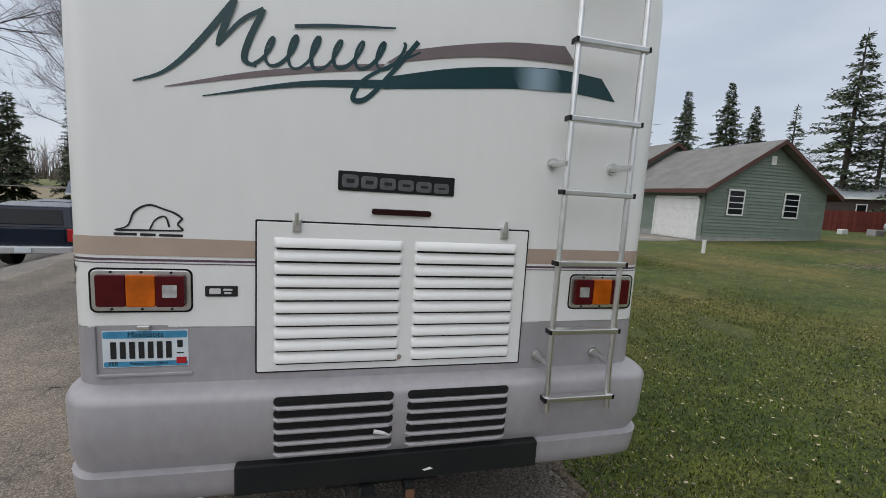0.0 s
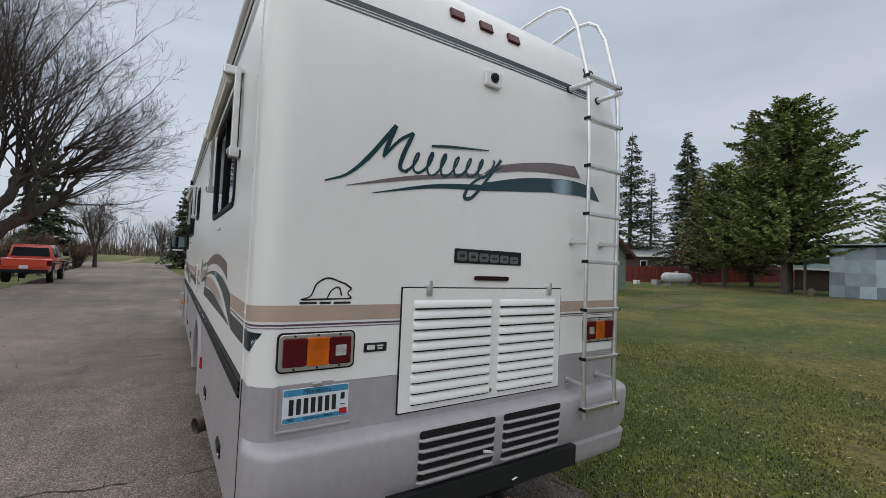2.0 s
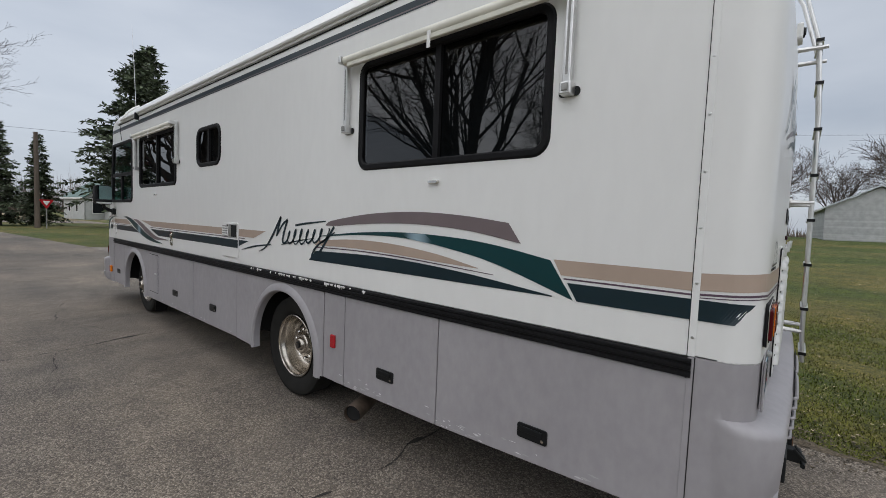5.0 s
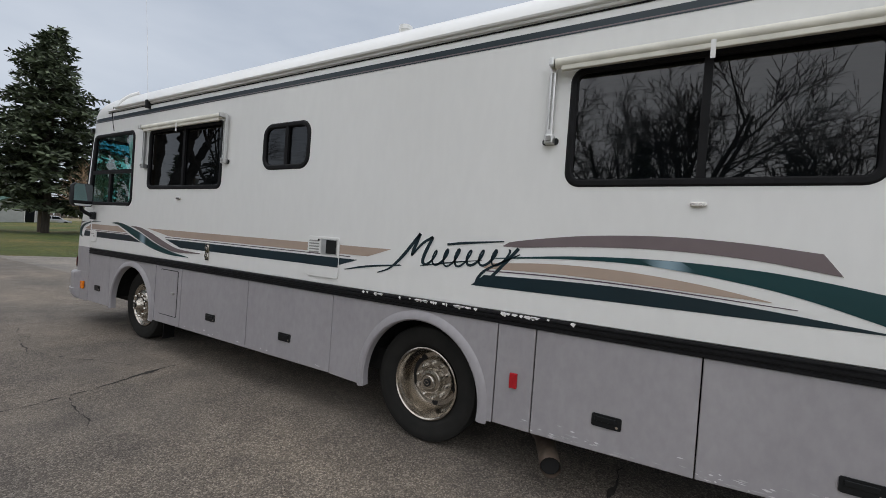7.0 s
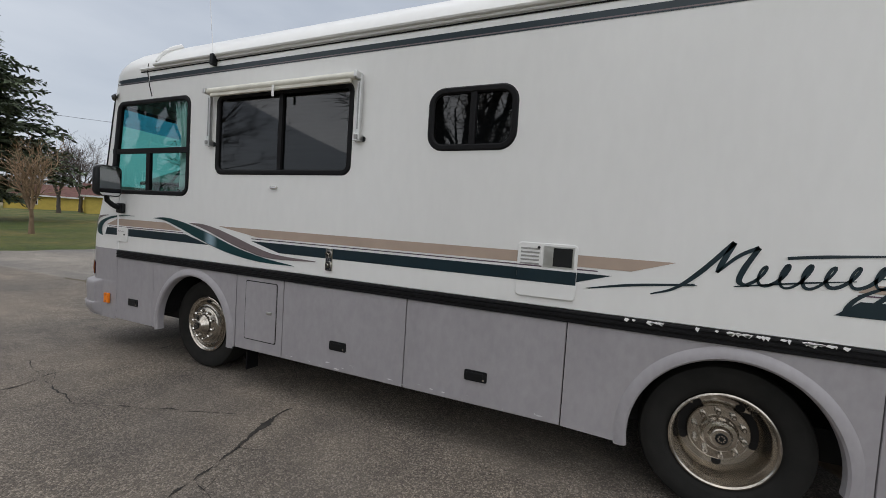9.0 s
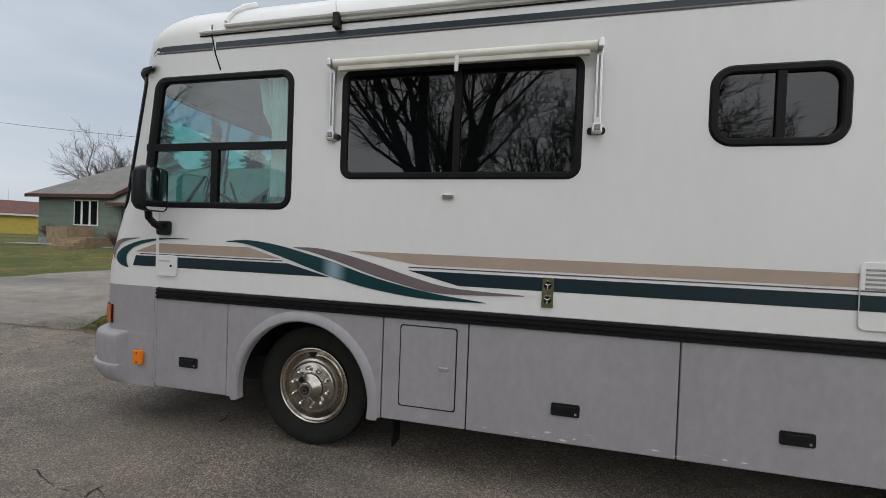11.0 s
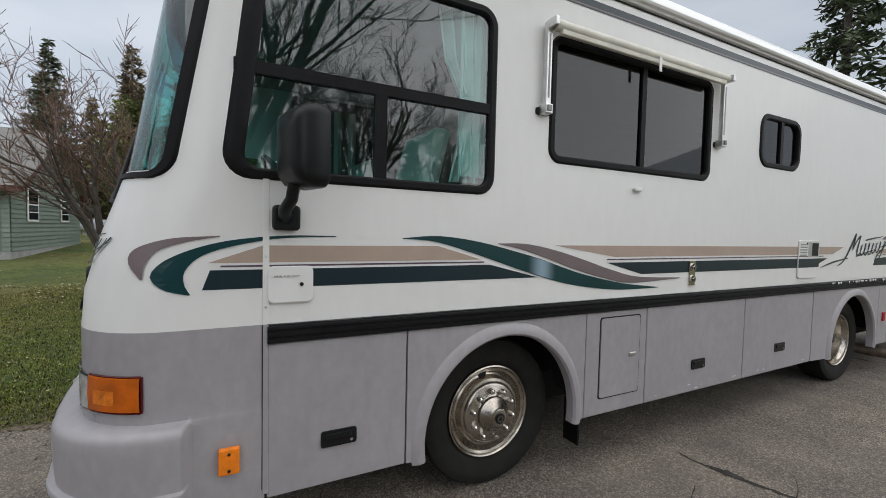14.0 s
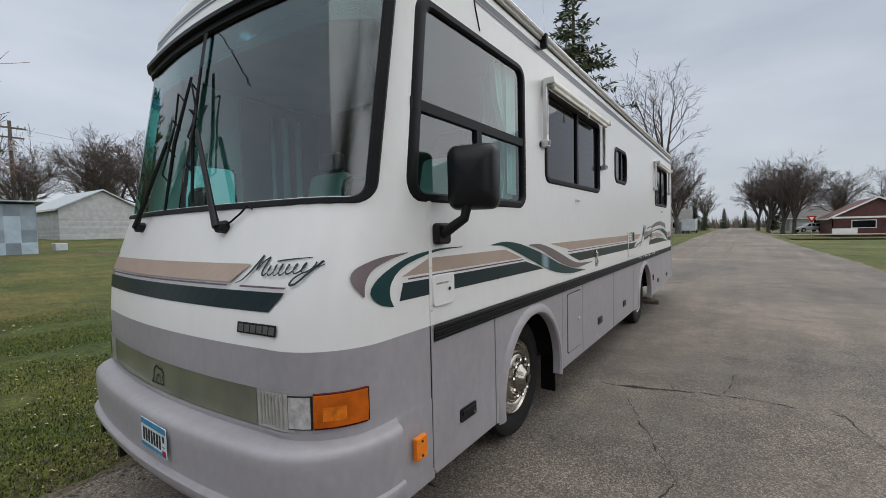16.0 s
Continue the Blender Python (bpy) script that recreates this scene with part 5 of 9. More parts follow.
def plate(xc, zc, y, face, label):
    """face -1 looks to the rear, 1 to the front."""
    s = -face
    def q(x0, x1, z0, z1, o, t):
        a, b = sorted((xc + s * x0, xc + s * x1))
        return Geo().prism([(p.x, y + face * o, p.y) for p in rounded([(a, zc + z0), (b, zc + z0), (b, zc + z1), (a, zc + z1)], 0.006 if x1 - x0 > 0.2 else 0.0015, 3)], (0, face * t, 0))
    pl = part("licence_plate", q(-0.152, 0.152, -0.076, 0.076, 0, 0.003), M["pl_w"], coach, label, bevel=0.001)
    part("blue_band", q(-0.149, 0.149, 0.044, 0.073, 0.003, 0.0008), M["pl_b"], pl, "blue band along the top")
    part("blue_band", q(-0.149, 0.149, -0.073, -0.052, 0.003, 0.0008), M["pl_b"], pl)
    for k in range(7):
        part("number_bar", q(-0.124 + 0.0325 * k, -0.104 + 0.0325 * k, -0.040, 0.030, 0.004, 0.0008), M["ink"], pl)
    part("number_bar", q(0.112, 0.132, 0.004, 0.034, 0.004, 0.0008), M["ink"], pl)
    part("sticker", q(0.108, 0.145, -0.065, -0.038, 0.004, 0.0008), M["red"], pl, "small red sticker")
    part("sticker_line", q(0.110, 0.136, -0.022, -0.018, 0.004, 0.0008), M["ink"], pl)
    if face < 0:
        words("Minnesota", 0.031, (xc, y - 0.0046, zc + 0.049), "navy", pl)
        words("FEB", 0.021, (xc - 0.115, y - 0.0046, zc - 0.066), "ink", pl)
        words("Recreational Vehicle", 0.0165, (xc + 0.01, y - 0.0046, zc - 0.066), "navy", pl)
    return pl


plate(-1.008, 1.107, yw - 0.004, -1, "blue and white licence plate with bars")

# bumper grille slots: black sheets on the closed cap hold the openings' shade
yb = on_rear(0, 0.8).y - rear_push(0.8)
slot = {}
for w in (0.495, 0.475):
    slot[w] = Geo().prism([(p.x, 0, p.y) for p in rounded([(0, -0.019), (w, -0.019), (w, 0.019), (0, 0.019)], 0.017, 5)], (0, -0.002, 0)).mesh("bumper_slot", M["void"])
rib = {}
for w in (0.495, 0.475):
    rib[w] = Geo().tube([(0, 0.004, 0), (0.02, -0.010, 0), (w / 2, -0.012, 0), (w - 0.02, -0.010, 0), (w, 0.004, 0)], [0.006, 0.009, 0.009, 0.009, 0.006], 8).mesh("bumper_rib", M["grey"], True)
fin = Geo()
for k in range(3):
    fin.box(0.02, 0.455, -0.0035, -0.0015, -0.012 + 0.009 * k, -0.0095 + 0.009 * k)
fin = fin.mesh("radiator_fin", M["blackmet"])
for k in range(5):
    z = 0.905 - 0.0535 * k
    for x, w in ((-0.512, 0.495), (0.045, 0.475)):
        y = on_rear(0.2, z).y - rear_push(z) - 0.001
        part("bumper_slot", slot[w], None, rear_cap, "flat black sheet for the dark inside a bumper slot", at=(x, y, z))
        part("radiator_core", fin, None, rear_cap, at=(x, y, z), kind="stuff")
        part("bumper_rib", rib[w], None, rear_cap, at=(x, y, z - 0.0275))
# broken end of one slat
part("broken_slat", Geo().tube([(-0.10, yb - 0.014, 0.748), (-0.055, yb - 0.02, 0.739), (-0.03, yb - 0.012, 0.722)], [0.01, 0.008, 0.004], 7), M["scuff"], rear_cap, "pale broken slat end")

# hitch under the bumper
beam = part("hitch_beam", box(-0.665, 0.70, -0.092, -0.03, 0.49, 0.622), M["blackmet"], coach, "black steel hitch beam", bevel=0.008)
part("receiver", box(-0.155, -0.085, -0.16, 0.1, 0.40, 0.47), M["blackmet"], beam, bevel=0.006)
part("receiver_mouth", box(-0.145, -0.095, -0.164, -0.159, 0.41, 0.46), M["blackpl"], beam)
part("bracket", box(0.05, 0.095, -0.12, 0.05, 0.41, 0.48), M["blackmet"], beam, bevel=0.005)
part("rusty_end", box(0.052, 0.093, -0.124, -0.120, 0.413, 0.46), M["rust"], beam, "rusty bracket end")
part("hitch_plate", box(-0.30, 0.22, -0.02, 0.10, 0.43, 0.49), M["blackmet"], beam)
part("tow_pin", Geo().tube([(-0.19, -0.17, 0.405), (-0.04, -0.17, 0.405)], 0.012, 8), M["blackmet"], beam)
part("chain", Geo().tube([(-0.22, -0.13, 0.50), (-0.2, -0.18, 0.44), (-0.16, -0.18, 0.43), (-0.15, -0.13, 0.50)], 0.007, 6), M["blackmet"], beam)
part("scuff", Geo().prism([(0.13, -0.0935, 0.533), (0.165, -0.0935, 0.543), (0.18, -0.0935, 0.533), (0.14, -0.0935, 0.526)], (0, -0.001, 0)), M["white"], beam)

# clearance lamps on the rear brow, and the rear-view camera
for x in (-0.95, -0.25, -0.03, 0.20, 0.98):
    a, b = on_rear(x, 3.235), on_rear(x, 3.30)
    d = (b - a).normalized()
    nrm = Vector((0, -d.z, d.y))
    part("clearance_lamp", Geo().prism([a + Vector((sx, 0, 0)) + d * t - nrm * 0.004 for sx, t in ((-0.05, 0), (0.05, 0), (0.05, 0.065), (-0.05, 0.065))], nrm * 0.022), M["redlens"], coach, "dark red roof lamp", bevel=0.006)
yc = on_rear(0, 2.87).y
hous = part("rear_camera", Geo().prism([(p.x, yc + 0.0, p.y) for p in rounded([(-0.100, 2.850), (0.025, 2.850), (0.025, 2.945), (-0.100, 2.945)], 0.012, 3)], (0, -0.03, 0)), M["white"], coach, "white rear-view camera housing", bevel=0.01)
part("camera_lens", Geo().tube([(-0.038, yc - 0.026, 2.902), (-0.038, yc - 0.040, 2.900)], [0.030, 0.027], 18), M["blackpl"], hous)
part("camera_glass", Geo().tube([(-0.038, yc - 0.038, 2.900), (-0.038, yc - 0.043, 2.900)], [0.016, 0.013], 14), M["darkgl"], hous)

# ladder
XL, XR, YL = 0.700, 1.022, -0.132
ladder = part("ladder", Geo().tube([(XL, -0.145, 0.80), (XL, YL, 1.0), (XL + 0.01, YL + 0.02, 2.6), (XL + 0.015, YL + 0.05, 3.08), (XL + 0.015, 0.03, 3.50), (XL + 0.01, 0.10, 3.64), (XL, 0.17, 3.695), (XL - 0.03, 0.27, 3.70), (XL - 0.10, 0.42, 3.64), (XL - 0.16, 0.55, 3.57)], 0.0135, 10), M["alu"], coach, "aluminium roof ladder", smooth=True)
part("rail", Geo().tube([(XR, -0.145, 0.80), (XR, YL, 1.0), (XR + 0.01, YL + 0.02, 2.6), (XR + 0.015, YL + 0.05, 3.08), (XR + 0.015, 0.03, 3.50), (XR + 0.01, 0.10, 3.64), (XR, 0.17, 3.695), (XR - 0.03, 0.27, 3.70), (XR - 0.10, 0.42, 3.62), (XR - 0.16, 0.55, 3.55)], 0.0135, 10), M["alu"], ladder, smooth=True)
for k, z in enumerate((0.865, 1.19, 1.51, 1.83, 2.15, 2.475, 2.80, 3.10)):
    y = lerp_table(((0.8, -0.145), (1.0, YL), (2.6, YL + 0.02), (3.08, YL + 0.05)), z)
    o = 0.015 * (z - 0.8) / 2.2
    part("rung", box(XL - 0.022 + o, XR + 0.022 + o, y - 0.022, y + 0.022, z - 0.012, z + 0.012), M["alu"], ladder, "flat aluminium rung", bevel=0.004)
    for x in (XL, XR):
        part("rung_cap", box(x + o - 0.024 if x == XL else x + o + 0.012, x + o - 0.012 if x == XL else x + o + 0.024, y - 0.023, y + 0.023, z - 0.011, z + 0.011), M["blackpl"], ladder)
for z in (1.02, 1.955, 3.045):
    for x in (XL, XR):
        y = on_rear(x, z).y
        part("standoff", Geo().tube([(x, YL, z), (x - 0.0, y - 0.03, z + 0.005), (x, y, z + 0.005)], [0.013, 0.017, 0.024], 10), M["alu"], ladder, smooth=True)
        part("standoff_foot", Geo().tube([(x, y - 0.012, z + 0.005), (x, y + 0.002, z + 0.005)], 0.028, 12), M["blackpl"] if z > 3 else M["alu"], ladder)


# ---- left side fittings ----
def window_awning(y0, y1, z, zb):
    aw = part("window_awning", Geo().tube([(-W - 0.066, y0 + 0.02, z), (-W - 0.066, y1 - 0.02, z)], 0.034, 16), M["cream"], coach, "cream rolled window awning with arms", smooth=True)
    part("valance", box(-W - 0.09, -W - 0.06, y0 + 0.06, y1 - 0.06, z - 0.055, z - 0.02), M["cream"], aw, bevel=0.006)
    part("rail", box(-W - 0.02, -W, y0 + 0.02, y1 - 0.02, z + 0.01, z + 0.035), M["alu"], aw, bevel=0.004)
    part("pull_strap", box(-W - 0.118, -W - 0.112, (y0 + y1) / 2 - 0.03, (y0 + y1) / 2 - 0.005, z - 0.12, z - 0.02), M["white"], aw)
    for y in (y0, y1):
        part("arm", box(-W - 0.052, -W - 0.018, y - 0.020, y + 0.020, zb, z + 0.02), M["alu"], aw, "slim aluminium arm", bevel=0.004)
        part("arm_slot", box(-W - 0.0535, -W - 0.05, y - 0.006, y + 0.006, zb + 0.05, z - 0.05), M["concrete"], aw)
        part("end_cap", box(-W - 0.115, -W - 0.02, y - 0.016, y + 0.016, z - 0.025, z + 0.030), M["alu"], aw, bevel=0.008)
        foot = part("arm_foot", box(-W - 0.062, -W, y - 0.030, y + 0.030, zb - 0.045, zb + 0.015), M["alu"], aw, bevel=0.006)
        part("foot_plate", Geo().prism([(-W - 0.001, *p) for p in rounded([(y - 0.055, zb - 0.045), (y + 0.055, zb - 0.045), (y + 0.055, zb), (y - 0.055, zb)], 0.018, 3)], (-0.006, 0, 0)), M["blackmet"], aw)
        part("foot_knob", box(-W - 0.072, -W - 0.06, y - 0.016, y + 0.016, zb - 0.03, zb + 0.005), M["concrete"], aw, bevel=0.004)


window_awning(6.295, 8.105, 2.880, 2.40)
window_awning(0.855, 2.615, 2.875, 2.40)
for y, z in ((7.232, 1.958), (1.728, 1.965)):
    part("marker_light", Geo().prism([(-W, *p) for p in rounded([(y - 0.042, z - 0.012), (y + 0.042, z - 0.012), (y + 0.042, z + 0.012), (y - 0.042, z + 0.012)], 0.011, 4)], (-0.022, 0, 0)), M["chrome"], coach, "small oval chrome grip", bevel=0.004)
fuel = part("fuel_door", Geo().prism([(-W - 0.002, *p) for p in rounded([(9.462, 1.287), (9.662, 1.287), (9.662, 1.457), (9.462, 1.457)], 0.028, 5)], (-0.014, 0, 0)), M["white"], coach, "white square fuel door", bevel=0.004)
part("fuel_lock", Geo().tube([(-W - 0.014, 9.515, 1.372), (-W - 0.022, 9.515, 1.372)], 0.009, 10), M["blackpl"], fuel)
words("DIESEL FUEL ONLY", 0.0135, (-W - 0.0175, 9.58, 1.405), "mauve", fuel, (90, 0, -90))
vent = part("furnace_vent", box(-W - 0.012, -W, 6.512, 6.586, 1.246, 1.444), M["chrome"], coach, "chrome plate with two furnace vents", bevel=0.004)
for z in (1.298, 1.392):
    part("vent_ring", Geo().lathe([(0.031, -0.011), (0.031, -0.022), (0.024, -0.022), (0.022, -0.012)], (-W, 6.549, z), 20), M["chrome"], vent)
    part("vent_hole", Geo().lathe([(0.0001, -0.0135), (0.023, -0.0135), (0.024, -0.012)], (-W, 6.549, z), 16), M["void"], vent)
    for a in (0.5, 2.6, 4.7):
        part("vent_spoke", Geo().tube([(-W - 0.016, 6.549, z), (-W - 0.016, 6.549 + 0.026 * math.cos(a), z + 0.026 * math.sin(a))], 0.004, 6), M["chrome"], vent)
wh = part("water_heater_door", Geo().prism([(-W - 0.002, *p) for p in rounded([(4.48, 1.245), (4.888, 1.245), (4.888, 1.622), (4.48, 1.622)], 0.03, 5)], (-0.012, 0, 0)), M["white"], coach, "white water heater door with grille", bevel=0.004)
part("stripe", box(-W - 0.0158, -W - 0.0142, 4.482, 4.886, 1.352, 1.440), M["navy"], wh, "navy stripe running across the door")
part("stripe", box(-W - 0.0158, -W - 0.0142, 4.715, 4.886, 1.458, 1.466), M["plum"], wh)
part("grille", box(-W - 0.018, -W - 0.013, 4.502, 4.706, 1.458, 1.604), M["alu"], wh)
part("grille_mesh", box(-W - 0.0195, -W - 0.017, 4.514, 4.640, 1.468, 1.594), M["blackmet"], wh)
for k in range(5):
    part("vent_slot", box(-W - 0.018, -W - 0.013, 4.735, 4.865, 1.470 + 0.026 * k, 1.482 + 0.026 * k), M["concrete"], wh, bevel=0.002)
part("heater_lock", Geo().tube([(-W - 0.012, 4.74, 1.59), (-W - 0.02, 4.74, 1.59)], 0.01, 8), M["blackpl"], wh)
rf = part("side_reflector", box(-W - 0.022, -W - 0.003, 2.722, 2.778, 0.664, 0.770), M["red"], coach, "red side reflector", bevel=0.005)
am = part("side_marker", Geo().prism([on_body(9.817 + a, 0.60 + b, 0.008) for a, b in ((-0.042, -0.058), (0.042, -0.058), (0.042, 0.058), (-0.042, 0.058))], on_body(9.817, 0.6, 0.03) - on_body(9.817, 0.6, 0.0)), M["orange"], coach, "bright amber side marker", bevel=0.006)
for dz in (-0.038, 0.036):
    part("screw", Geo().tube([on_body(9.817, 0.6 + dz, 0.03), on_body(9.817, 0.6 + dz, 0.042)], 0.007, 8), M["blackmet"], am)

# cab mirror on its arm
mir = part("side_mirror", Geo().prism([(-W - 0.001, *p) for p in rounded([(9.525, 1.62), (9.645, 1.62), (9.645, 1.735), (9.525, 1.735)], 0.02, 4)], (-0.045, 0, 0)), M["blackpl"], coach, "black side mirror on an angled arm", bevel=0.012)
part("arm", Geo().tube([(-W - 0.04, 9.59, 1.68), (-W - 0.10, 9.60, 1.71), (-W - 0.165, 9.58, 1.755), (-W - 0.18, 9.57, 1.83)], [0.032, 0.028, 0.026, 0.026], 12), M["blackpl"], mir, smooth=True)
hd = [Vector((p.x, 0, p.y)) for p in rounded([(-0.135, -0.17), (0.135, -0.17), (0.135, 0.17), (-0.135, 0.17)], 0.05, 5)]
turn = Matrix.Translation((-W - 0.195, 9.535, 1.97)) @ Matrix.Rotation(radians(16), 4, "Z")
rows = [[turn @ Vector((p.x * f, d, p.z * f)) for p in hd] for f, d in ((0.97, -0.052), (1.0, -0.044), (1.0, 0.0), (0.93, 0.045), (0.75, 0.075), (0.45, 0.088), (0.001, 0.09))]
part("mirror_head", Geo().grid(rows, close=True), M["blackpl"], mir, smooth=True)
part("mirror_glass", Geo().add([turn @ Vector((p.x * 0.94, -0.046, p.z * 0.94)) for p in hd], [tuple(range(len(hd)))]), M["mirror"], mir, "mirror glass")

# far-side mirror, seen past the nose
mir2 = part("side_mirror", Geo().add([mirrored(p) for r in rows for p in r], [(i * len(hd) + j, i * len(hd) + (j + 1) % len(hd), (i + 1) * len(hd) + (j + 1) % len(hd), (i + 1) * len(hd) + j) for i in range(len(rows) - 1) for j in range(len(hd))]), M["blackpl"], coach, "black side mirror", smooth=True)
part("arm", Geo().tube([(W, 9.59, 1.68), (W + 0.10, 9.60, 1.71), (W + 0.18, 9.57, 1.83)], 0.028, 10), M["blackpl"], mir2, smooth=True)

# roof: vent stack, antenna whip, roof caps
part("vent_stack", Geo().tube([(-0.72, 4.35, 3.58), (-0.72, 4.35, 3.735)], 0.055, 14).tube([(-0.72, 4.35, 3.735), (-0.72, 4.35, 3.775)], 0.07, 14), M["white"], coach, "white roof vent stack", smooth=True)
ant = part("antenna", box(-W - 0.055, -W + 0.01, 8.07, 8.12, 3.155, 3.265), M["blackpl"], coach, "black antenna mount with thin whip", bevel=0.008)
part("whip", Geo().tube([(-W - 0.03, 8.095, 3.25), (-W - 0.032, 8.19, 4.0), (-W - 0.03, 8.31, 4.68)], [0.004, 0.003, 0.002], 6), M["alu"], ant)
part("awning_tube", Geo().tube([on_body(s, 3.262, 0.028) for s in (0.35, 3, 6, 9.05)], 0.02, 8), M["white"], coach, "white roof edge moulding", smooth=True)
part("roof_bump", Geo().tube([(-1.05, 8.98, 3.55), (-1.14, 9.02, 3.49), (-1.22, 9.06, 3.41), (-1.27, 9.08, 3.31)], [0.03, 0.03, 0.025, 0.02], 8), M["white"], coach, smooth=True)


# ---- front fittings ----
def front_sheet(x0, x1, z0, z1, out, n=16):
    return Geo().grid([[on_front(x0 + (x1 - x0) * k / n, z, out) for z in (z0, (z0 + z1) / 2, z1)] for k in range(n + 1)])


grl = part("nose_grille", front_sheet(-0.865, 0.865, 0.838, 1.012, 0.004), M["mesh"], coach, "olive grey see-through grille panel")
part("grille_frame", front_sheet(-1.18, 1.18, 1.012, 1.022, 0.010), M["grey"], grl)
part("grille_frame", front_sheet(-1.18, 1.18, 0.826, 0.838, 0.010), M["grey"], grl)
em = part("emblem", stroke([(0.115, 0.872), (0.085, 0.895), (0.070, 0.945), (0.035, 0.972), (0.0, 0.962), (-0.028, 0.958), (-0.048, 0.938), (-0.036, 0.915)], [0.008, 0.010, 0.013, 0.013, 0.012, 0.012, 0.012, 0.008], on_front, 8, 0.007), M["ink"], grl, "black outlined emblem")
part("emblem_line", stroke([(-0.036, 0.915), (-0.048, 0.880), (-0.02, 0.876), (0.115, 0.872)], [0.009, 0.011, 0.009, 0.012], on_front, 8, 0.007), M["ink"], grl)
part("emblem_line", stroke([(0.05, 0.882), (0.035, 0.915), (0.005, 0.925), (-0.008, 0.888)], [0.007, 0.008, 0.009, 0.008], on_front, 8, 0.007), M["ink"], grl)
for sgn in (-1, 1):
    a, b = (-1.085, -0.875) if sgn < 0 else (0.875, 1.085)
    hl = part("headlamp", front_sheet(min(a, b), max(a, b), 0.842, 1.008, 0.006, 6), M["surround"], coach, "square headlamp with ribbed surround")
    c, d = (-1.150, -1.062) if sgn < 0 else (1.062, 1.150)
    part("lens", front_sheet(c, d, 0.862, 0.998, 0.012, 6), M["clear"], hl, "clear headlamp lens", smooth=True)
    part("lens_edge", front_sheet(min(c, d) - 0.006, max(c, d) + 0.006, 0.856, 1.004, 0.008, 6), M["ink"], hl)
    for k in range(7):
        x = (-0.90 - 0.022 * k) * (1 if sgn < 0 else -1)
        part("surround_rib", front_sheet(x - 0.003, x + 0.003, 0.86, 1.0, 0.010, 2), M["alu"], hl)
    # turn lamp wrapping round the corner
    pts = []
    for k in range(13):
        s = 10.14 + 0.228 * k / 12
        pts.append(s)
    def corner(s, z, o):
        p = on_body(s, z, o)
        return p if sgn < 0 else mirrored(p)
    rows = [[corner(s, z, o) for s in pts] for z, o in ((0.862, 0.002), (0.866, 0.014), (0.93, 0.018), (1.004, 0.014), (1.008, 0.002))]
    tl = part("turn_lamp", Geo().grid(rows), M["amber"], coach, "amber wraparound turn lamp", smooth=True)
    # paler patch on the lens paints the brightness of the facets inside
    for s0_, s1_, mt, lb in ((10.235, 10.33, "amberlit", "paler patch for the bright facets inside the lens"),):
        part("reflector", Geo().grid([[corner(s0_ + (s1_ - s0_) * k / 4, z, 0.0190) for k in range(5)] for z in (0.895, 0.925, 0.955)]), M[mt], tl, lb, smooth=True)
    for z in (0.860, 1.010):
        part("lamp_edge", Geo().tube([corner(q_, z, 0.006) for q_ in pts], 0.005, 6), M["redlens"], tl)
    part("lamp_edge", Geo().tube([corner(10.136, z, 0.006) for z in (0.86, 0.935, 1.01)], 0.006, 6), M["redlens"], tl)
plate(-0.20, 0.675, on_front(-0.20, 0.69).y + 1.55 * nose_push(0.74) + 0.008, 1, "blue and white front licence plate with bars")
bg = part("badge", front_sheet(-1.005, -0.750, 1.250, 1.300, 0.004, 8), M["blackmet"], coach, "grey and black maker badge")
for k in range(6):
    part("badge_block", front_sheet(-0.995 + 0.040 * k, -0.962 + 0.040 * k, 1.258, 1.292, 0.006, 3), M["badge"], bg)
for x in (0.45, 0.95):
    part("tow_eye", box(x - 0.02, x + 0.02, on_front(x, 0.42).y + 0.07, on_front(x, 0.42).y + 0.12, 0.36, 0.42), M["blackpl"], coach)
# nose stripes
def nose_bar(x0, x1, z0, z1, lean, mat):
    rows = []
    for k in range(25):
        f = k / 24
        rows.append([on_front(x0 + (x1 - x0 + lean * g) * f, z0 + (z1 - z0) * g, 0.003) for g in (0, 1)])
    decal("nose_stripe", Geo().grid(rows), mat)


nose_bar(1.02, -0.66, 1.475, 1.560, -0.12, "tan")
nose_bar(1.02, -0.64, 1.456, 1.464, -0.01, "plum")
nose_bar(-0.74, -1.03, 1.456, 1.464, -0.01, "plum")
nose_bar(1.03, -0.945, 1.352, 1.440, -0.09, "navy")
script(on_front, -0.70, 1.470, 0.47, 0.130, 0.008, "navy", 0.004, -1)
decal("teal_curl", band([(1.0, 1.60), (1.10, 1.59), (1.18, 1.55), (1.22, 1.48)], [(1.0, 1.595), (1.08, 1.57), (1.13, 1.52), (1.15, 1.46)], on_front, 14, 0.003), "teal")

# hairline crack in the glass
part("glass_crack", Geo().tube([on_wind(-(0.07 + 0.31 * k / 20) + 0.006 * noise.noise((k * 0.7, 5, 0)), 2.90 - 0.42 * (k / 20) ** 1.15 + 0.012 * noise.noise((k * 0.6, 9, 0)), -0.004) for k in range(21)], 0.0022, 4), M["rubber"], wind, "thin dark crack running down the glass")

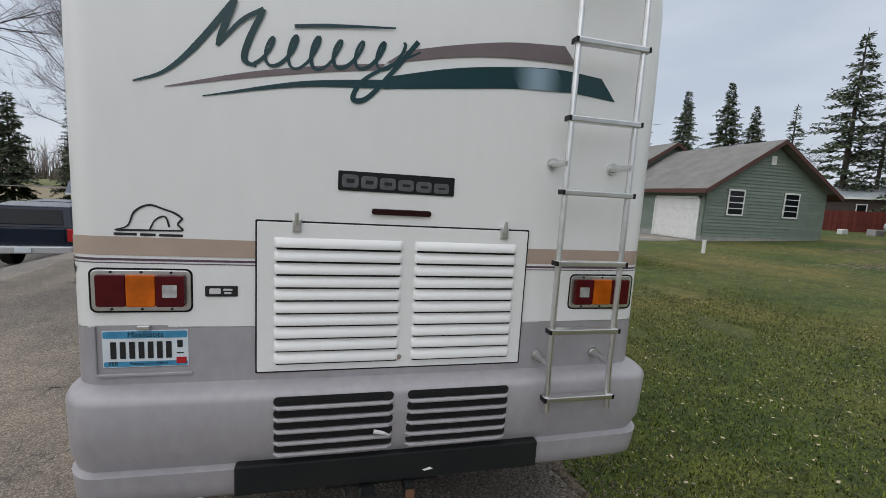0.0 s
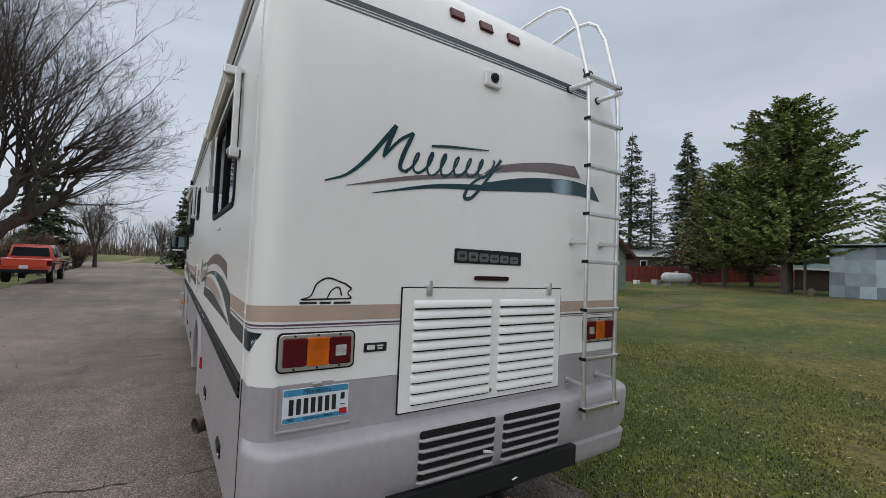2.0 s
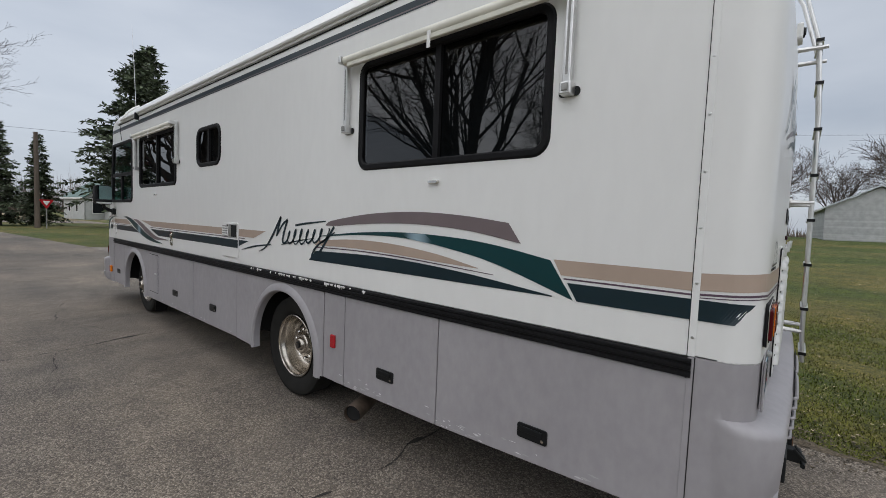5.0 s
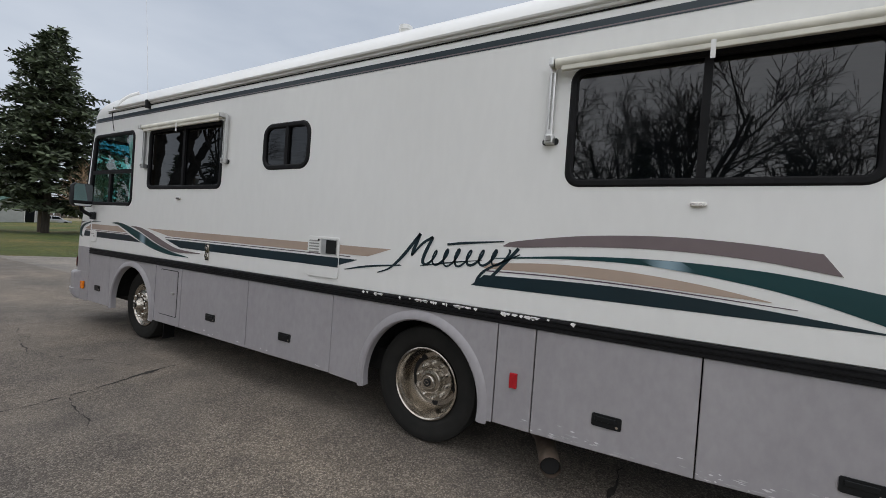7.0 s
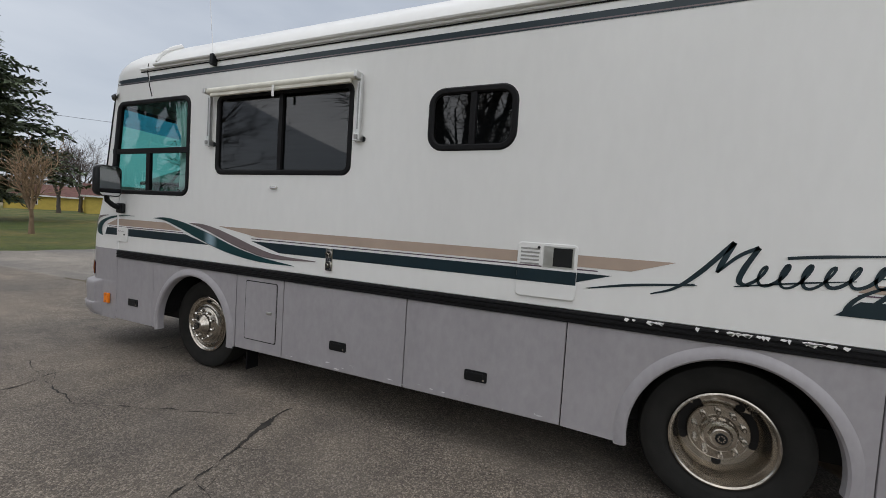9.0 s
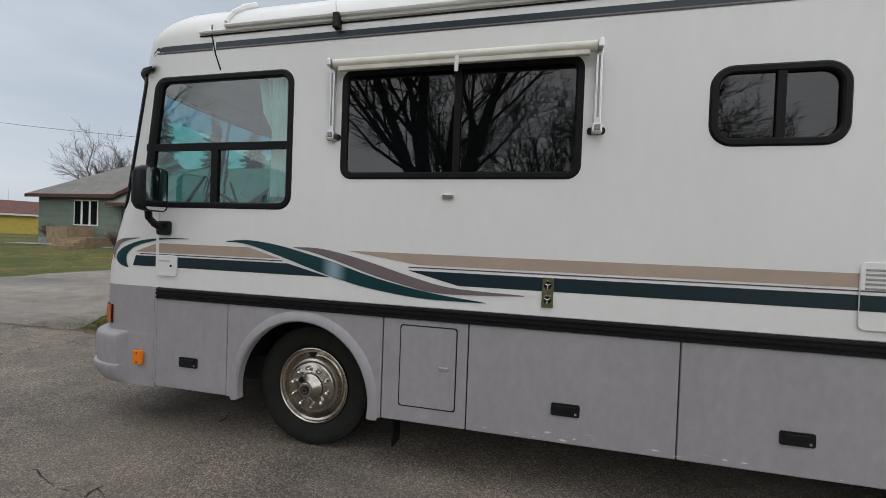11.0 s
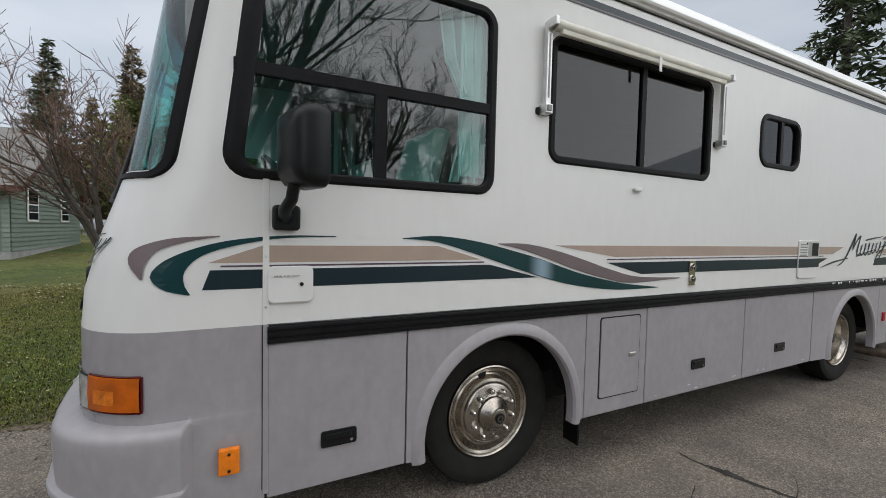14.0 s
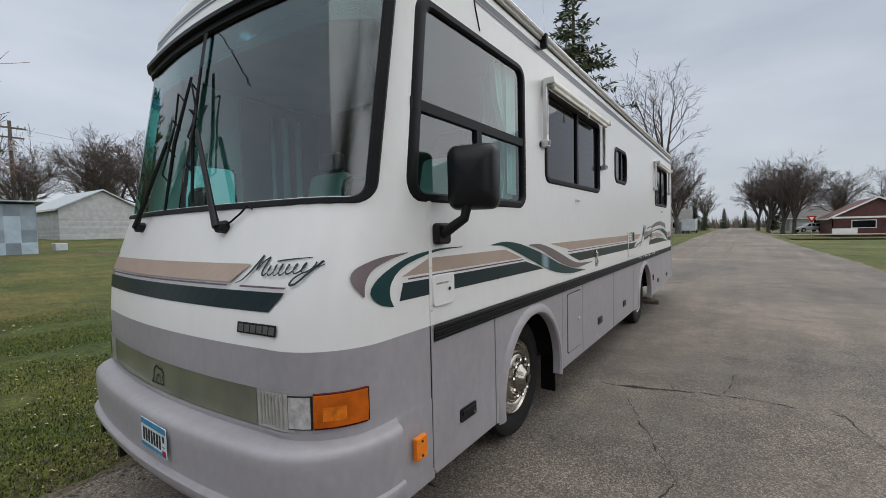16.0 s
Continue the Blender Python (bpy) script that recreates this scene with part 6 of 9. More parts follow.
# wipers
def wiper(px, pz, tx, tz):
    base = on_front(px, pz, 0.0)
    arm0 = on_front(px, pz, 0.05)
    mid = on_front(px + (tx - px) * 0.75, pz + (tz - pz) * 0.72, 0.06)
    tip = on_front(tx, tz, 0.045)
    wp = part("wiper", Geo().tube([base, arm0], [0.035, 0.028], 10), M["blackpl"], coach, "black windshield wiper at rest")
    part("arm", Geo().tube([arm0, arm0.lerp(mid, 0.2), mid], [0.020, 0.013, 0.009], 8), M["blackpl"], wp)
    part("arm", Geo().tube([arm0 + Vector((0.035, 0.0, 0)), mid + Vector((0.02, 0, 0))], 0.006, 6), M["blackpl"], wp)
    b0 = on_front(tx + (0.09 if px > 0 else -0.10), tz - 0.62, 0.03)
    b1 = on_front(tx - (0.02 if px > 0 else -0.02), tz + 0.18, 0.03)
    part("blade", Geo().tube([b0, b0.lerp(b1, 0.5) + Vector((0, 0.02, 0)), b1], [0.008, 0.012, 0.008], 6), M["rubber"], wp)
    for f in (0.2, 0.4, 0.6, 0.8):
        q = b0.lerp(b1, f)
        part("blade_clip", Geo().tube([q, q + Vector((0, 0.04, 0.05)), mid.lerp(tip, 0.5)], 0.006, 6), M["blackpl"], wp)


wiper(0.565, 1.757, 0.09, 2.47)
wiper(-0.505, 1.737, -0.06, 2.50)
part("washer_hose", Geo().tube([on_front(x, z, 0.02) for x, z in ((-0.50, 1.74), (-0.56, 1.76), (-0.62, 1.80), (-0.66, 1.84), (-0.70, 1.82))], 0.005, 6), M["rubber"], coach)
for z0, z1 in ((3.13, 3.165), (3.105, 3.118)):
    decal("nose_roof_stripe", Geo().grid([[on_front(x, z, 0.002) for z in (z0, z1)] for x in [-1.1 + 0.11 * k for k in range(21)]]), "navy")

# ---- cab interior seen through the glass ----
part("dashboard", Geo().grid([[on_body(s, z, o) for s in (9.75, 10.0, 10.15, 10.3, 10.5, 10.8, 11.2, 11.5)] for z, o in ((1.2, -0.5), (1.62, -0.5), (1.74, -0.38), (1.76, -0.06))]), M["beige"], coach, "pale dashboard top")
part("dashboard", Geo().grid([[mirrored(on_body(s, z, o)) for s in (9.75, 10.0, 10.15, 10.3, 10.5, 10.8, 11.2, 11.5)] for z, o in ((1.2, -0.5), (1.62, -0.5), (1.74, -0.38), (1.76, -0.06))]), M["beige"], coach)
for x in (-0.75, 0.70):
    st_ = part("cab_seat", box(x - 0.27, x + 0.27, 8.75, 9.27, 1.5, 1.68), M["beige"], coach, "beige cab seat with headrest", bevel=0.05)
    part("backrest", Geo().prism([(x - 0.26, *p) for p in ((8.72, 1.6), (8.86, 1.6), (8.70, 2.28), (8.56, 2.28))], (0.52, 0, 0)), M["beige"], st_, bevel=0.05)
    part("headrest", box(x - 0.15, x + 0.15, 8.56, 8.68, 2.30, 2.48), M["dash"], st_, bevel=0.04)
    part("pedestal", box(x - 0.2, x + 0.2, 8.8, 9.2, 1.188, 1.5), M["dash"], st_)
ring = [(-0.72 + 0.21 * math.cos(a), 9.52 + 0.12 * math.sin(a), 1.86 + 0.17 * math.sin(a)) for a in (math.tau * k / 24 for k in range(25))]
sw_ = part("steering_wheel", Geo().tube(ring, 0.016, 8), M["dash"], coach)
part("column", Geo().tube([(-0.72, 9.52, 1.86), (-0.72, 9.75, 1.55)], 0.03, 8), M["dash"], sw_)
def drape(x0, x1, y, z0, z1, folds):
    rows = [[(x0 + (x1 - x0) * k / (folds * 6), y + 0.03 * math.sin(k * math.pi / 3) * f, z) for k in range(folds * 6 + 1)] for z, f in ((z0, 1.2), ((z0 + z1) / 2, 1.0), (z1, 0.8))]
    return Geo().grid(rows)
part("curtain", drape(-1.24, -0.95, 8.50, 1.95, 2.88, 5), M["curtain"], coach, "pale pleated curtain", smooth=True)
part("curtain", Geo().add([(-1.235 + 0.02 * math.sin(k * 1.2), 8.48 + 0.012 * k, z) for z in (1.95, 2.88) for k in range(16)], [(k, k + 1, k + 17, k + 16) for k in range(15)]), M["curtain"], coach, smooth=True)
part("curtain", Geo().add([(1.235 + 0.02 * math.sin(k * 1.2), 8.50 + 0.03 * k, z) for z in (1.3, 2.88) for k in range(16)], [(k, k + 1, k + 17, k + 16) for k in range(15)]), M["curtain"], coach, smooth=True)
part("curtain", Geo().grid([[(-1.20 + 0.035 * math.sin(k * 1.05), 8.50 + 0.010 * k * f, z) for k in range(24)] for z, f in ((1.92, 0.9), (2.30, 0.5), (2.40, 0.6), (2.6, 1.1), (2.87, 1.3))]), M["curtain"], coach, "pale tied-back curtain", smooth=True)
part("ceiling_lining", box(-1.15, 1.15, 8.34, 9.82, 2.985, 3.005), M["lining"], coach, "grey cab ceiling lining")
# sheet added over the white inner wall so the cab looks darker inside
part("wall_lining", box(1.235, 1.26, 8.34, 9.24, 1.19, 2.98), M["lining"], coach, "added grey sheet that darkens the far cab wall")
# wall added across the open coach to keep the view through the glass dark
part("bulkhead", box(-1.28, 1.28, 8.30, 8.33, 1.19, 3.2), M["backing_brown"], coach, "added brown sheet that darkens the view behind the cab")


# ---- ground ----
def dip(x, y):
    """The land falls away to the north-west."""
    a = min(1.0, max(0.0, (-10.0 - x) / 10))
    b = min(1.0, max(0.0, (y - 20) / 32))
    return 1.6 * a * a * (3 - 2 * a) * b * b * (3 - 2 * b)


def terrain(x, y):
    t = min(1.0, max(0.0, (x - 12) / 28))
    u = min(1.0, max(0.0, (x - 44) / 24))
    v = min(1.0, max(0.0, (-6.3 - x) / 1.8))
    w = min(1.0, max(0.0, (x - 11) / 7)) * min(1.0, max(0.0, (y - 25) / 6)) * (1.0 - t)
    return 0.5 * w + 0.7 * t * t * (3 - 2 * t) + 1.0 * u * u * (3 - 2 * u) - 0.62 * v * v * (3 - 2 * v) - dip(x, y)


xs = [-900, -400, -150, -70, -40, -30, -24, -20, -17, -14, -12, -10, -9.4, -8.8, -8.2, -7.6, -7, -6.4, -4, 0, 1.3, 3, 6, 9, 12, 15, 18, 21, 24, 27, 30, 34, 38, 42, 46, 50, 54, 58, 62, 66, 70, 90, 150, 400, 900]
ys = [-900, -400, -150, -60, -20, -8, 0, 8, 16, 20, 24, 28, 32, 36, 40, 46, 52, 60, 100, 200, 400, 900]
solo("ground", Geo().grid([[(x, y, terrain(x, y) - 0.012) for x in xs] for y in ys]), M["lawn"], "spring lawn with dry patches", "ground", kind="structure")


def edge(table, y, seed, rough):
    return lerp_table(table, y) + rough * noise.noise((y * 0.9, seed, 0)) + rough * 0.5 * noise.noise((y * 4.1, seed + 7, 0))


RIGHT = ((-250, 3.0), (-60, 2.2), (-20, 1.5), (0, 1.22), (12, 1.05), (24, 0.8), (39, -1.1), (62, -2.2), (80, -3))
LEFT = ((-250, -5.0), (-40, -5.8), (-10, -6.6), (6, -5.6), (19, -7.0), (45, -8.4), (62, -9.2), (80, -10))
st = [-250, -180, -120, -80, -60, -45, -30] + [-24 + 0.4 * k for k in range(190)] + [54, 58, 62, 66, 72]
rows = [[(edge(LEFT, y, 1, 0.2), y, 0.0), (-4, y, 0.0), (-1.5, y, 0.0), (edge(RIGHT, y, 3, 0.12), y, 0.0)] for y in st]
solo("road", Geo().grid(rows), M["asphalt"], "worn grey asphalt street with cracks", "road", kind="structure")
solo("dry_field", Geo().grid([[(x, y + 0.06 * x, terrain(x, y) + 0.004) for x in (-160, -100, -60, -40, -20, -10, 0, 10, 60, 160)] for y in (74, 84, 100, 130, 164)]), M["field"], "pale dry field beyond the cross street", "field", kind="structure")
solo("road_2", Geo().grid([[(x, y + 0.06 * x, 0.004) for x in (-160, -60, -20, -10, 0, 10, 60, 160)] for y in (63, 66, 70, 73)]), M["asphalt"], "pale cross street at the far end", "road", kind="structure")
solo("road_3", Geo().grid([[(x, y, 0.003) for x in (-120, -40, -12, -5)] for y in (-65, -59)]), M["asphalt"], "side street joining behind", "road", kind="structure")
NORTH = ((0.3, 24.2), (3, 23.2), (8, 23.8), (12, 23.6), (19.1, 22.6))
SOUTH = ((0.3, 13.4), (1.2, 14.0), (3, 15.4), (6, 16.4), (10, 17.2), (19.1, 17.7))
dx = [0.7 + 0.46 * k for k in range(41)]
solo("driveway", Geo().grid([[(x, edge(SOUTH, x, 11, 0.3) * (1 - f) + edge(NORTH, x, 13, 0.3) * f, terrain(x, 0) - 0.002) for f in (0, 0.25, 0.5, 0.75, 1)] for x in dx]), M["gravel"], "pale worn gravel driveway to the garage", "driveway", kind="structure")
solo("gravel_shoulder", Geo().grid([[(x, y, terrain(x, y) - 0.003) for x in (edge(LEFT, y, 1, 0.2) + 0.4, -6.4, -7.0, -7.6, -8.2, -8.8, edge(((-30, -9.4), (6, -9.6), (20, -9.2), (30, -9.4)), y, 21, 0.4))] for y in [5 + 0.5 * k for k in range(34)]]), M["gravel"], "gravel shoulder beside the street", "shoulder", kind="structure")


# ---- verge, cracks, grass ----
rows = []
for k in range(500):
    y = -14 + 0.06 * k
    r = edge(RIGHT, y, 3, 0.12)
    far = r + 0.03 + 0.26 * abs(noise.noise((y * 0.55, 3.3, 0))) + 0.16 * noise.noise((y * 2.3, 8, 0)) + 0.08 * noise.noise((y * 9.0, 4, 0))
    rows.append([(r - 0.03 - 0.10 * abs(noise.noise((y * 1.9, 14, 0))) - 0.03 * noise.noise((y * 9.3, 2, 0)), y, 0.003), (r * 0.5 + far * 0.5, y, 0.006), (max(far, r + 0.02), y, -0.008)])
solo("verge_litter", Geo().grid(rows), M["soil"], "strip of brown leaf litter at the road edge", "verge", kind="structure")


def crack(x0, y0, x1, y1, w, seed, wig=0.16):
    """A ragged crack: broken stretches of uneven width, chipped edges and a few short side branches."""
    g = Geo()
    L = math.dist((x0, y0), (x1, y1))
    d = Vector((x1 - x0, y1 - y0)).normalized()
    nrm = Vector((-d.y, d.x))
    n, wig = int(L * 26), min(wig, 0.03 * L)

    def spot(f):
        o = wig * noise.noise((f * 6, seed, 0)) + wig * 0.45 * noise.noise((f * L * 3.1, seed, 5)) + 0.022 * noise.noise((f * L * 11, seed, 8))
        return Vector((x0, y0)).lerp(Vector((x1, y1)), f) + nrm * o

    for k in range(n):
        a, b = spot(k / n), spot((k + 1) / n)
        ha, hb = (w * max(0.0, 0.62 + 1.9 * noise.noise((q_ * L * 1.7, seed + 3, 2)) + 1.9 * noise.noise((q_ * L * 8, seed + 6, 2))) / 2 for q_ in (k / n, (k + 1) / n))
        if ha + hb < 0.0012:
            continue
        e = 0.3 + 1.9 * abs(noise.noise((k * 0.9, seed, 12)))
        g.add([(*(a + nrm * ha * e), 0.0035), (*(b + nrm * hb), 0.0035), (*(b - nrm * hb * e), 0.0035), (*(a - nrm * ha), 0.0035)], [(0, 1, 2, 3)])
        if noise.noise((k * 1.31, seed, 20)) > 0.36 and w > 0.012:
            p, u = b, (nrm * (1 if k % 2 else -1) + d * noise.noise((k, seed, 30))).normalized()
            for m in range(5):
                q2 = p + u * 0.07 + d * 0.03 * noise.noise((m * 1.7, k, seed))
                v = Vector((-u.y, u.x)) * w * 0.13 * (5 - m) / 5
                g.add([(*(p + v), 0.0035), (*(q2 + v * 0.8), 0.0035), (*(q2 - v * 0.8), 0.0035), (*(p - v), 0.0035)], [(0, 1, 2, 3)])
                p = q2
    return g


for k, c in enumerate(((-5.4, 2.15, -0.2, 2.05, 0.022), (-5.8, 6.15, -1.25, 6.75, 0.028), (-2.5, 6.65, -2.65, 5.6, 0.014), (-1.7, 7.0, -2.3, 8.4, 0.010), (-2.3, 8.4, -2.0, 9.9, 0.008), (-2.15, 9.25, -0.75, 9.3, 0.022), (-5.6, 9.0, -2.2, 9.2, 0.012),
                       (-5.9, 13.6, 0.8, 13.2, 0.022), (-6.0, -2.6, 1.1, -2.3, 0.03), (-6.2, -7.8, 1.2, -8.2, 0.03), (-6.4, -13, 1.3, -13.4, 0.04), (-6.3, -20, 1.4, -20.2, 0.05), (-6.3, -29, 1.5, -29.3, 0.06),
                       (-2.3, -40, -2.0, -14.0, 0.03), (-4.3, 6.3, -4.9, 2.2, 0.010), (-5.2, 18.6, 0.7, 18.3, 0.03), (-6.3, 26, 0.3, 25.6, 0.04), (-3.3, 6.4, -4.2, 9.1, 0.010))):
    solo("crack", crack(*c, k * 3.7), M["crack"], "dark open crack across the asphalt", "crack", "cracks in the street", kind="structure")


def scatter_grass(seed, count, x0, x1, y0, y1, tall):
    r = np.random.RandomState(seed)
    x = x0 + (x1 - x0) * r.rand(count) ** 1.6
    y = y0 + (y1 - y0) * r.rand(count)
    keep = np.array([noise.noise((a * 0.8, b * 0.8, 1.0)) > -0.45 for a, b in zip(x, y)])
    x, y = x[keep], y[keep]
    edge_x = np.array([edge(RIGHT, b, 3, 0.12) for b in y])
    fade = np.minimum(np.minimum(y - y0, y1 - y), x1 - x) / 1.6
    ok = (x > edge_x + 0.02 + 0.45 * r.rand(len(x)) ** 2) & (fade > r.rand(len(x)))
    x, y = x[ok], y[ok]
    n = len(x)
    a, h, w = r.rand(n) * math.tau, tall * (0.4 + r.rand(n)), 0.003 + 0.0045 * r.rand(n)
    lean = tall * (r.rand(n) - 0.5) * 2.6
    z = np.array([terrain(p, q) for p, q in zip(x, y)]) - 0.012
    v = np.zeros((n, 3, 3))
    v[:, 0] = np.stack([x - w * np.cos(a), y - w * np.sin(a), z], 1)
    v[:, 1] = np.stack([x + w * np.cos(a), y + w * np.sin(a), z], 1)
    v[:, 2] = np.stack([x - lean * np.sin(a), y + lean * np.cos(a), z + h], 1)
    g = Geo()
    g.v = [tuple(p) for p in v.reshape(-1, 3).tolist()]
    g.f = [(3 * k, 3 * k + 1, 3 * k + 2) for k in range(n)]
    return g


def plain_mesh(name, g, mat):
    me = bpy.data.meshes.new(name)
    me.from_pydata(g.v, [], g.f)
    me.materials.append(mat)
    return me


gr = Geo()
for sd, cnt, box_ in ((1, 130000, (1.2, 9.5, -5.5, 6.5)), (2, 130000, (0.9, 11.0, 8.0, 15.5)), (3, 40000, (6.0, 20, -5, 15))):
    b = scatter_grass(sd, cnt, *box_, 0.025)
    gr.add(b.v, b.f)
tagged(new("grass", plain_mesh("grass", gr, M["blade"])), "short green and straw-coloured grass blades", "grass", kind="stuff")

sg = Geo()
for sd, cnt, box_ in ((11, 9000, (1.3, 8.0, -4.5, 5.0)), (12, 8000, (0.9, 9.0, 9.5, 14.5)), (13, 5000, (7.5, 22, -5, 15))):
    b = scatter_grass(sd, cnt, *box_, 0.02)
    sg.add(b.v, b.f)
tagged(new("dry_grass", plain_mesh("dry_grass", sg, M["straw"])), "thin pale straw among the green grass", "grass", kind="stuff")

r = random.Random(8)
lf, litter = Geo(), Geo()


def leaf(g, x, y, size, z=0.012):
    a, t = r.uniform(0, math.tau), r.uniform(-0.5, 0.5)
    c, s = math.cos(a) * size, math.sin(a) * size
    z = terrain(x, y) + z
    g.add([(x - c, y - s, z), (x + s * 0.6, y - c * 0.6, z + t * size * 0.5), (x + c, y + s, z + abs(t) * size), (x - s * 0.5, y + c * 0.5, z + 0.2 * size)], [(0, 1, 2, 3)])


for k in range(7000):
    x, y = r.choice(((r.uniform(1.4, 8), r.uniform(-5, 6)), (r.uniform(1.2, 11), r.uniform(9.5, 16)), (r.uniform(6, 34), r.uniform(-6, 17))))
    leaf(lf, x, y, r.uniform(0.008, 0.022 if x < 8 else 0.04))
for k in range(15000):
    y = r.uniform(-7, 15)
    leaf(litter, edge(RIGHT, y, 3, 0.12) + r.gauss(0.12, 0.26) + 0.2 * noise.noise((y * 0.6, 31, 0)), y, r.uniform(0.006, 0.018), 0.006)
bare = Geo()
for x, y, a, b in ((19.5, 9.3, 3.2, 0.9), (33.0, 7.0, 5.0, 1.1), (25.0, 13.2, 2.6, 0.8), (34.0, 1.5, 4.0, 1.0)):
    for k in range(1500):
        leaf(bare, x + r.gauss(0, a * 0.45), y + r.gauss(0, b * 0.45), r.uniform(0.02, 0.06), 0.004)
tagged(new("bare_earth", plain_mesh("bare_earth", bare, M["bare"])), "pale bare earth showing through the lawn", "bare earth", kind="stuff")
tagged(new("fallen_leaves", plain_mesh("fallen_leaves", lf, M["dryleaf"])), "dry pale leaves scattered over the lawn", "leaves", kind="stuff")
tagged(new("leaf_litter", plain_mesh("leaf_litter", litter, M["soil"])), "brown leaf litter along the asphalt edge", "leaves", kind="stuff")


# ---- trees ----
def bare_tree(seed, height, spread, trunk_r, fork, limbs, kids, twigs, thin=0.007):
    """Meshes of a leafless tree at the origin: its trunk with limbs, and its crown of twigs."""
    q = random.Random(seed)
    wood, fine = Geo(), Geo()

    def grow(p, d, length, rad, level):
        n = (6, 6, 5, 4, 3)[min(level, 4)]
        path, rads = [p], [rad]
        end = 0.35 if level else 0.88
        for k in range(1, n):
            d = (d + Vector((q.gauss(0, 0.10), q.gauss(0, 0.10), q.gauss((0.0, 0.11, 0.08, 0.06, 0.06)[min(level, 4)], 0.06)))).normalized()
            p = p + d * (length / (n - 1))
            path.append(p); rads.append(max(thin * 0.85, rad * (1 - (1 - end) * k / (n - 1))))
        (wood if level < 3 else fine).tube(path, rads, (10, 8, 6, 3, 3)[min(level, 4)], cap=False)
        if level >= len(kids) + 1:
            return
        count = limbs if level == 0 else kids[level - 1]
        for c in range(count):
            if level == 0:
                at, ang = path[-1], math.tau * (c + q.uniform(-0.25, 0.25)) / count
                tilt = q.uniform(0.45, 1.0) * spread
                dd = Vector((math.cos(ang) * tilt, math.sin(ang) * tilt, 1.0)).normalized()
                if c == 0:
                    dd = Vector((q.uniform(-0.2, 0.2), q.uniform(-0.2, 0.2), 1)).normalized()
                grow(at - dd * trunk_r * 0.8, dd, (height - fork) * q.uniform(0.5, 0.68), rads[-1] * q.uniform(0.55, 0.8), 1)
            else:
                f = 0.25 + 0.75 * (c + q.uniform(0.2, 0.9)) / count
                k = min(int(f * (len(path) - 1)), len(path) - 2)
                at = path[k].lerp(path[k + 1], f * (len(path) - 1) - k)
                base = (path[k + 1] - path[k]).normalized()
                side = base.orthogonal().normalized()
                side.rotate(Matrix.Rotation(q.uniform(0, math.tau), 3, base))
                dd = (base * q.uniform(0.7, 1.0) + side * q.uniform(0.55, 0.95)).normalized()
                grow(at, dd, length * q.uniform(0.38, 0.62), max(thin, rads[k] * q.uniform(0.35, 0.6)), level + 1)
        if level == len(kids):
            for c in range(twigs):
                f = q.uniform(0.3, 1)
                k = min(int(f * (len(path) - 1)), len(path) - 2)
                at = path[k].lerp(path[k + 1], f * (len(path) - 1) - k)
                dd = ((path[-1] - path[0]).normalized() + Vector((q.gauss(0, 0.5), q.gauss(0, 0.5), q.gauss(0.2, 0.4)))).normalized()
                fine.tube([at, at + dd * length * 0.25, at + dd * length * 0.5 + Vector((0, 0, 0.03))], [thin, thin * 0.85, thin * 0.6], 3, cap=False)

    # root flare and trunk
    lean = Vector((q.uniform(-0.06, 0.06), q.uniform(-0.06, 0.06), 1)).normalized()
    wood.tube([Vector((0, 0, -0.15)), Vector((0, 0, 0.25)), Vector((0, 0, 0.7))], [trunk_r * 1.55, trunk_r * 1.2, trunk_r], 12, cap=False)
    grow(Vector((0, 0, 0.6)), lean, fork - 0.6, trunk_r, 0)
    wood.tube([lean * (fork - 0.25), lean * (fork + 0.05), lean * (fork + 0.3)], [trunk_r * 0.86, trunk_r * 0.72, trunk_r * 0.2], 10, cap=False)
    return wood, fine


def tree(meshes, at, label, group="", name="tree", scale=1.0, turn=0.0):
    t = thing(name, (0, 0, 0), label, "tree", group)
    for nm, me in meshes:
        part(nm, me, None, t)
    t.matrix_basis = pose(*at, 0, 0, turn) @ Matrix.Scale(scale, 4)
    return t


def bare_meshes(*spec, bark="bark", twig="twig"):
    w, f = bare_tree(*spec)
    me = w.mesh("trunk", M[bark], True, angle=80)
    return (("trunk", me), ("crown", plain_mesh("crown", f, M[twig])))




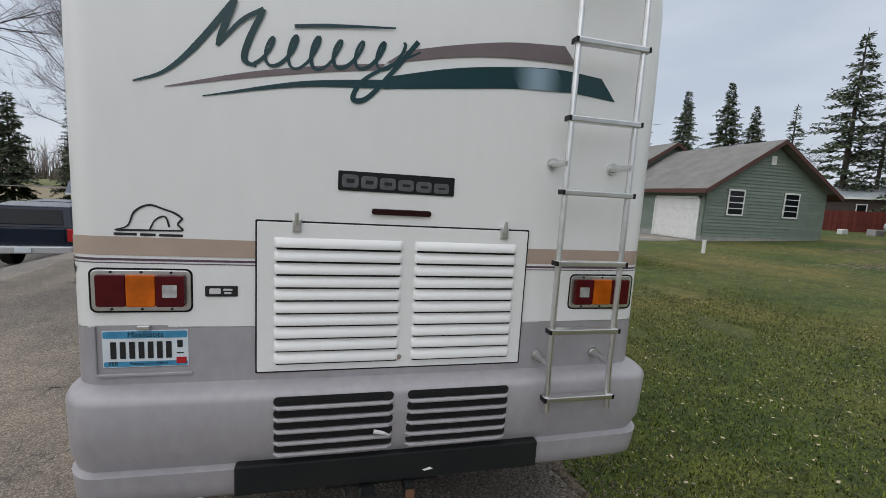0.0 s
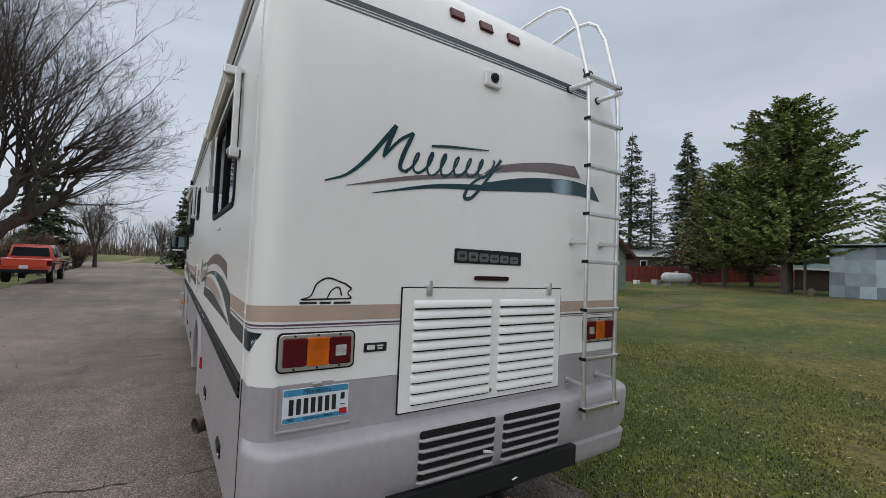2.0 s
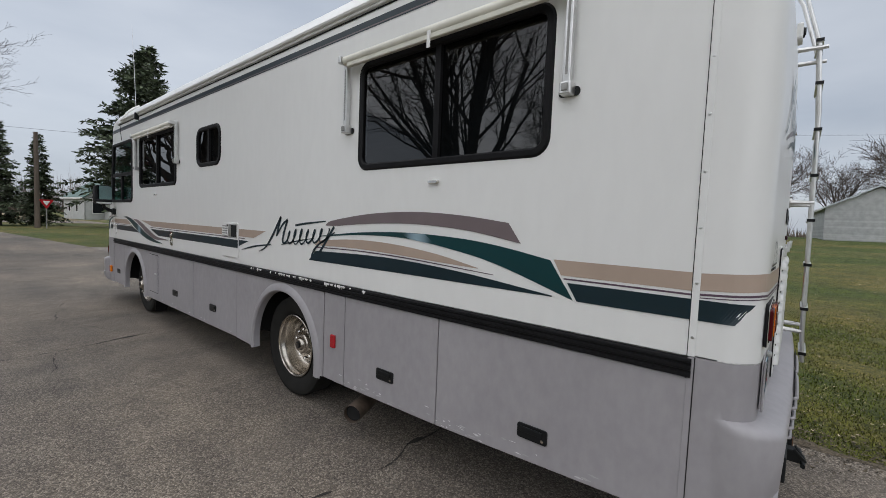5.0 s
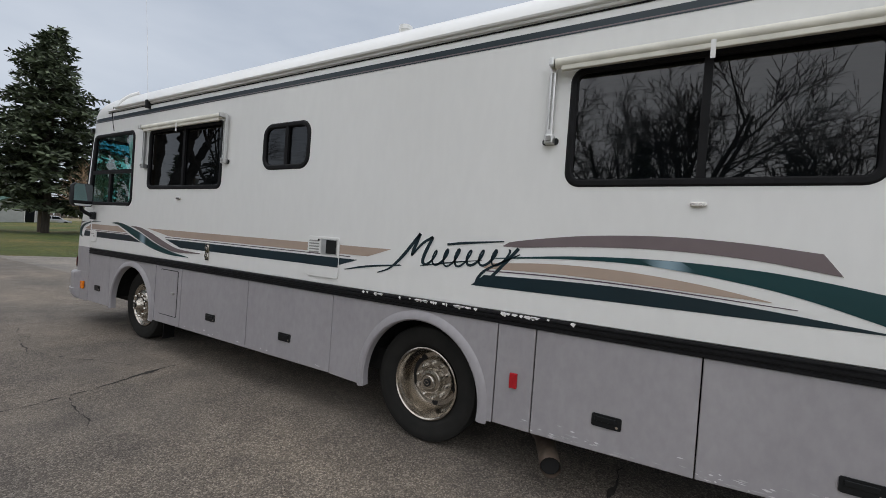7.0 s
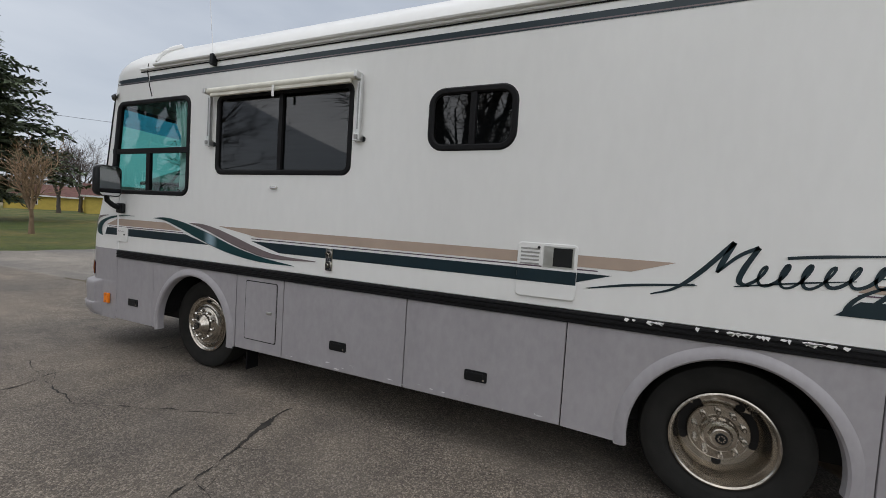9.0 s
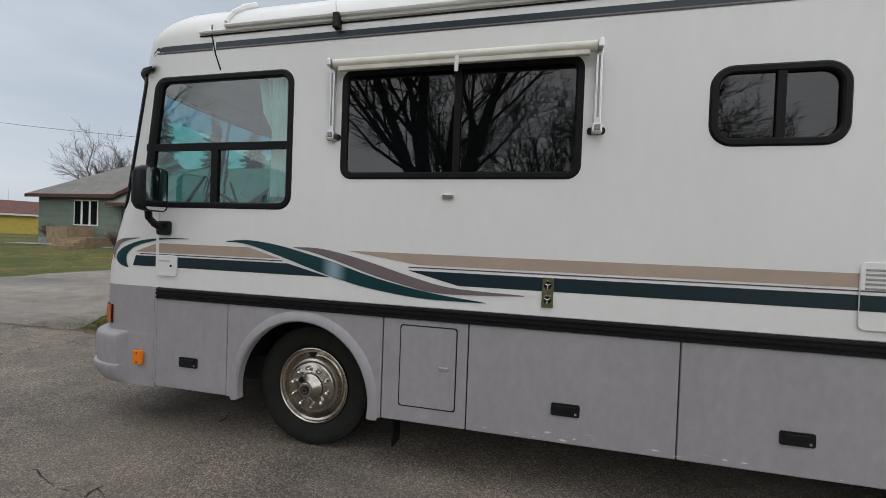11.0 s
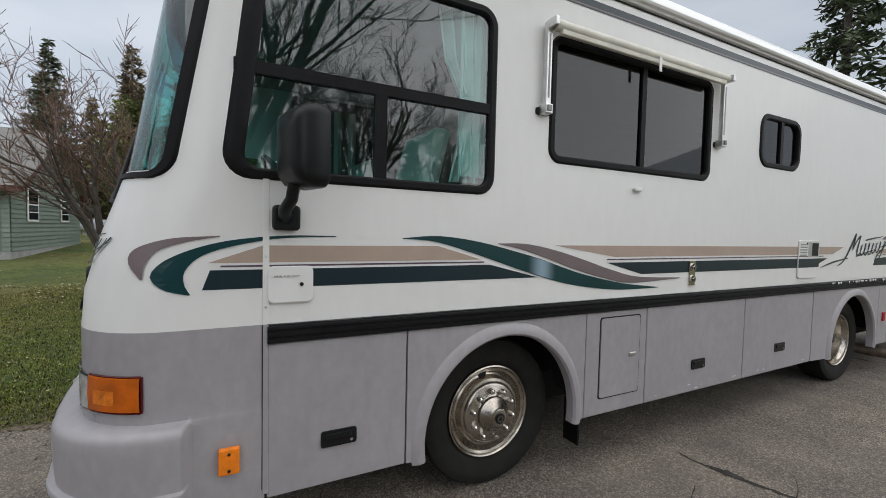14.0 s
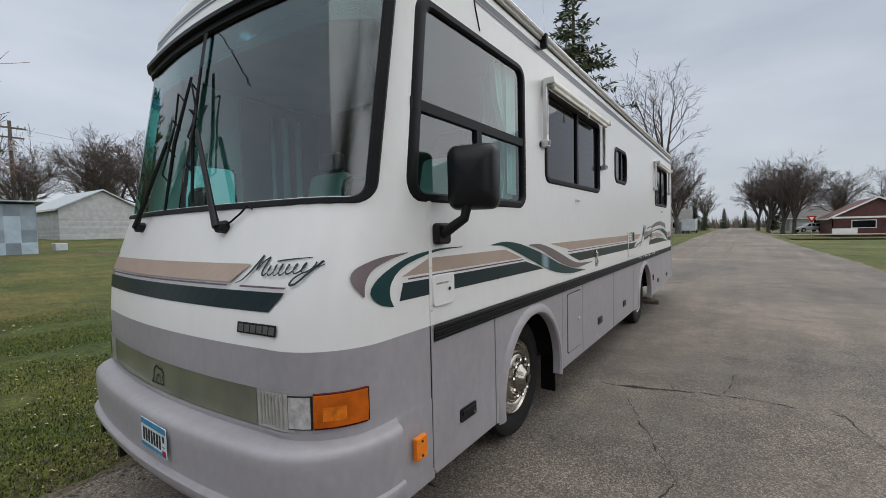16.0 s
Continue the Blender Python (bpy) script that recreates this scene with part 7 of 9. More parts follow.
def pollard_meshes(seed, thin):
    """Old street tree: short thick trunk, crooked limbs cut back to knobs, and long thin shoots from them."""
    q = random.Random(seed)
    wood, fine = Geo(), Geo()

    def rough_limb(pts, r0, r1, sides=9):
        line = smooth_line([Vector(p) for p in pts], 5)
        n = len(line) - 1
        line = [p + Vector((q.gauss(0, 0.05), q.gauss(0, 0.05), 0)) * (k > 0) for k, p in enumerate(line)]
        wood.tube(line, [(r0 + (r1 - r0) * (k / n) ** 0.7) * q.uniform(0.9, 1.12) for k in range(n + 1)], sides, cap=True)
        return line

    def shoot(p, d, length, rad, level):
        path, n = [p], 6 if level < 2 else 4
        for k in range(1, n):
            d = (d + Vector((q.gauss(0, 0.10), q.gauss(0, 0.10), q.gauss(0.07, 0.06)))).normalized()
            p = p + d * length / (n - 1)
            path.append(p)
        (wood if level == 0 else fine).tube(path, [max(thin * 0.6, rad * (1 - 0.85 * k / (n - 1))) for k in range(n)], 5 if level == 0 else 3, cap=False)
        if level == 3:
            return
        for c in range((6, 5, 4)[level]):
            f = q.uniform(0.2, 0.97)
            k = min(int(f * (n - 1)), n - 2)
            at = path[k].lerp(path[k + 1], f * (n - 1) - k)
            base = (path[k + 1] - path[k]).normalized()
            side = base.orthogonal().normalized()
            side.rotate(Matrix.Rotation(q.uniform(0, math.tau), 3, base))
            shoot(at, (base + side * q.uniform(0.35, 0.85)).normalized(), length * q.uniform(0.26, 0.5), max(thin, rad * (1 - 0.85 * f) * 0.55), level + 1)

    wood.tube([Vector((0, 0, -0.2)), Vector((0, 0, 0.15)), Vector((0.02, 0, 0.7)), Vector((0, 0, 1.8)), Vector((-0.03, 0, 2.8)), Vector((0.05, 0, 3.5)), Vector((0.1, 0, 4.0))],
              [1.25, 0.98, 0.80, 0.72, 0.78, 0.78, 0.4], 16, cap=False)
    limbs = [(0.42, [(-0.45, 0.1, 2.9), (-1.3, 0.3, 4.6), (-2.0, 0.6, 6.0), (-2.6, 0.4, 7.6)]), (0.40, [(-0.25, -0.2, 3.2), (-0.9, -0.8, 4.9), (-1.2, -1.1, 6.6), (-1.5, -1.2, 8.6)]),
             (0.44, [(0.05, 0.1, 3.4), (0.1, 0.4, 5.0), (0.15, 0.5, 7.0), (-0.3, 0.6, 9.2)]), (0.36, [(0.4, -0.2, 3.2), (1.2, -0.5, 4.6), (1.7, -0.6, 5.4), (1.8, -0.5, 6.6)]),
             (0.46, [(0.40, 0.1, 2.1), (1.4, 0.2, 3.4), (2.5, 0.3, 4.4), (3.5, 0.4, 5.2)]), (0.27, [(2.4, 0.3, 4.3), (2.45, 0.3, 5.4), (2.3, 0.4, 6.6)]), (0.34, [(0.1, 0.4, 3.0), (0.5, 1.6, 4.6), (0.8, 2.6, 6.4), (0.6, 3.0, 8.4)]),
             (0.34, [(0.0, -0.4, 3.0), (0.3, -1.7, 4.8), (0.2, -2.6, 6.6), (0.7, -3.2, 8.2)]), (0.26, [(-0.5, -0.1, 2.9), (-1.5, -0.6, 4.0), (-2.2, -1.0, 4.9), (-2.8, -1.3, 5.4)])]
    for r0, pts in limbs:
        line = rough_limb(pts, r0, r0 * 0.52)
        heads = [(line[-1], r0 * 0.5, (line[-1] - line[-4]).normalized())]
        for c in range(3):
            at = line[int(len(line) * q.uniform(0.45, 0.9))]
            d = Vector((q.gauss(0, 0.7) + 0.25 * at.x, q.gauss(0, 0.7) + 0.25 * at.y, q.uniform(0.6, 1.2))).normalized()
            ln = q.uniform(1.2, 2.6)
            sub = rough_limb([at, at + d * ln * 0.5, at + d * ln * 0.9 + Vector((0, 0, 0.3)), at + d * ln + Vector((0, 0, 0.8))], r0 * 0.38, r0 * 0.26, 7)
            heads.append((sub[-1], r0 * 0.3, d))
        for p, rad, d in heads:
            wood.tube([p - d * rad * 1.3, p - d * rad * 0.4, p + d * rad * 0.6, p + d * rad * 1.2], [rad * 0.7, rad * 1.25, rad * 1.2, rad * 0.4], 8, cap=True)
            # the overhanging side fans out level with the street, the rest stands up
            fan = p.x > 2.7
            for c in range(9 if fan else 5):
                lean = Vector((p.x * (0.10 if p.x < 0 else 0.03) + q.gauss(0, 0.42), p.y * 0.10 + q.gauss(0, 0.42), q.uniform(0.75, 1.2))).normalized()
                if fan:
                    lean = Vector((q.uniform(0.25, 1.0), q.gauss(0, 0.5), q.uniform(0.0, 0.9))).normalized()
                shoot(p + lean * rad * 0.3, lean, min(17.5 - p.z, 9.0) * q.uniform(0.6, 1.0) * (0.80 if fan else 1.0), q.uniform(0.04, 0.075), 0)
    for c in range(9):
        a = q.uniform(2.2, 4.4)
        shoot(Vector((-1.8 + 0.5 * math.cos(a), -0.3 + 0.5 * math.sin(a), q.uniform(4.4, 6.4))), Vector((math.cos(a), math.sin(a), q.uniform(-0.1, 0.25))).normalized(), q.uniform(3.5, 5.5), 0.05, 0)
    return (("trunk", wood.mesh("trunk", M["bark"], True, angle=80)), ("crown", plain_mesh("crown", fine, M["twig"])))


BIG = pollard_meshes(6, 0.0065)
OLD = bare_meshes(11, 17, 0.55, 0.42, 1.7, 6, (7, 7, 6), 4, 0.009)
MID = bare_meshes(21, 12, 0.7, 0.26, 2.6, 6, (7, 6, 5), 3, 0.014)
YARD = bare_meshes(33, 5.6, 0.75, 0.13, 0.7, 5, (7, 6, 5), 3, 0.006, twig="twigred")
UPRIGHT = bare_meshes(61, 18.5, 0.42, 0.24, 7.0, 4, (6, 4, 4), 2, 0.012)
STREET = bare_meshes(67, 13, 0.50, 0.30, 2.4, 7, (8, 7, 6), 4, 0.013)
SHRUB = bare_meshes(41, 5.4, 0.62, 0.10, 1.2, 9, (7, 6), 3, 0.009, bark="tanbark", twig="tanbark")
tree(BIG, (-9.8, 26.3, -0.6), "large leafless tree with thick forking limbs", turn=17, scale=0.9)
tree(OLD, (-12.6, 10.4, -0.6), "old leafless street tree with several upright stems", "street trees", turn=40)
for x, y, sc, tn in ((-26, 2.2, 1.25, 30), (-28, 6.5, 1.1, 150), (-25, -3.5, 0.9, 250), (-30, 14, 1.2, 80)):
    tree(MID, (x, y, -0.6), "leafless tree across the street", "street trees", scale=sc, turn=tn)
tree(MID, (-7.6, 49.5, -0.1), "small leafless tree beside the street", "far bare trees", scale=0.65)
tree(YARD, (8.1, 12.15, -0.01), "small leafless yard tree with several stems", turn=20)
tree(SHRUB, (7.2, 33.5, 0), "tall twiggy leafless shrub with orange stems", name="shrub")
tree(UPRIGHT, (4.4, -35, 0), "tall leafless tree with an upright crown", "far bare trees", turn=250)
for k, (x, y, s) in enumerate(((6.4, -54, 0.95), (8.4, -60, 1.05), (7.0, -78, 1.1), (-10.4, -84, 1.05), (-9.2, -90, 1.1), (-7.4, -98, 1.1), (-6.0, -106, 1.05), (-17.5, -92, 0.9), (84, -12.5, 1.4), (86, -20, 1.5))):
    tree(STREET, (x, y, terrain(x, y)), "leafless street tree with a dense twig crown", "far bare trees", scale=s, turn=53 * k)
for k, (x, y, s) in enumerate(((10.5, -47, 0.8), (-26, -98, 1.0), (14, -90, 1.1),
                               (104, -20, 1.5), (96, -5, 1.2), (5.5, -132, 1.0), (10, -112, 0.9), (-13.5, -132, 1.0), (-34, -96, 1.0), (24, 70, 0.8), (30, 78, 0.9), (-3, 92, 0.7), (62, 48, 0.9), (46, 50, 0.8), (-22, 66, 0.7), (52, 2, 0.9), (42.5, 66, 1.2))):
    tree(MID, (x, y, terrain(x, y)), "leafless tree with a fine twig crown", "far bare trees", scale=s, turn=37 * k)


def conifer(seed, height, radius, start, gap, droop, density, spray, lift=0.0, taper=0.85, wide=0.23):
    q = random.Random(seed)
    trunk, crown = Geo(), Geo()
    trunk.tube([(0, 0, -0.2), (0, 0, height * 0.3), (0.1, 0.05, height * 0.7), (0.05, 0, height)], [height * 0.016, height * 0.013, height * 0.007, 0.02], 8, cap=False)
    z = start
    while z < height - 0.2:
        f = (z - start) / (height - start)
        reach = radius * (1 - f) ** taper * (0.45 + 0.55 * min(1, (f + 0.06) / 0.16))
        for b in range(q.choice((4, 5, 6))):
            a = q.uniform(0, math.tau)
            L = max(0.25, reach * q.uniform(0.5, 1.1) * (0.92 + 0.5 * noise.noise((math.cos(a) * 1.2, math.sin(a) * 1.2, z * 0.33 + seed))))
            out = Vector((math.cos(a), math.sin(a), 0))
            side = Vector((-out.y, out.x, 0))
            tip_z = -droop * L * (1 - f) + lift * L + q.uniform(-0.1, 0.15) * L
            pts = [Vector((0, 0, z)) + out * L * t + Vector((0, 0, tip_z * t * t)) for t in (0, 0.4, 0.75, 1)]
            trunk.tube(pts, [0.018 + 0.012 * L, 0.02, 0.014, 0.006], 3, cap=False)
            n = max(2, int(L * density))
            for k in range(n):
                t = 0.18 + 0.82 * (k + q.random()) / n
                c = Vector((0, 0, z)) + out * L * t + Vector((0, 0, tip_z * t * t))
                for sgn in (-1, 1):
                    s = spray * q.uniform(0.55, 1.15) * (1.15 - 0.5 * t)
                    d = (out * q.uniform(0.2, 0.9) + side * sgn * q.uniform(0.4, 1.0) + Vector((0, 0, q.uniform(-0.7, 0.5)))).normalized()
                    w = d.cross(Vector((q.gauss(0, 0.8), q.gauss(0, 0.8), 1))).normalized() * s * wide * q.uniform(0.7, 1.3)
                    crown.add([c, c + d * s * 0.5 + w, c + d * s, c + d * s * 0.45 - w], [(0, 1, 2, 3)])
        z += gap * q.uniform(0.7, 1.3)
    return trunk, crown


def conifer_meshes(needle, *spec):
    t, c = conifer(*spec)
    return (("trunk", plain_mesh("trunk", t, M["bark"])), ("crown", plain_mesh("crown", c, M[needle])))


SPRUCE = conifer_meshes("needle", 5, 22, 6.2, 1.5, 0.30, 0.25, 9.0, 0.70, 0.0, 0.85, 0.17)
THIN = conifer_meshes("needle", 9, 22, 4.6, 3.0, 0.62, 0.12, 6.5, 0.75, 0.0, 0.85, 0.13)
FULLER = conifer_meshes("needle", 23, 22, 6.2, 3.0, 0.52, 0.12, 7.5, 0.75, 0.0, 0.85, 0.15)
PINE = conifer_meshes("needle2", 14, 16.6, 6.9, 2.8, 0.22, 0.05, 14.0, 0.50, 0.26, 0.40, 0.25)
BROWN = conifer_meshes("needle3", 17, 18, 5.0, 2.0, 0.30, 0.12, 9.0, 0.7, 0.0, 0.85, 0.16)
FIR = conifer_meshes("needle", 19, 12, 3.6, 0.6, 0.27, 0.28, 12.0, 0.6, 0.0, 0.85, 0.20)
for x, y, s, kind in ((63.6, 68.6, 1.04, SPRUCE), (68.4, 63.8, 1.08, SPRUCE), (71.5, 61, 0.88, SPRUCE), (57, 74, 1.08, SPRUCE), (73, 55, 0.85, THIN),
                      (56.3, 35.6, 1.0, FULLER), (57.5, 33.0, 0.7, THIN), (54, 26.2, 0.88, SPRUCE), (64, 30, 0.8, THIN)):
    tree(kind, (x, y, terrain(x, y)), "tall dark spruce with drooping branches", "spruces", "spruce_tree", s, x * 7)
for x, y, s, tr in ((37.0, 10.4, 0.88, 0), (40.0, 11.0, 0.84, 120), (43, 17, 0.72, 200), (62, 8, 0.68, 40)):
    tree(PINE, (x, y, terrain(x, y)), "broad olive-green pine with dense crown", "pines", "pine_tree", s, tr)
for x, y, s in ((56, 19.5, 1.15), (62, 21, 1.0), (49, 17.0, 0.72), (46.5, 21, 0.7)):
    tree(BROWN, (x, y, terrain(x, y)), "brownish thinning conifer behind the lawn", "pines", "pine_tree", s, x * 9)
BROAD = conifer_meshes("needle", 23, 17.3, 7.2, 2.2, 0.25, 0.14, 9.0, 0.85, 0.0, 0.72, 0.18)
tree(BROAD, (10.0, 51, 0.0), "dense dark spruce beside the street", "spruces", "spruce_tree", 1.06, 30)
for x, y, sc, tn in ((-0.4, 52.5, 0.76, 100), (2.3, 54.5, 0.72, 220)):
    tree(FIR, (x, y, 0), "dense dark spruce beside the street", "spruces", "spruce_tree", sc, tn)
tree(FIR, (-12.8, 57, terrain(-12.8, 57)), "dense dark spruce beside the street", "spruces", "spruce_tree", 1.25, 190)
for x, y, s in ((-40, 74, 1.0), (-43, 66, 1.2), (-29, 80, 1.0), (-36, 76, 1.3), (-31, -3.4, 0.8), (-24.5, 4.4, 0.75), (-47, -12, 0.6), (-45, 24, 0.8), (-43, 40, 0.7)):
    tree(FIR, (x, y, terrain(x, y)), "dark spruce across the street", "spruces", "spruce_tree", s, x * 5)
for x, y, s in ((-37.5, 69, 0.74), (-33.6, 71, 0.72)):
    tree(THIN, (x, y, terrain(x, y)), "tall open spruce behind the yellow house", "spruces", "spruce_tree", s, x * 5)
tree(FULLER, (8.3, -22.6, 0), "tall dark spruce with drooping branches", "spruces", "spruce_tree", 1.02, 77)
for x, y, sc in ((5.6, -96, 0.62), (4.6, -112, 0.5), (-8.2, -100, 0.62), (1.5, -150, 0.55), (-4.0, -158, 0.5)):
    tree(FIR, (x, y, 0), "dark spruce beside the far street", "spruces", "spruce_tree", sc, x * 40)

# far woods: thin bare stems along the horizon
q = random.Random(77)
g = Geo()
for k in range(900):
    a = q.uniform(-0.75, 0.42) if k < 560 else q.choice((q.uniform(0.42, 2.0), q.uniform(-2.0, -0.75)))
    d = q.uniform(170, 230)
    x, y = d * math.sin(a), d * math.cos(a)
    h = q.uniform(8, 16)
    for b in range(7):
        z0 = h * q.uniform(0.05, 0.6) if b else 0
        ang, ln = q.uniform(0, math.tau), (h - z0) * q.uniform(0.4, 0.8) if b else h
        o = Vector((math.cos(ang), math.sin(ang), 0)) * ln * (0.45 if b else 0.05)
        p = Vector((x, y, z0))
        sd = Vector((math.cos(a), -math.sin(a), 0)) * (0.16 if b == 0 else 0.09)
        g.add([p - sd, p + sd, p + o + Vector((0, 0, ln))], [(0, 1, 2)])
brush = Geo()
for k in range(15000):
    a, d = q.uniform(-3.14, 3.14), q.uniform(165, 200)
    x, y, h = d * math.sin(a), d * math.cos(a), q.uniform(2.0, 5.0) + 1.5 * noise.noise((a * 9, 2, 0))
    w = q.uniform(0.10, 0.24)
    sd, lean = Vector((math.cos(a), -math.sin(a), 0)) * w, Vector((q.gauss(0, 0.7), q.gauss(0, 0.7), 0))
    p = Vector((x, y, 0))
    brush.add([p - sd, p + sd, p + lean + Vector((0, 0, max(h, 0.6)))], [(0, 1, 2)])
tagged(new("far_brush", plain_mesh("far_brush", brush, M["brush"])), "brown leafless brush below the far woods", "brush", kind="stuff")
tagged(new("far_woods", plain_mesh("far_woods", g, M["woods"])), "hazy leafless woods along the horizon", "woods", kind="stuff")


# ---- houses ----
def sash_window(parent, place, w, h, rows=2, bars=True):
    """place(u, v, out): u along the wall from the window's middle, v up from its sill."""
    def pr(u0, u1, v0, v1, o, t):
        a = [place(u, v, o) for u, v in ((u0, v0), (u1, v0), (u1, v1), (u0, v1))]
        return Geo().prism(a, place(0, 0, o + t) - place(0, 0, o))
    win = part("window", pr(-w / 2, w / 2, 0, h, 0.01, 0.04), M["trimw"], parent, "white framed sash window", bevel=0.01)
    for k in range(rows):
        part("pane", pr(-w / 2 + 0.09, w / 2 - 0.09, 0.09 + (h - 0.13) * k / rows, (h - 0.13) * (k + 1) / rows + 0.03, 0.045, 0.008), M["darkgl"], win, "dark glass")
        if bars:
            part("glazing_bar", pr(-w / 2 + 0.09, w / 2 - 0.09, 0.05 + (h - 0.13) * (k + 0.5) / rows, 0.09 + (h - 0.13) * (k + 0.5) / rows, 0.05, 0.012), M["trimw"], win)
    return win


def green_wing(h, x0, x1, y0, y1, eave, top, zb, runs, hip, gable):
    """One wing with lap siding, a ridge along y and an optional hip at its far end."""
    xm, ov = (x0 + x1) / 2, 0.55
    part("wall", Geo().prism([(x, y0, z) for x, z in ((x0, zb), (x1, zb), (x1, eave), (xm, top - 0.1), (x0, eave))], (0, 0.15, 0)), M["siding"], h)
    part("wall", box(x0, x0 + 0.15, y0 + 0.15, y1, zb, eave), M["siding"], h)
    part("wall", box(x1 - 0.15, x1, y0 + 0.15, y1, zb, eave), M["siding"], h)
    part("wall", box(x0 + 0.15, x1 - 0.15, y1 - 0.15, y1, zb, eave), M["siding"], h)
    part("foundation", box(x0 - 0.02, x1 + 0.02, y0 - 0.02, y1, -0.1, zb + 0.3), M["concrete"], h, "grey concrete foundation")
    z = zb + 0.3
    while z < top - 0.35:
        zt = min(z + 0.19, top - 0.2)
        cut = max(0.0, (zt - eave) / (top - 0.1 - eave)) * (xm - x0)
        if gable:
            part("siding_board", Geo().add([(x0 + cut, y0 - 0.045, z), (x1 - cut, y0 - 0.045, z), (x1 - cut, y0 - 0.006, zt), (x0 + cut, y0 - 0.006, zt), (x0 + cut, y0, z), (x1 - cut, y0, z)],
                                           [(0, 1, 2, 3), (0, 4, 5, 1)]), M["siding"], h)
        if zt < eave:
            for a, b in runs:
                part("siding_board", Geo().add([(x0 - 0.045, a, z), (x0 - 0.045, b, z), (x0 - 0.006, b, zt), (x0 - 0.006, a, zt), (x0, a, z), (x0, b, z)], [(0, 1, 2, 3), (0, 4, 5, 1)]), M["siding"], h)
        z = zt
    slope = (top - eave) / (xm - x0)
    hipy, ye = (y1 - 3.4, y1 + ov) if hip else (y1, y1)
    zl = eave - ov * slope
    for sgn in (-1, 1):
        xe = xm + sgn * (xm - x0 + ov)
        part("roof", Geo().prism([(xe, y0 - ov, zl), (xm, y0 - ov, top), (xm, hipy, top), (xe, ye, zl)][::sgn], (0, 0, 0.14)), M["shingle"], h, "grey asphalt shingle roof")
        part("rake_board", Geo().prism([(xe, y0 - ov - 0.03, zl - 0.12), (xm, y0 - ov - 0.03, top - 0.12), (xm, y0 - ov - 0.03, top + 0.13), (xe, y0 - ov - 0.03, zl + 0.13)], (0, 0.03, 0)), M["fascia"], h, "brown rake board")
        part("eave_board", box(min(xe, xe + sgn * 0.03), max(xe, xe + sgn * 0.03), y0 - ov, ye, zl - 0.10, zl + 0.14), M["fascia"], h)
        part("soffit", Geo().prism([(xe, y0 - ov, zl - 0.01), (xm + sgn * (xm - x0), y0 - ov, eave - 0.01), (xm + sgn * (xm - x0), ye, eave - 0.01), (xe, ye, zl - 0.01)], (0, 0, -0.02)), M["fascia"], h)
    if hip:
        part("roof", Geo().prism([(x0 - ov, ye, zl), (xm, hipy, top), (x1 + ov, ye, zl)], (0, 0, 0.14)), M["shingle"], h)
    else:
        part("wall", Geo().prism([(x0, y1 - 0.15, eave), (x1, y1 - 0.15, eave), (xm, y1 - 0.15, top - 0.1)], (0, 0.15, 0)), M["siding"], h)


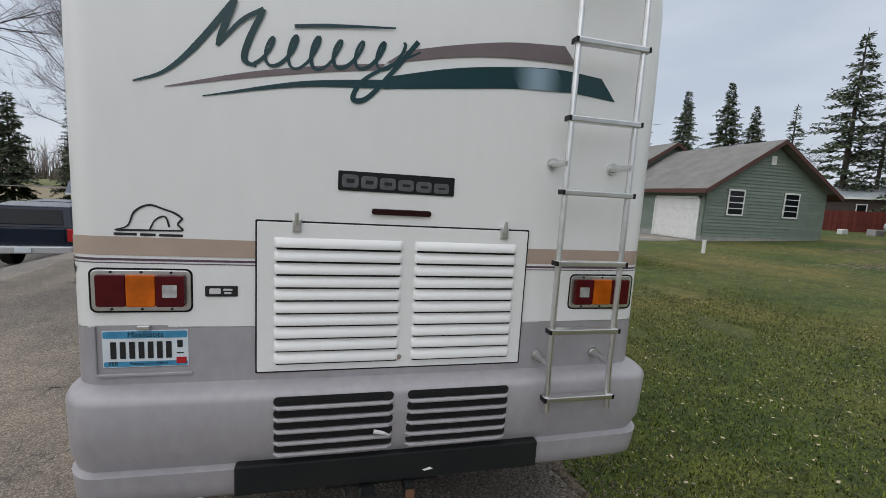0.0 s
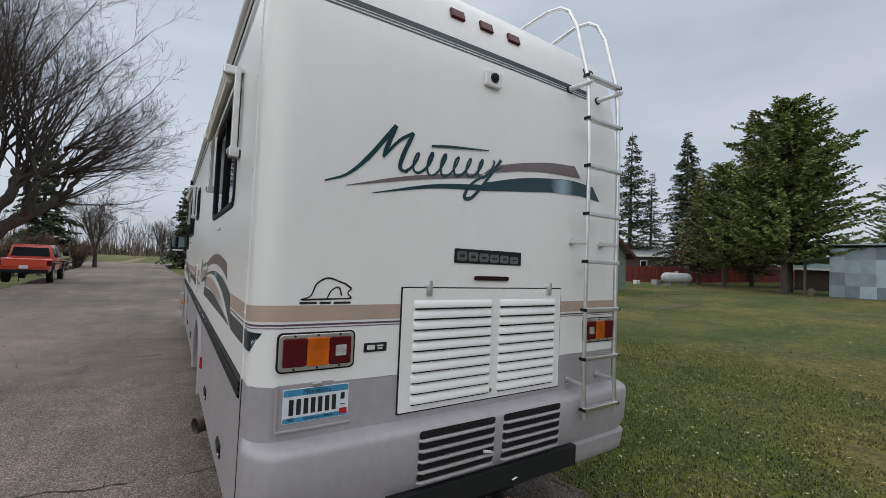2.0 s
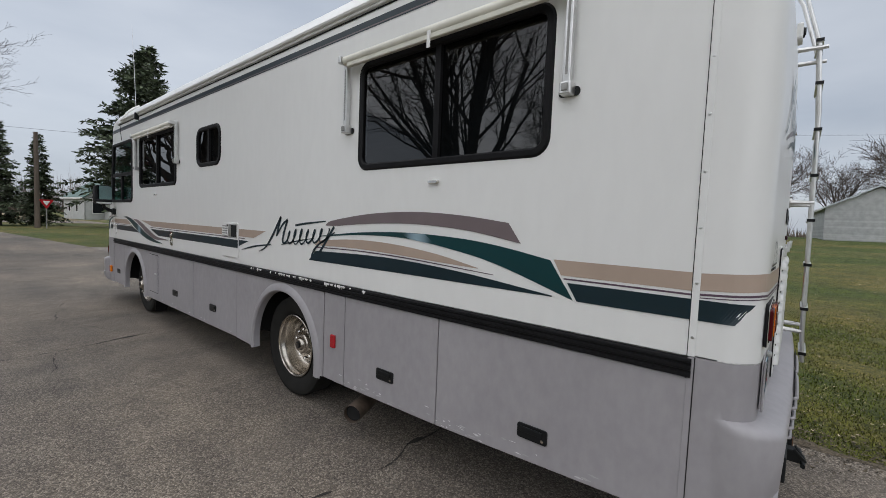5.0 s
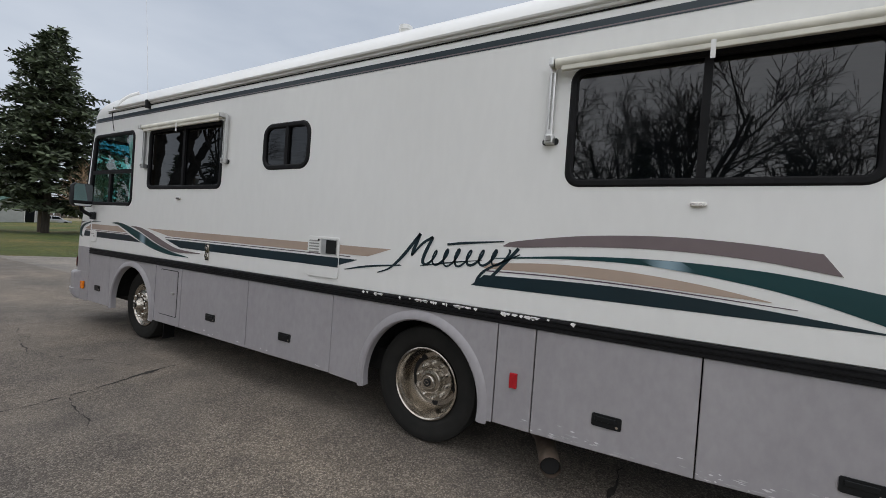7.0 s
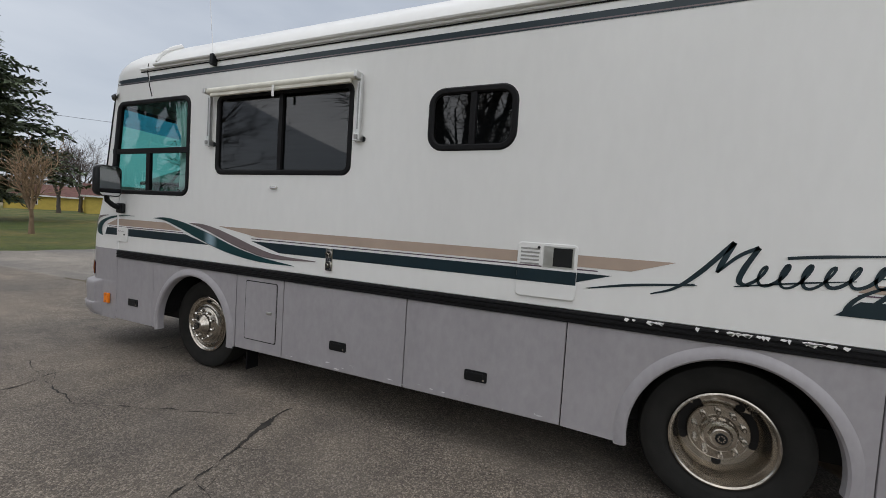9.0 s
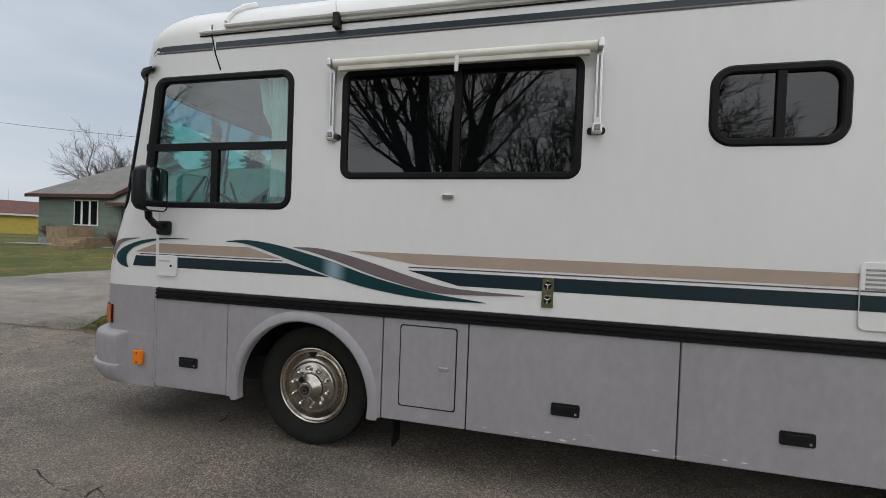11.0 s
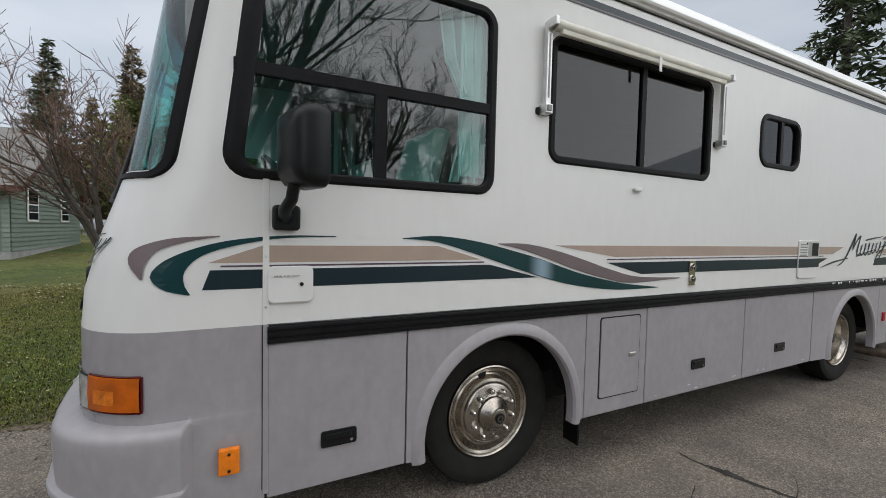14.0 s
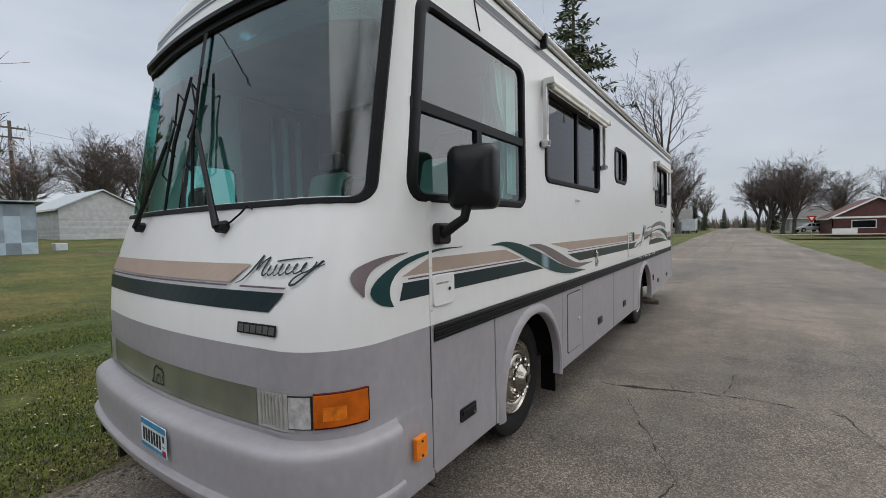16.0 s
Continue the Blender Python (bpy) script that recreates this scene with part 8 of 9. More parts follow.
def green_house():
    x0, y0 = 19.2, 17.5
    xm = 23.55
    h = thing("green_house", (xm, 30, 0.1), "sage green house with lap siding and brown fascia", "house")
    green_wing(h, 19.2, 27.9, 17.5, 25.4, 3.20, 5.85, 0.12, ((17.5, 17.75), (21.35, 25.4)), False, True)
    green_wing(h, 18.9, 28.2, 25.4, 36.0, 3.70, 6.55, 0.4, ((25.4, 35.0), (35.4, 36.0)), False, True)
    green_wing(h, 18.9, 28.2, 36.0, 43.0, 4.25, 7.05, 0.62, ((36.0, 43.0),), True, False)
    part("porch_deck", box(16.7, 18.86, 35.4, 37.6, 0.3, 1.05), M["deck"], h, "tan wooden entry deck")
    for k in range(3):
        part("step", box(16.4 - 0.3 * k, 16.7 - 0.3 * k, 35.5, 37.4, 0.3, 0.9 - 0.2 * k), M["deck"], h)
    part("deck_panel", box(16.75, 16.82, 37.0, 38.9, 0.6, 1.7), M["deck"], h)
    part("deck_panel", box(16.82, 18.8, 37.55, 37.62, 0.9, 1.8), M["deck"], h)
    for x in (21.2, 25.2):
        sash_window(h, lambda u, v, o, x=x: Vector((x + u, y0 - 0.04 - o, 1.62 + v)), 1.15, 1.48)
    part("gable_vent", box(xm - 0.22, xm + 0.12, y0 - 0.06, y0 - 0.02, 4.6, 5.1), M["trimw"], h)
    gd = part("garage_door", box(x0 - 0.05, x0, 17.95, 21.15, 0.14, 2.45), M["trimw"], h, "white panelled garage door")
    for k in range(4):
        part("door_panel", box(x0 - 0.065, x0 - 0.05, 18.05, 21.05, 0.2 + 0.56 * k, 0.7 + 0.56 * k), M["trimw"], gd, bevel=0.02)
    part("door_trim", box(x0 - 0.07, x0 - 0.0, 17.80, 17.94, 0.14, 2.6), M["trimw"], h)
    part("door_trim", box(x0 - 0.07, x0 - 0.0, 21.16, 21.30, 0.14, 2.6), M["trimw"], h)
    part("door_trim", box(x0 - 0.07, x0 - 0.0, 17.80, 21.30, 2.46, 2.6), M["trimw"], h)
    x0 = 18.9
    for dy in (-0.36, 0.36):
        sash_window(h, lambda u, v, o, dy=dy: Vector((18.9 - 0.04 - o, 26.93 + dy - u, 2.08 + v)), 0.66, 1.27, 1, False)
    for dy in (-0.3, 0.3):
        sash_window(h, lambda u, v, o, dy=dy: Vector((x0 - 0.04 - o, 31.85 + dy - u, 2.15 + v)), 0.56, 1.0, 1, False)
    for dy in (-0.75, 0, 0.75):
        sash_window(h, lambda u, v, o, dy=dy: Vector((x0 - 0.03 - o, 38.4 + dy - u, 1.85 + v)), 0.74, 1.85, 1, False)
    part("downpipe", Geo().tube([(x0 - 0.3, 35.2, 3.4), (x0 - 0.08, 35.2, 3.1), (x0 - 0.08, 35.2, 0.5)], 0.05, 8), M["siding"], h)
    ch = part("chimney", box(xm - 0.4, xm + 0.4, 36.5, 37.4, 6.0, 7.95), M["brick"], h, "red brick chimney")
    for k in range(9):
        part("brick_course", box(xm - 0.415, xm + 0.415, 36.485, 37.415, 6.3 + 0.18 * k, 6.46 + 0.18 * k), M["brick"], ch)
    part("flue", box(xm - 0.2, xm + 0.2, 36.7, 37.2, 7.95, 8.15), M["concrete"], ch)
    part("flue_cap", box(xm - 0.3, xm + 0.3, 36.6, 37.3, 8.15, 8.22), M["concrete"], ch)


green_house()
BUSH = bare_meshes(51, 1.5, 0.9, 0.04, 0.15, 12, (7, 6), 3, 0.006, twig="twigred")
for x, y, sc in ((-10.8, 46, 2.6), (-9.0, 48.5, 2.2), (-12.8, 48, 2.4)):
    tree(BUSH, (x, y, terrain(x, y)), "rounded brown leafless thicket beyond the street corner", "corner thickets", "shrub", sc, x * 60)
for x, y, sc in ((17.6, 39.6, 1.0), (17.0, 33.2, 0.8), (17.2, 31.6, 0.75)):
    tree(BUSH, (x, y, terrain(x, y)), "low brown leafless shrub by the house", "house shrubs", "shrub", sc, x * 40)
wk = Geo().grid([[(x, y, terrain(x, y) + 0.012) for x in (17.4, 18.6)] for y in (25, 30, 36, 44)])
solo("house_path", wk, M["concrete"], "pale concrete path along the house", "path", kind="structure")


def simple_house(name, at, turn, size, wall, roof, label, windows=(), rise=1.6, over=0.4, lap=None):
    """A gabled house round its own middle: size is length, depth and eave height."""
    L, D, E = size
    h = thing(name, (0, 0, 0), label, "house", "neighbouring houses")
    a, b = (L / 2, D / 2)
    part("wall", box(-a, a, -b, -b + 0.15, -0.2, E), M[wall], h)
    part("wall", box(-a, a, b - 0.15, b, -0.2, E), M[wall], h)
    for s in (-1, 1):
        part("wall", Geo().prism([(s * a, -b, -0.2), (s * a, b, -0.2), (s * a, b, E), (s * a, 0, E + rise - 0.1), (s * a, -b, E)], (-s * 0.15, 0, 0)), M[wall], h)
        zo = E - over * rise / b
        part("roof", Geo().prism([(-a - over, s * (b + over), zo), (a + over, s * (b + over), zo), (a + over, 0, E + rise), (-a - over, 0, E + rise)], (0, 0, 0.14)), M[roof], h)
        part("fascia", box(-a - over, a + over, s * (b + over) - 0.02, s * (b + over) + 0.02, zo - 0.08, zo + 0.15), M["trimw"], h)
    if lap:
        for k in range(int(E / 0.22)):
            z = 0.22 * k
            for s in (-1, 1):
                part("siding_board", box(-a - 0.03, a + 0.03, *sorted((s * b, s * (b + 0.03))), z, z + 0.19), M[lap], h)
                part("siding_board", box(*sorted((s * a, s * (a + 0.03))), -b, b, z, z + 0.19), M[lap], h)
    for side, u, v, w, hh in windows:
        if side in "fb":
            s = -1 if side == "f" else 1
            sash_window(h, lambda p, q_, o, s=s, u=u, v=v: Vector((u + p, s * (b + o), v + q_)), w, hh, 1, False)
        else:
            s = -1 if side == "l" else 1
            sash_window(h, lambda p, q_, o, s=s, u=u, v=v: Vector((s * (a + o), u + p, v + q_)), w, hh, 1, False)
    h.matrix_basis = pose(*at, 0, 0, turn)
    return h


cottage = simple_house("yellow_house", (-20.8, 56.6, terrain(-20.8, 56.6)), 19, (8.2, 6.5, 2.9), "yellow", "slate", "small yellow house with a steep slate roof", (("f", -2.3, 1.0, 1.1, 1.1), ("f", 2.9, 1.0, 1.0, 1.1)), rise=3.0)
part("entry_gable", Geo().prism([(-0.9, -4.0, -0.2), (2.1, -4.0, -0.2), (2.1, -4.0, 2.7), (0.6, -4.0, 4.1), (-0.9, -4.0, 2.7)], (0, 1.5, 0)), M["yellow"], cottage, "small gabled entry")
for a, b in ((-1.05, 0.6), (2.25, 0.6)):
    part("entry_roof", Geo().prism([(a, -4.15, 2.58), (b, -4.15, 4.18), (b, -2.0, 4.18), (a, -2.0, 2.58)], (0, 0, 0.1)), M["slate"], cottage)
part("front_door", box(0.15, 1.05, -4.06, -3.99, 0.1, 2.05), M["trimw"], cottage, "white front door")
for a, b, yy in ((-0.3, 1.5, -4.0), (-3.0, -1.6, -3.25)):
    part("window_canopy", Geo().prism([(a, yy, 2.55), (b, yy, 2.55), (b, yy - 0.8, 2.2), (a, yy - 0.8, 2.2)], (0, 0, 0.06)), M["trimw"], cottage, "white metal canopy")
part("porch_step", box(-0.2, 1.4, -5.0, -4.0, -0.3, 0.25), M["concrete"], cottage)
simple_house("garage_annex", (-26.6, 54.6, terrain(-26.6, 54.6)), 22, (6.2, 6, 2.1), "yellow", "slate", "low yellow garage with a slate roof", (("f", 1.9, 0.5, 0.9, 1.2),), rise=1.1)
simple_house("yellow_house", (36, 73, 0.5), -28, (14, 7, 2.7), "yellow", "redroof", "long yellow house with a brown roof", (("f", -3, 1.1, 1.6, 1.1), ("f", 3, 1.1, 1.2, 1.0)))
simple_house("yellow_house", (33, 92, 0.3), -20, (12, 6, 2.7), "yellow", "redroof", "long yellow house with a brown roof", (("f", -3, 1.1, 1.6, 1.1),))
simple_house("grey_house", (14.15, 89.75, 0.0), -83, (9.5, 8.6, 3.6), "palewall", "greenroof", "pale grey house with a green metal roof", (("r", -2.5, 1.0, 1.8, 1.9), ("r", 0, 4.3, 1.2, 1.4), ("f", 1.5, 1.2, 0.9, 1.5), ("f", -1.8, 1.2, 0.9, 1.5)), rise=3.1)
simple_house("entry_wing", (15.6, 83.0, 0.0), -83, (3.6, 5.0, 2.8), "palewall", "greenroof", "small grey gabled entry wing", (("r", 1.2, 0.3, 1.2, 2.1),), rise=1.3)
simple_house("brown_house", (60, 30, 1.2), -62, (15, 8, 3.0), "brownwall", "tinroof", "dark brown house with white windows", (("f", -4.5, 1.2, 0.9, 1.1), ("f", 0.5, 1.2, 0.9, 1.1), ("f", 4.5, 1.2, 0.9, 1.1)), rise=1.2)
simple_house("dark_shelter", (52, 9.5, 0.6), -75, (9, 5, 2.3), "brownwall", "greenroof", "low dark shelter with a green roof", (("f", 1.5, 0.9, 0.6, 1.2),), rise=0.9)
simple_house("white_barn", (67, -6.2, 1.6), 4, (11, 8.5, 3.6), "lapwhite", "tinroof", "white lap-sided barn with a pale tin roof", (), rise=2.3, lap="lapwhite")
redhouse = simple_house("brown_house", (-18.6, -79, -0.3), 90, (12, 9.6, 2.5), "redwall", "redroof", "dark red house with white porch posts", (("r", -1.4, 0.9, 2.6, 1.2),), rise=2.7)
for u in (4.4, 3.2, 1.9):
    part("porch_post", box(6.9, 7.1, u - 0.09, u + 0.09, -0.2, 2.35), M["trimw"], redhouse, "white porch post")
part("porch_beam", box(6.88, 7.12, -4.9, 4.9, 2.35, 2.6), M["trimw"], redhouse)
for sg in (-1, 1):
    part("rake_board", Geo().prism([(6.42, sg * 5.2, 2.28), (6.42, 0, 5.18), (6.42, 0, 5.42), (6.42, sg * 5.2, 2.52)], (0.05, 0, 0)), M["trimw"], redhouse, "white rake board")
part("porch_rail", box(6.95, 7.05, -4.9, -2.2, 0.1, 0.9), M["trimw"], redhouse)
simple_house("white_house", (-14.6, -104, 0), 10, (9, 7, 2.6), "palewall", "shingle", "small pale house behind the street trees", (("b", 0, 1, 1.2, 1.2), ("b", -3, 1, 1.0, 1.2)), rise=2.2)
simple_house("white_house", (9.5, -86, 0), 4, (8, 7, 2.6), "lapwhite", "shingle", "small white house past the street trees", (("b", -1.5, 1, 1.2, 1.2),), rise=2.0)
simple_house("grey_house", (12, -95, 0), 0, (9, 8, 3), "palewall", "shingle", "pale grey house far down the street", (("b", 0, 1, 1.4, 1.2),), rise=2)
simple_house("grey_house", (-26, 14, -0.6), 90, (11, 8, 2.8), "palewall", "shingle", "pale grey house across the street", (("f", 0, 1, 1.4, 1.2),), rise=2)

# patched metal shed
shed = thing("metal_shed", (40, 5.6, 0.6), "lean-to shed clad in patched metal sheets", "shed")
X0, X1, Y0, Y1, ZB = 37.4, 43.5, 4.0, 7.9, 0.55
part("frame", box(X0 + 0.05, X1, Y0 + 0.05, Y1 - 0.05, ZB, 3.9), M["brownwall"], shed)
q = random.Random(4)
for i in range(5):
    for j in range(4):
        ya, yb_ = Y0 + (Y1 - Y0) * i / 5, Y0 + (Y1 - Y0) * (i + 1) / 5 + 0.03
        za = ZB + 0.9 * j
        part("metal_sheet", box(X0 - 0.01 - q.uniform(0, 0.03), X0 + 0.05, ya, yb_, za, min(za + 0.93, 4.1)), M["sheet"], shed, "weathered metal sheet")
for i in range(6):
    for j in range(4):
        xa = X0 + 1.02 * i
        za = ZB + 0.9 * j
        for yy in (Y0, Y1):
            part("metal_sheet", box(xa, xa + 1.04, yy - 0.03 - q.uniform(0, 0.02), yy + 0.03, za, min(za + 0.93, 4.1 - 0.08 * i)), M["sheet"], shed)
part("roof", Geo().prism([(X0 - 0.5, Y0 - 0.4, 4.25), (X0 - 0.5, Y1 + 0.4, 4.25), (X1 + 0.3, Y1 + 0.4, 3.7), (X1 + 0.3, Y0 - 0.4, 3.7)], (0, 0, 0.08)), M["sheet"], shed)
part("lean_to_post", box(X0 + 0.2, X0 + 0.35, 9.3, 9.45, 0.5, 3.2), M["wood"], shed)
part("lean_to_roof", Geo().prism([(X0, Y1, 3.4), (X0, 9.7, 3.1), (X1, 9.7, 3.1), (X1, Y1, 3.4)], (0, 0, 0.07)), M["sheet"], shed)

# red board fence, propane tank
fence = thing("board_fence", (48, 24, 0.6), "red-brown vertical board fence", "fence")
fb = box(-0.095, 0.095, -0.012, 0.012, 0, 1.85).mesh("board", M["fence"])
A, B = Vector((35.5, 31.0)), Vector((66.0, 14.5))
ang = math.atan2((B - A).y, (B - A).x)
for k in range(170):
    p = A.lerp(B, k / 169)
    part("board", fb, None, fence, at=pose(p.x, p.y, terrain(p.x, p.y) - 0.05 + 0.04 * math.sin(k * 1.7), 0, 0, math.degrees(ang)))
for z in (0.45, 1.5):
    part("rail", Geo().tube([(A.x, A.y + 0.06, terrain(*A) + z), (B.x, B.y + 0.06, terrain(*B) + z)], 0.04, 4), M["fence"], fence)
tank = thing("propane_tank", (38.2, 19.0, 0.6), "white propane tank on short legs", "tank")
tv = Vector((math.cos(ang), math.sin(ang), 0))
c0 = Vector((38.2, 19.0, terrain(38.2, 19.0) + 0.72))
part("shell", Geo().tube([c0 + tv * d for d in (-1.45, -1.38, -1.2, -1.0, 1.0, 1.2, 1.38, 1.45)], [0.05, 0.25, 0.42, 0.48, 0.48, 0.42, 0.25, 0.05], 20), M["tank"], tank, smooth=True)
part("dome", Geo().tube([c0 + Vector((0, 0, 0.45)), c0 + Vector((0, 0, 0.62))], 0.16, 12), M["tank"], tank)
for d in (-0.8, 0.8):
    part("leg", Geo().box((c0 + tv * d).x - 0.1, (c0 + tv * d).x + 0.1, (c0 + tv * d).y - 0.3, (c0 + tv * d).y + 0.3, c0.z - 0.8, c0.z - 0.4), M["concrete"], tank)

# white marker post and small yard things
post = thing("marker_post", (14.6, 12.7, 0), "short white plastic marker post in the lawn", "post")
part("post", box(14.55, 14.66, 12.65, 12.76, 0.0, 0.58), M["trimw"], post, bevel=0.01)
for x, y, w, hh, mt in ((38, 20.8, 0.9, 0.45, "concrete"), (36.6, 22.0, 0.6, 0.35, "trimw"), (45, 1.2, 1.2, 0.6, "tank"), (36.2, 8.6, 0.4, 0.5, "wood")):
    z = terrain(x, y)
    solo("crate", box(x - w / 2, x + w / 2, y - w / 3, y + w / 3, z - 0.05, z + hh), M[mt], "small pale crate lying on the lawn", "crate", bevel=0.05)

# ---- poles and cables ----
def utility_pole(x, y, h, arms=True):
    p = thing("utility_pole", (x, y, 0), "weathered wooden utility pole", "utility pole", "utility poles")
    part("pole", Geo().tube([(x, y, -0.2), (x, y, h)], [0.2, 0.14], 10), M["wood"], p, smooth=True)
    if arms:
        part("crossarm", box(x - 0.08, x + 0.08, y - 1.2, y + 1.2, h - 0.75, h - 0.6), M["wood"], p)
        part("crossarm", box(x - 0.08, x + 0.08, y - 1.0, y + 1.0, h - 1.7, h - 1.55), M["wood"], p)
        for d in (-1.1, -0.6, 0.6, 1.1):
            part("insulator", Geo().tube([(x, y + d, h - 0.6), (x, y + d, h - 0.4)], 0.06, 8), M["concrete"], p)
        part("transformer", Geo().tube([(x - 0.35, y, h - 3.0), (x - 0.35, y, h - 2.0)], 0.25, 12), M["concrete"], p)


utility_pole(56.6, 1.9, 13.5)
utility_pole(1.5, 48, 7.8, False)
utility_pole(10.2, 53, 10.0)
utility_pole(-30, 60, 10.0)


def cable(a, b, sag, r=0.014):
    a, b = Vector(a), Vector(b)
    g = Geo().tube([a.lerp(b, k / 12) - Vector((0, 0, sag * 4 * (k / 12) * (1 - k / 12))) for k in range(13)], r, 4)
    solo("cable", g, M["wire"], "thin black overhead cable", "cable", "cables")


cable((10.2, 53, 9.4), (19.6, 22.0, 7.2), 0.5)
cable((56.6, 2.0, 12.9), (75, -60, 12.9), 0.8)
cable((10.2, 53, 9.4), (-30, 60, 9.4), 0.8)

# ---- signs and vehicles ----
def road_sign(x, y, turn, face, label):
    s = thing("road_sign", (0, 0, 0), label, "road sign", "road signs")
    part("post", box(-0.03, 0.03, 0.012, 0.06, -0.1, 2.3), M["concrete"], s)
    tri = rounded([(-0.45, 2.32), (0.45, 2.32), (0, 1.55)], 0.05, 3)
    part("panel", Geo().prism([(p.x, 0, p.y) for p in tri], (0, 0.008, 0)), M["alu"], s)
    if face:
        part("border", Geo().prism([(p.x, -0.002, p.y) for p in tri], (0, -0.003, 0)), M["red"], s, "red border")
        part("centre", Geo().prism([(p.x * 0.5, -0.006, 2.1 + (p.y - 2.1) * 0.5) for p in tri], (0, -0.003, 0)), M["trimw"], s)
    s.matrix_basis = pose(x, y, 0, 0, 0, turn)


road_sign(1.9, 46.5, 0, True, "red and white triangular give-way sign on a post")
road_sign(-9.1, -50, 172, True, "red and white triangular give-way sign on a post")
back = thing("road_sign", (0, 0, 0), "pale diamond road sign seen from its back", "road sign", "road signs")
part("panel", Geo().prism([(p.x, 0, p.y) for p in rounded([(0, 1.12), (0.43, 1.55), (0, 1.98), (-0.43, 1.55)], 0.04, 3)], (0, 0.006, 0)), M["tank"], back, "pale grey diamond panel")
part("post", box(-0.03, 0.03, -0.05, -0.002, -0.2, 1.75), M["blackmet"], back)
back.matrix_basis = pose(-10.0, 36.9, terrain(-10.0, 36.9) + 0.15, 0, 0, 10)
mbox = thing("mailbox", (0, 0, 0), "dark roadside mailbox on a post", "mailbox")
part("post", box(-0.05, 0.05, -0.05, 0.05, -0.2, 1.05), M["wood"], mbox)
part("box", Geo().prism([(0.3, p.x, 1.05 + p.y) for p in rounded([(-0.11, 0), (0.11, 0), (0.11, 0.24), (-0.11, 0.24)], 0.06, 4)], (-0.6, 0, 0)), M["blackmet"], mbox)
part("paper_tube", Geo().tube([(0.3, 0.24, 1.14), (-0.2, 0.24, 1.14)], 0.08, 10), M["tank"], mbox)
mbox.matrix_basis = pose(-7.4, 15.9, terrain(-7.4, 15.9), 0, 0, 10)


def vehicle(name, at, turn, belt, width, lower, cabin, glass_side, paint, wheel_r, axles, label, category, extra=None):
    """lower and cabin: side outlines in length and height, x forward; the cabin leans in above the belt line."""
    v = thing(name, (0, 0, 0), label, category)
    hw = width / 2

    def half(z):
        return hw * (1 - 0.20 * max(0.0, z - belt) / 0.6) - 0.015 * max(0.0, 0.75 - z)

    def solid(loop):
        n = len(loop)
        return Geo().add([(x, s * half(z), z) for s in (-1, 1) for x, z in loop], [tuple(range(n))[::-1], tuple(range(n, 2 * n))] + [(k, (k + 1) % n, n + (k + 1) % n, n + k) for k in range(n)])

    part("body", solid(lower), M[paint], v, bevel=0.07, smooth=True)
    part("cabin", solid(cabin), M[paint], v, bevel=0.06, smooth=True)
    for s in (-1, 1):
        for gl in glass_side:
            part("side_window", Geo().add([(x, s * (half(z) + o), z) for o in (0.004, 0.012) for x, z in gl], [tuple(range(len(gl))), tuple(range(len(gl), 2 * len(gl)))]), M["darkgl"], v)
        for ax in axles:
            arch = [(ax + wheel_r * 1.17 * math.cos(a), s * (hw - 0.004), wheel_r + 0.02 + wheel_r * 1.17 * math.sin(a)) for a in (math.pi * k / 14 for k in range(15))]
            part("wheel_arch", Geo().prism([*arch, (ax - wheel_r * 1.17, s * (hw - 0.004), 0.33), (ax + wheel_r * 1.17, s * (hw - 0.004), 0.33)], (0, s * 0.016, 0)), M["void"], v)
            w = part("wheel", Geo().tube([(ax, s * (hw - 0.2), wheel_r), (ax, s * (hw - 0.02), wheel_r), (ax, s * (hw + 0.03), wheel_r), (ax, s * (hw + 0.035), wheel_r)], [wheel_r, wheel_r, wheel_r * 0.95, wheel_r * 0.7], 24), M["tyre"], v, smooth=True)
            part("rim", Geo().tube([(ax, s * (hw + 0.034), wheel_r), (ax, s * (hw + 0.040), wheel_r)], [wheel_r * 0.62, wheel_r * 0.56], 18), M["silver"], w)
            for k in range(5):
                a = math.tau * k / 5
                c_, s_ = math.cos(a + 0.63) * wheel_r * 0.40, math.sin(a + 0.63) * wheel_r * 0.40
                part("rim_gap", Geo().tube([(ax + c_, s * (hw + 0.039), wheel_r + s_), (ax + c_, s * (hw + 0.042), wheel_r + s_)], wheel_r * 0.13, 8), M["void"], w)
    if extra:
        extra(v, hw, belt)
    v.matrix_basis = pose(*at, 0, 0, turn)
    return v


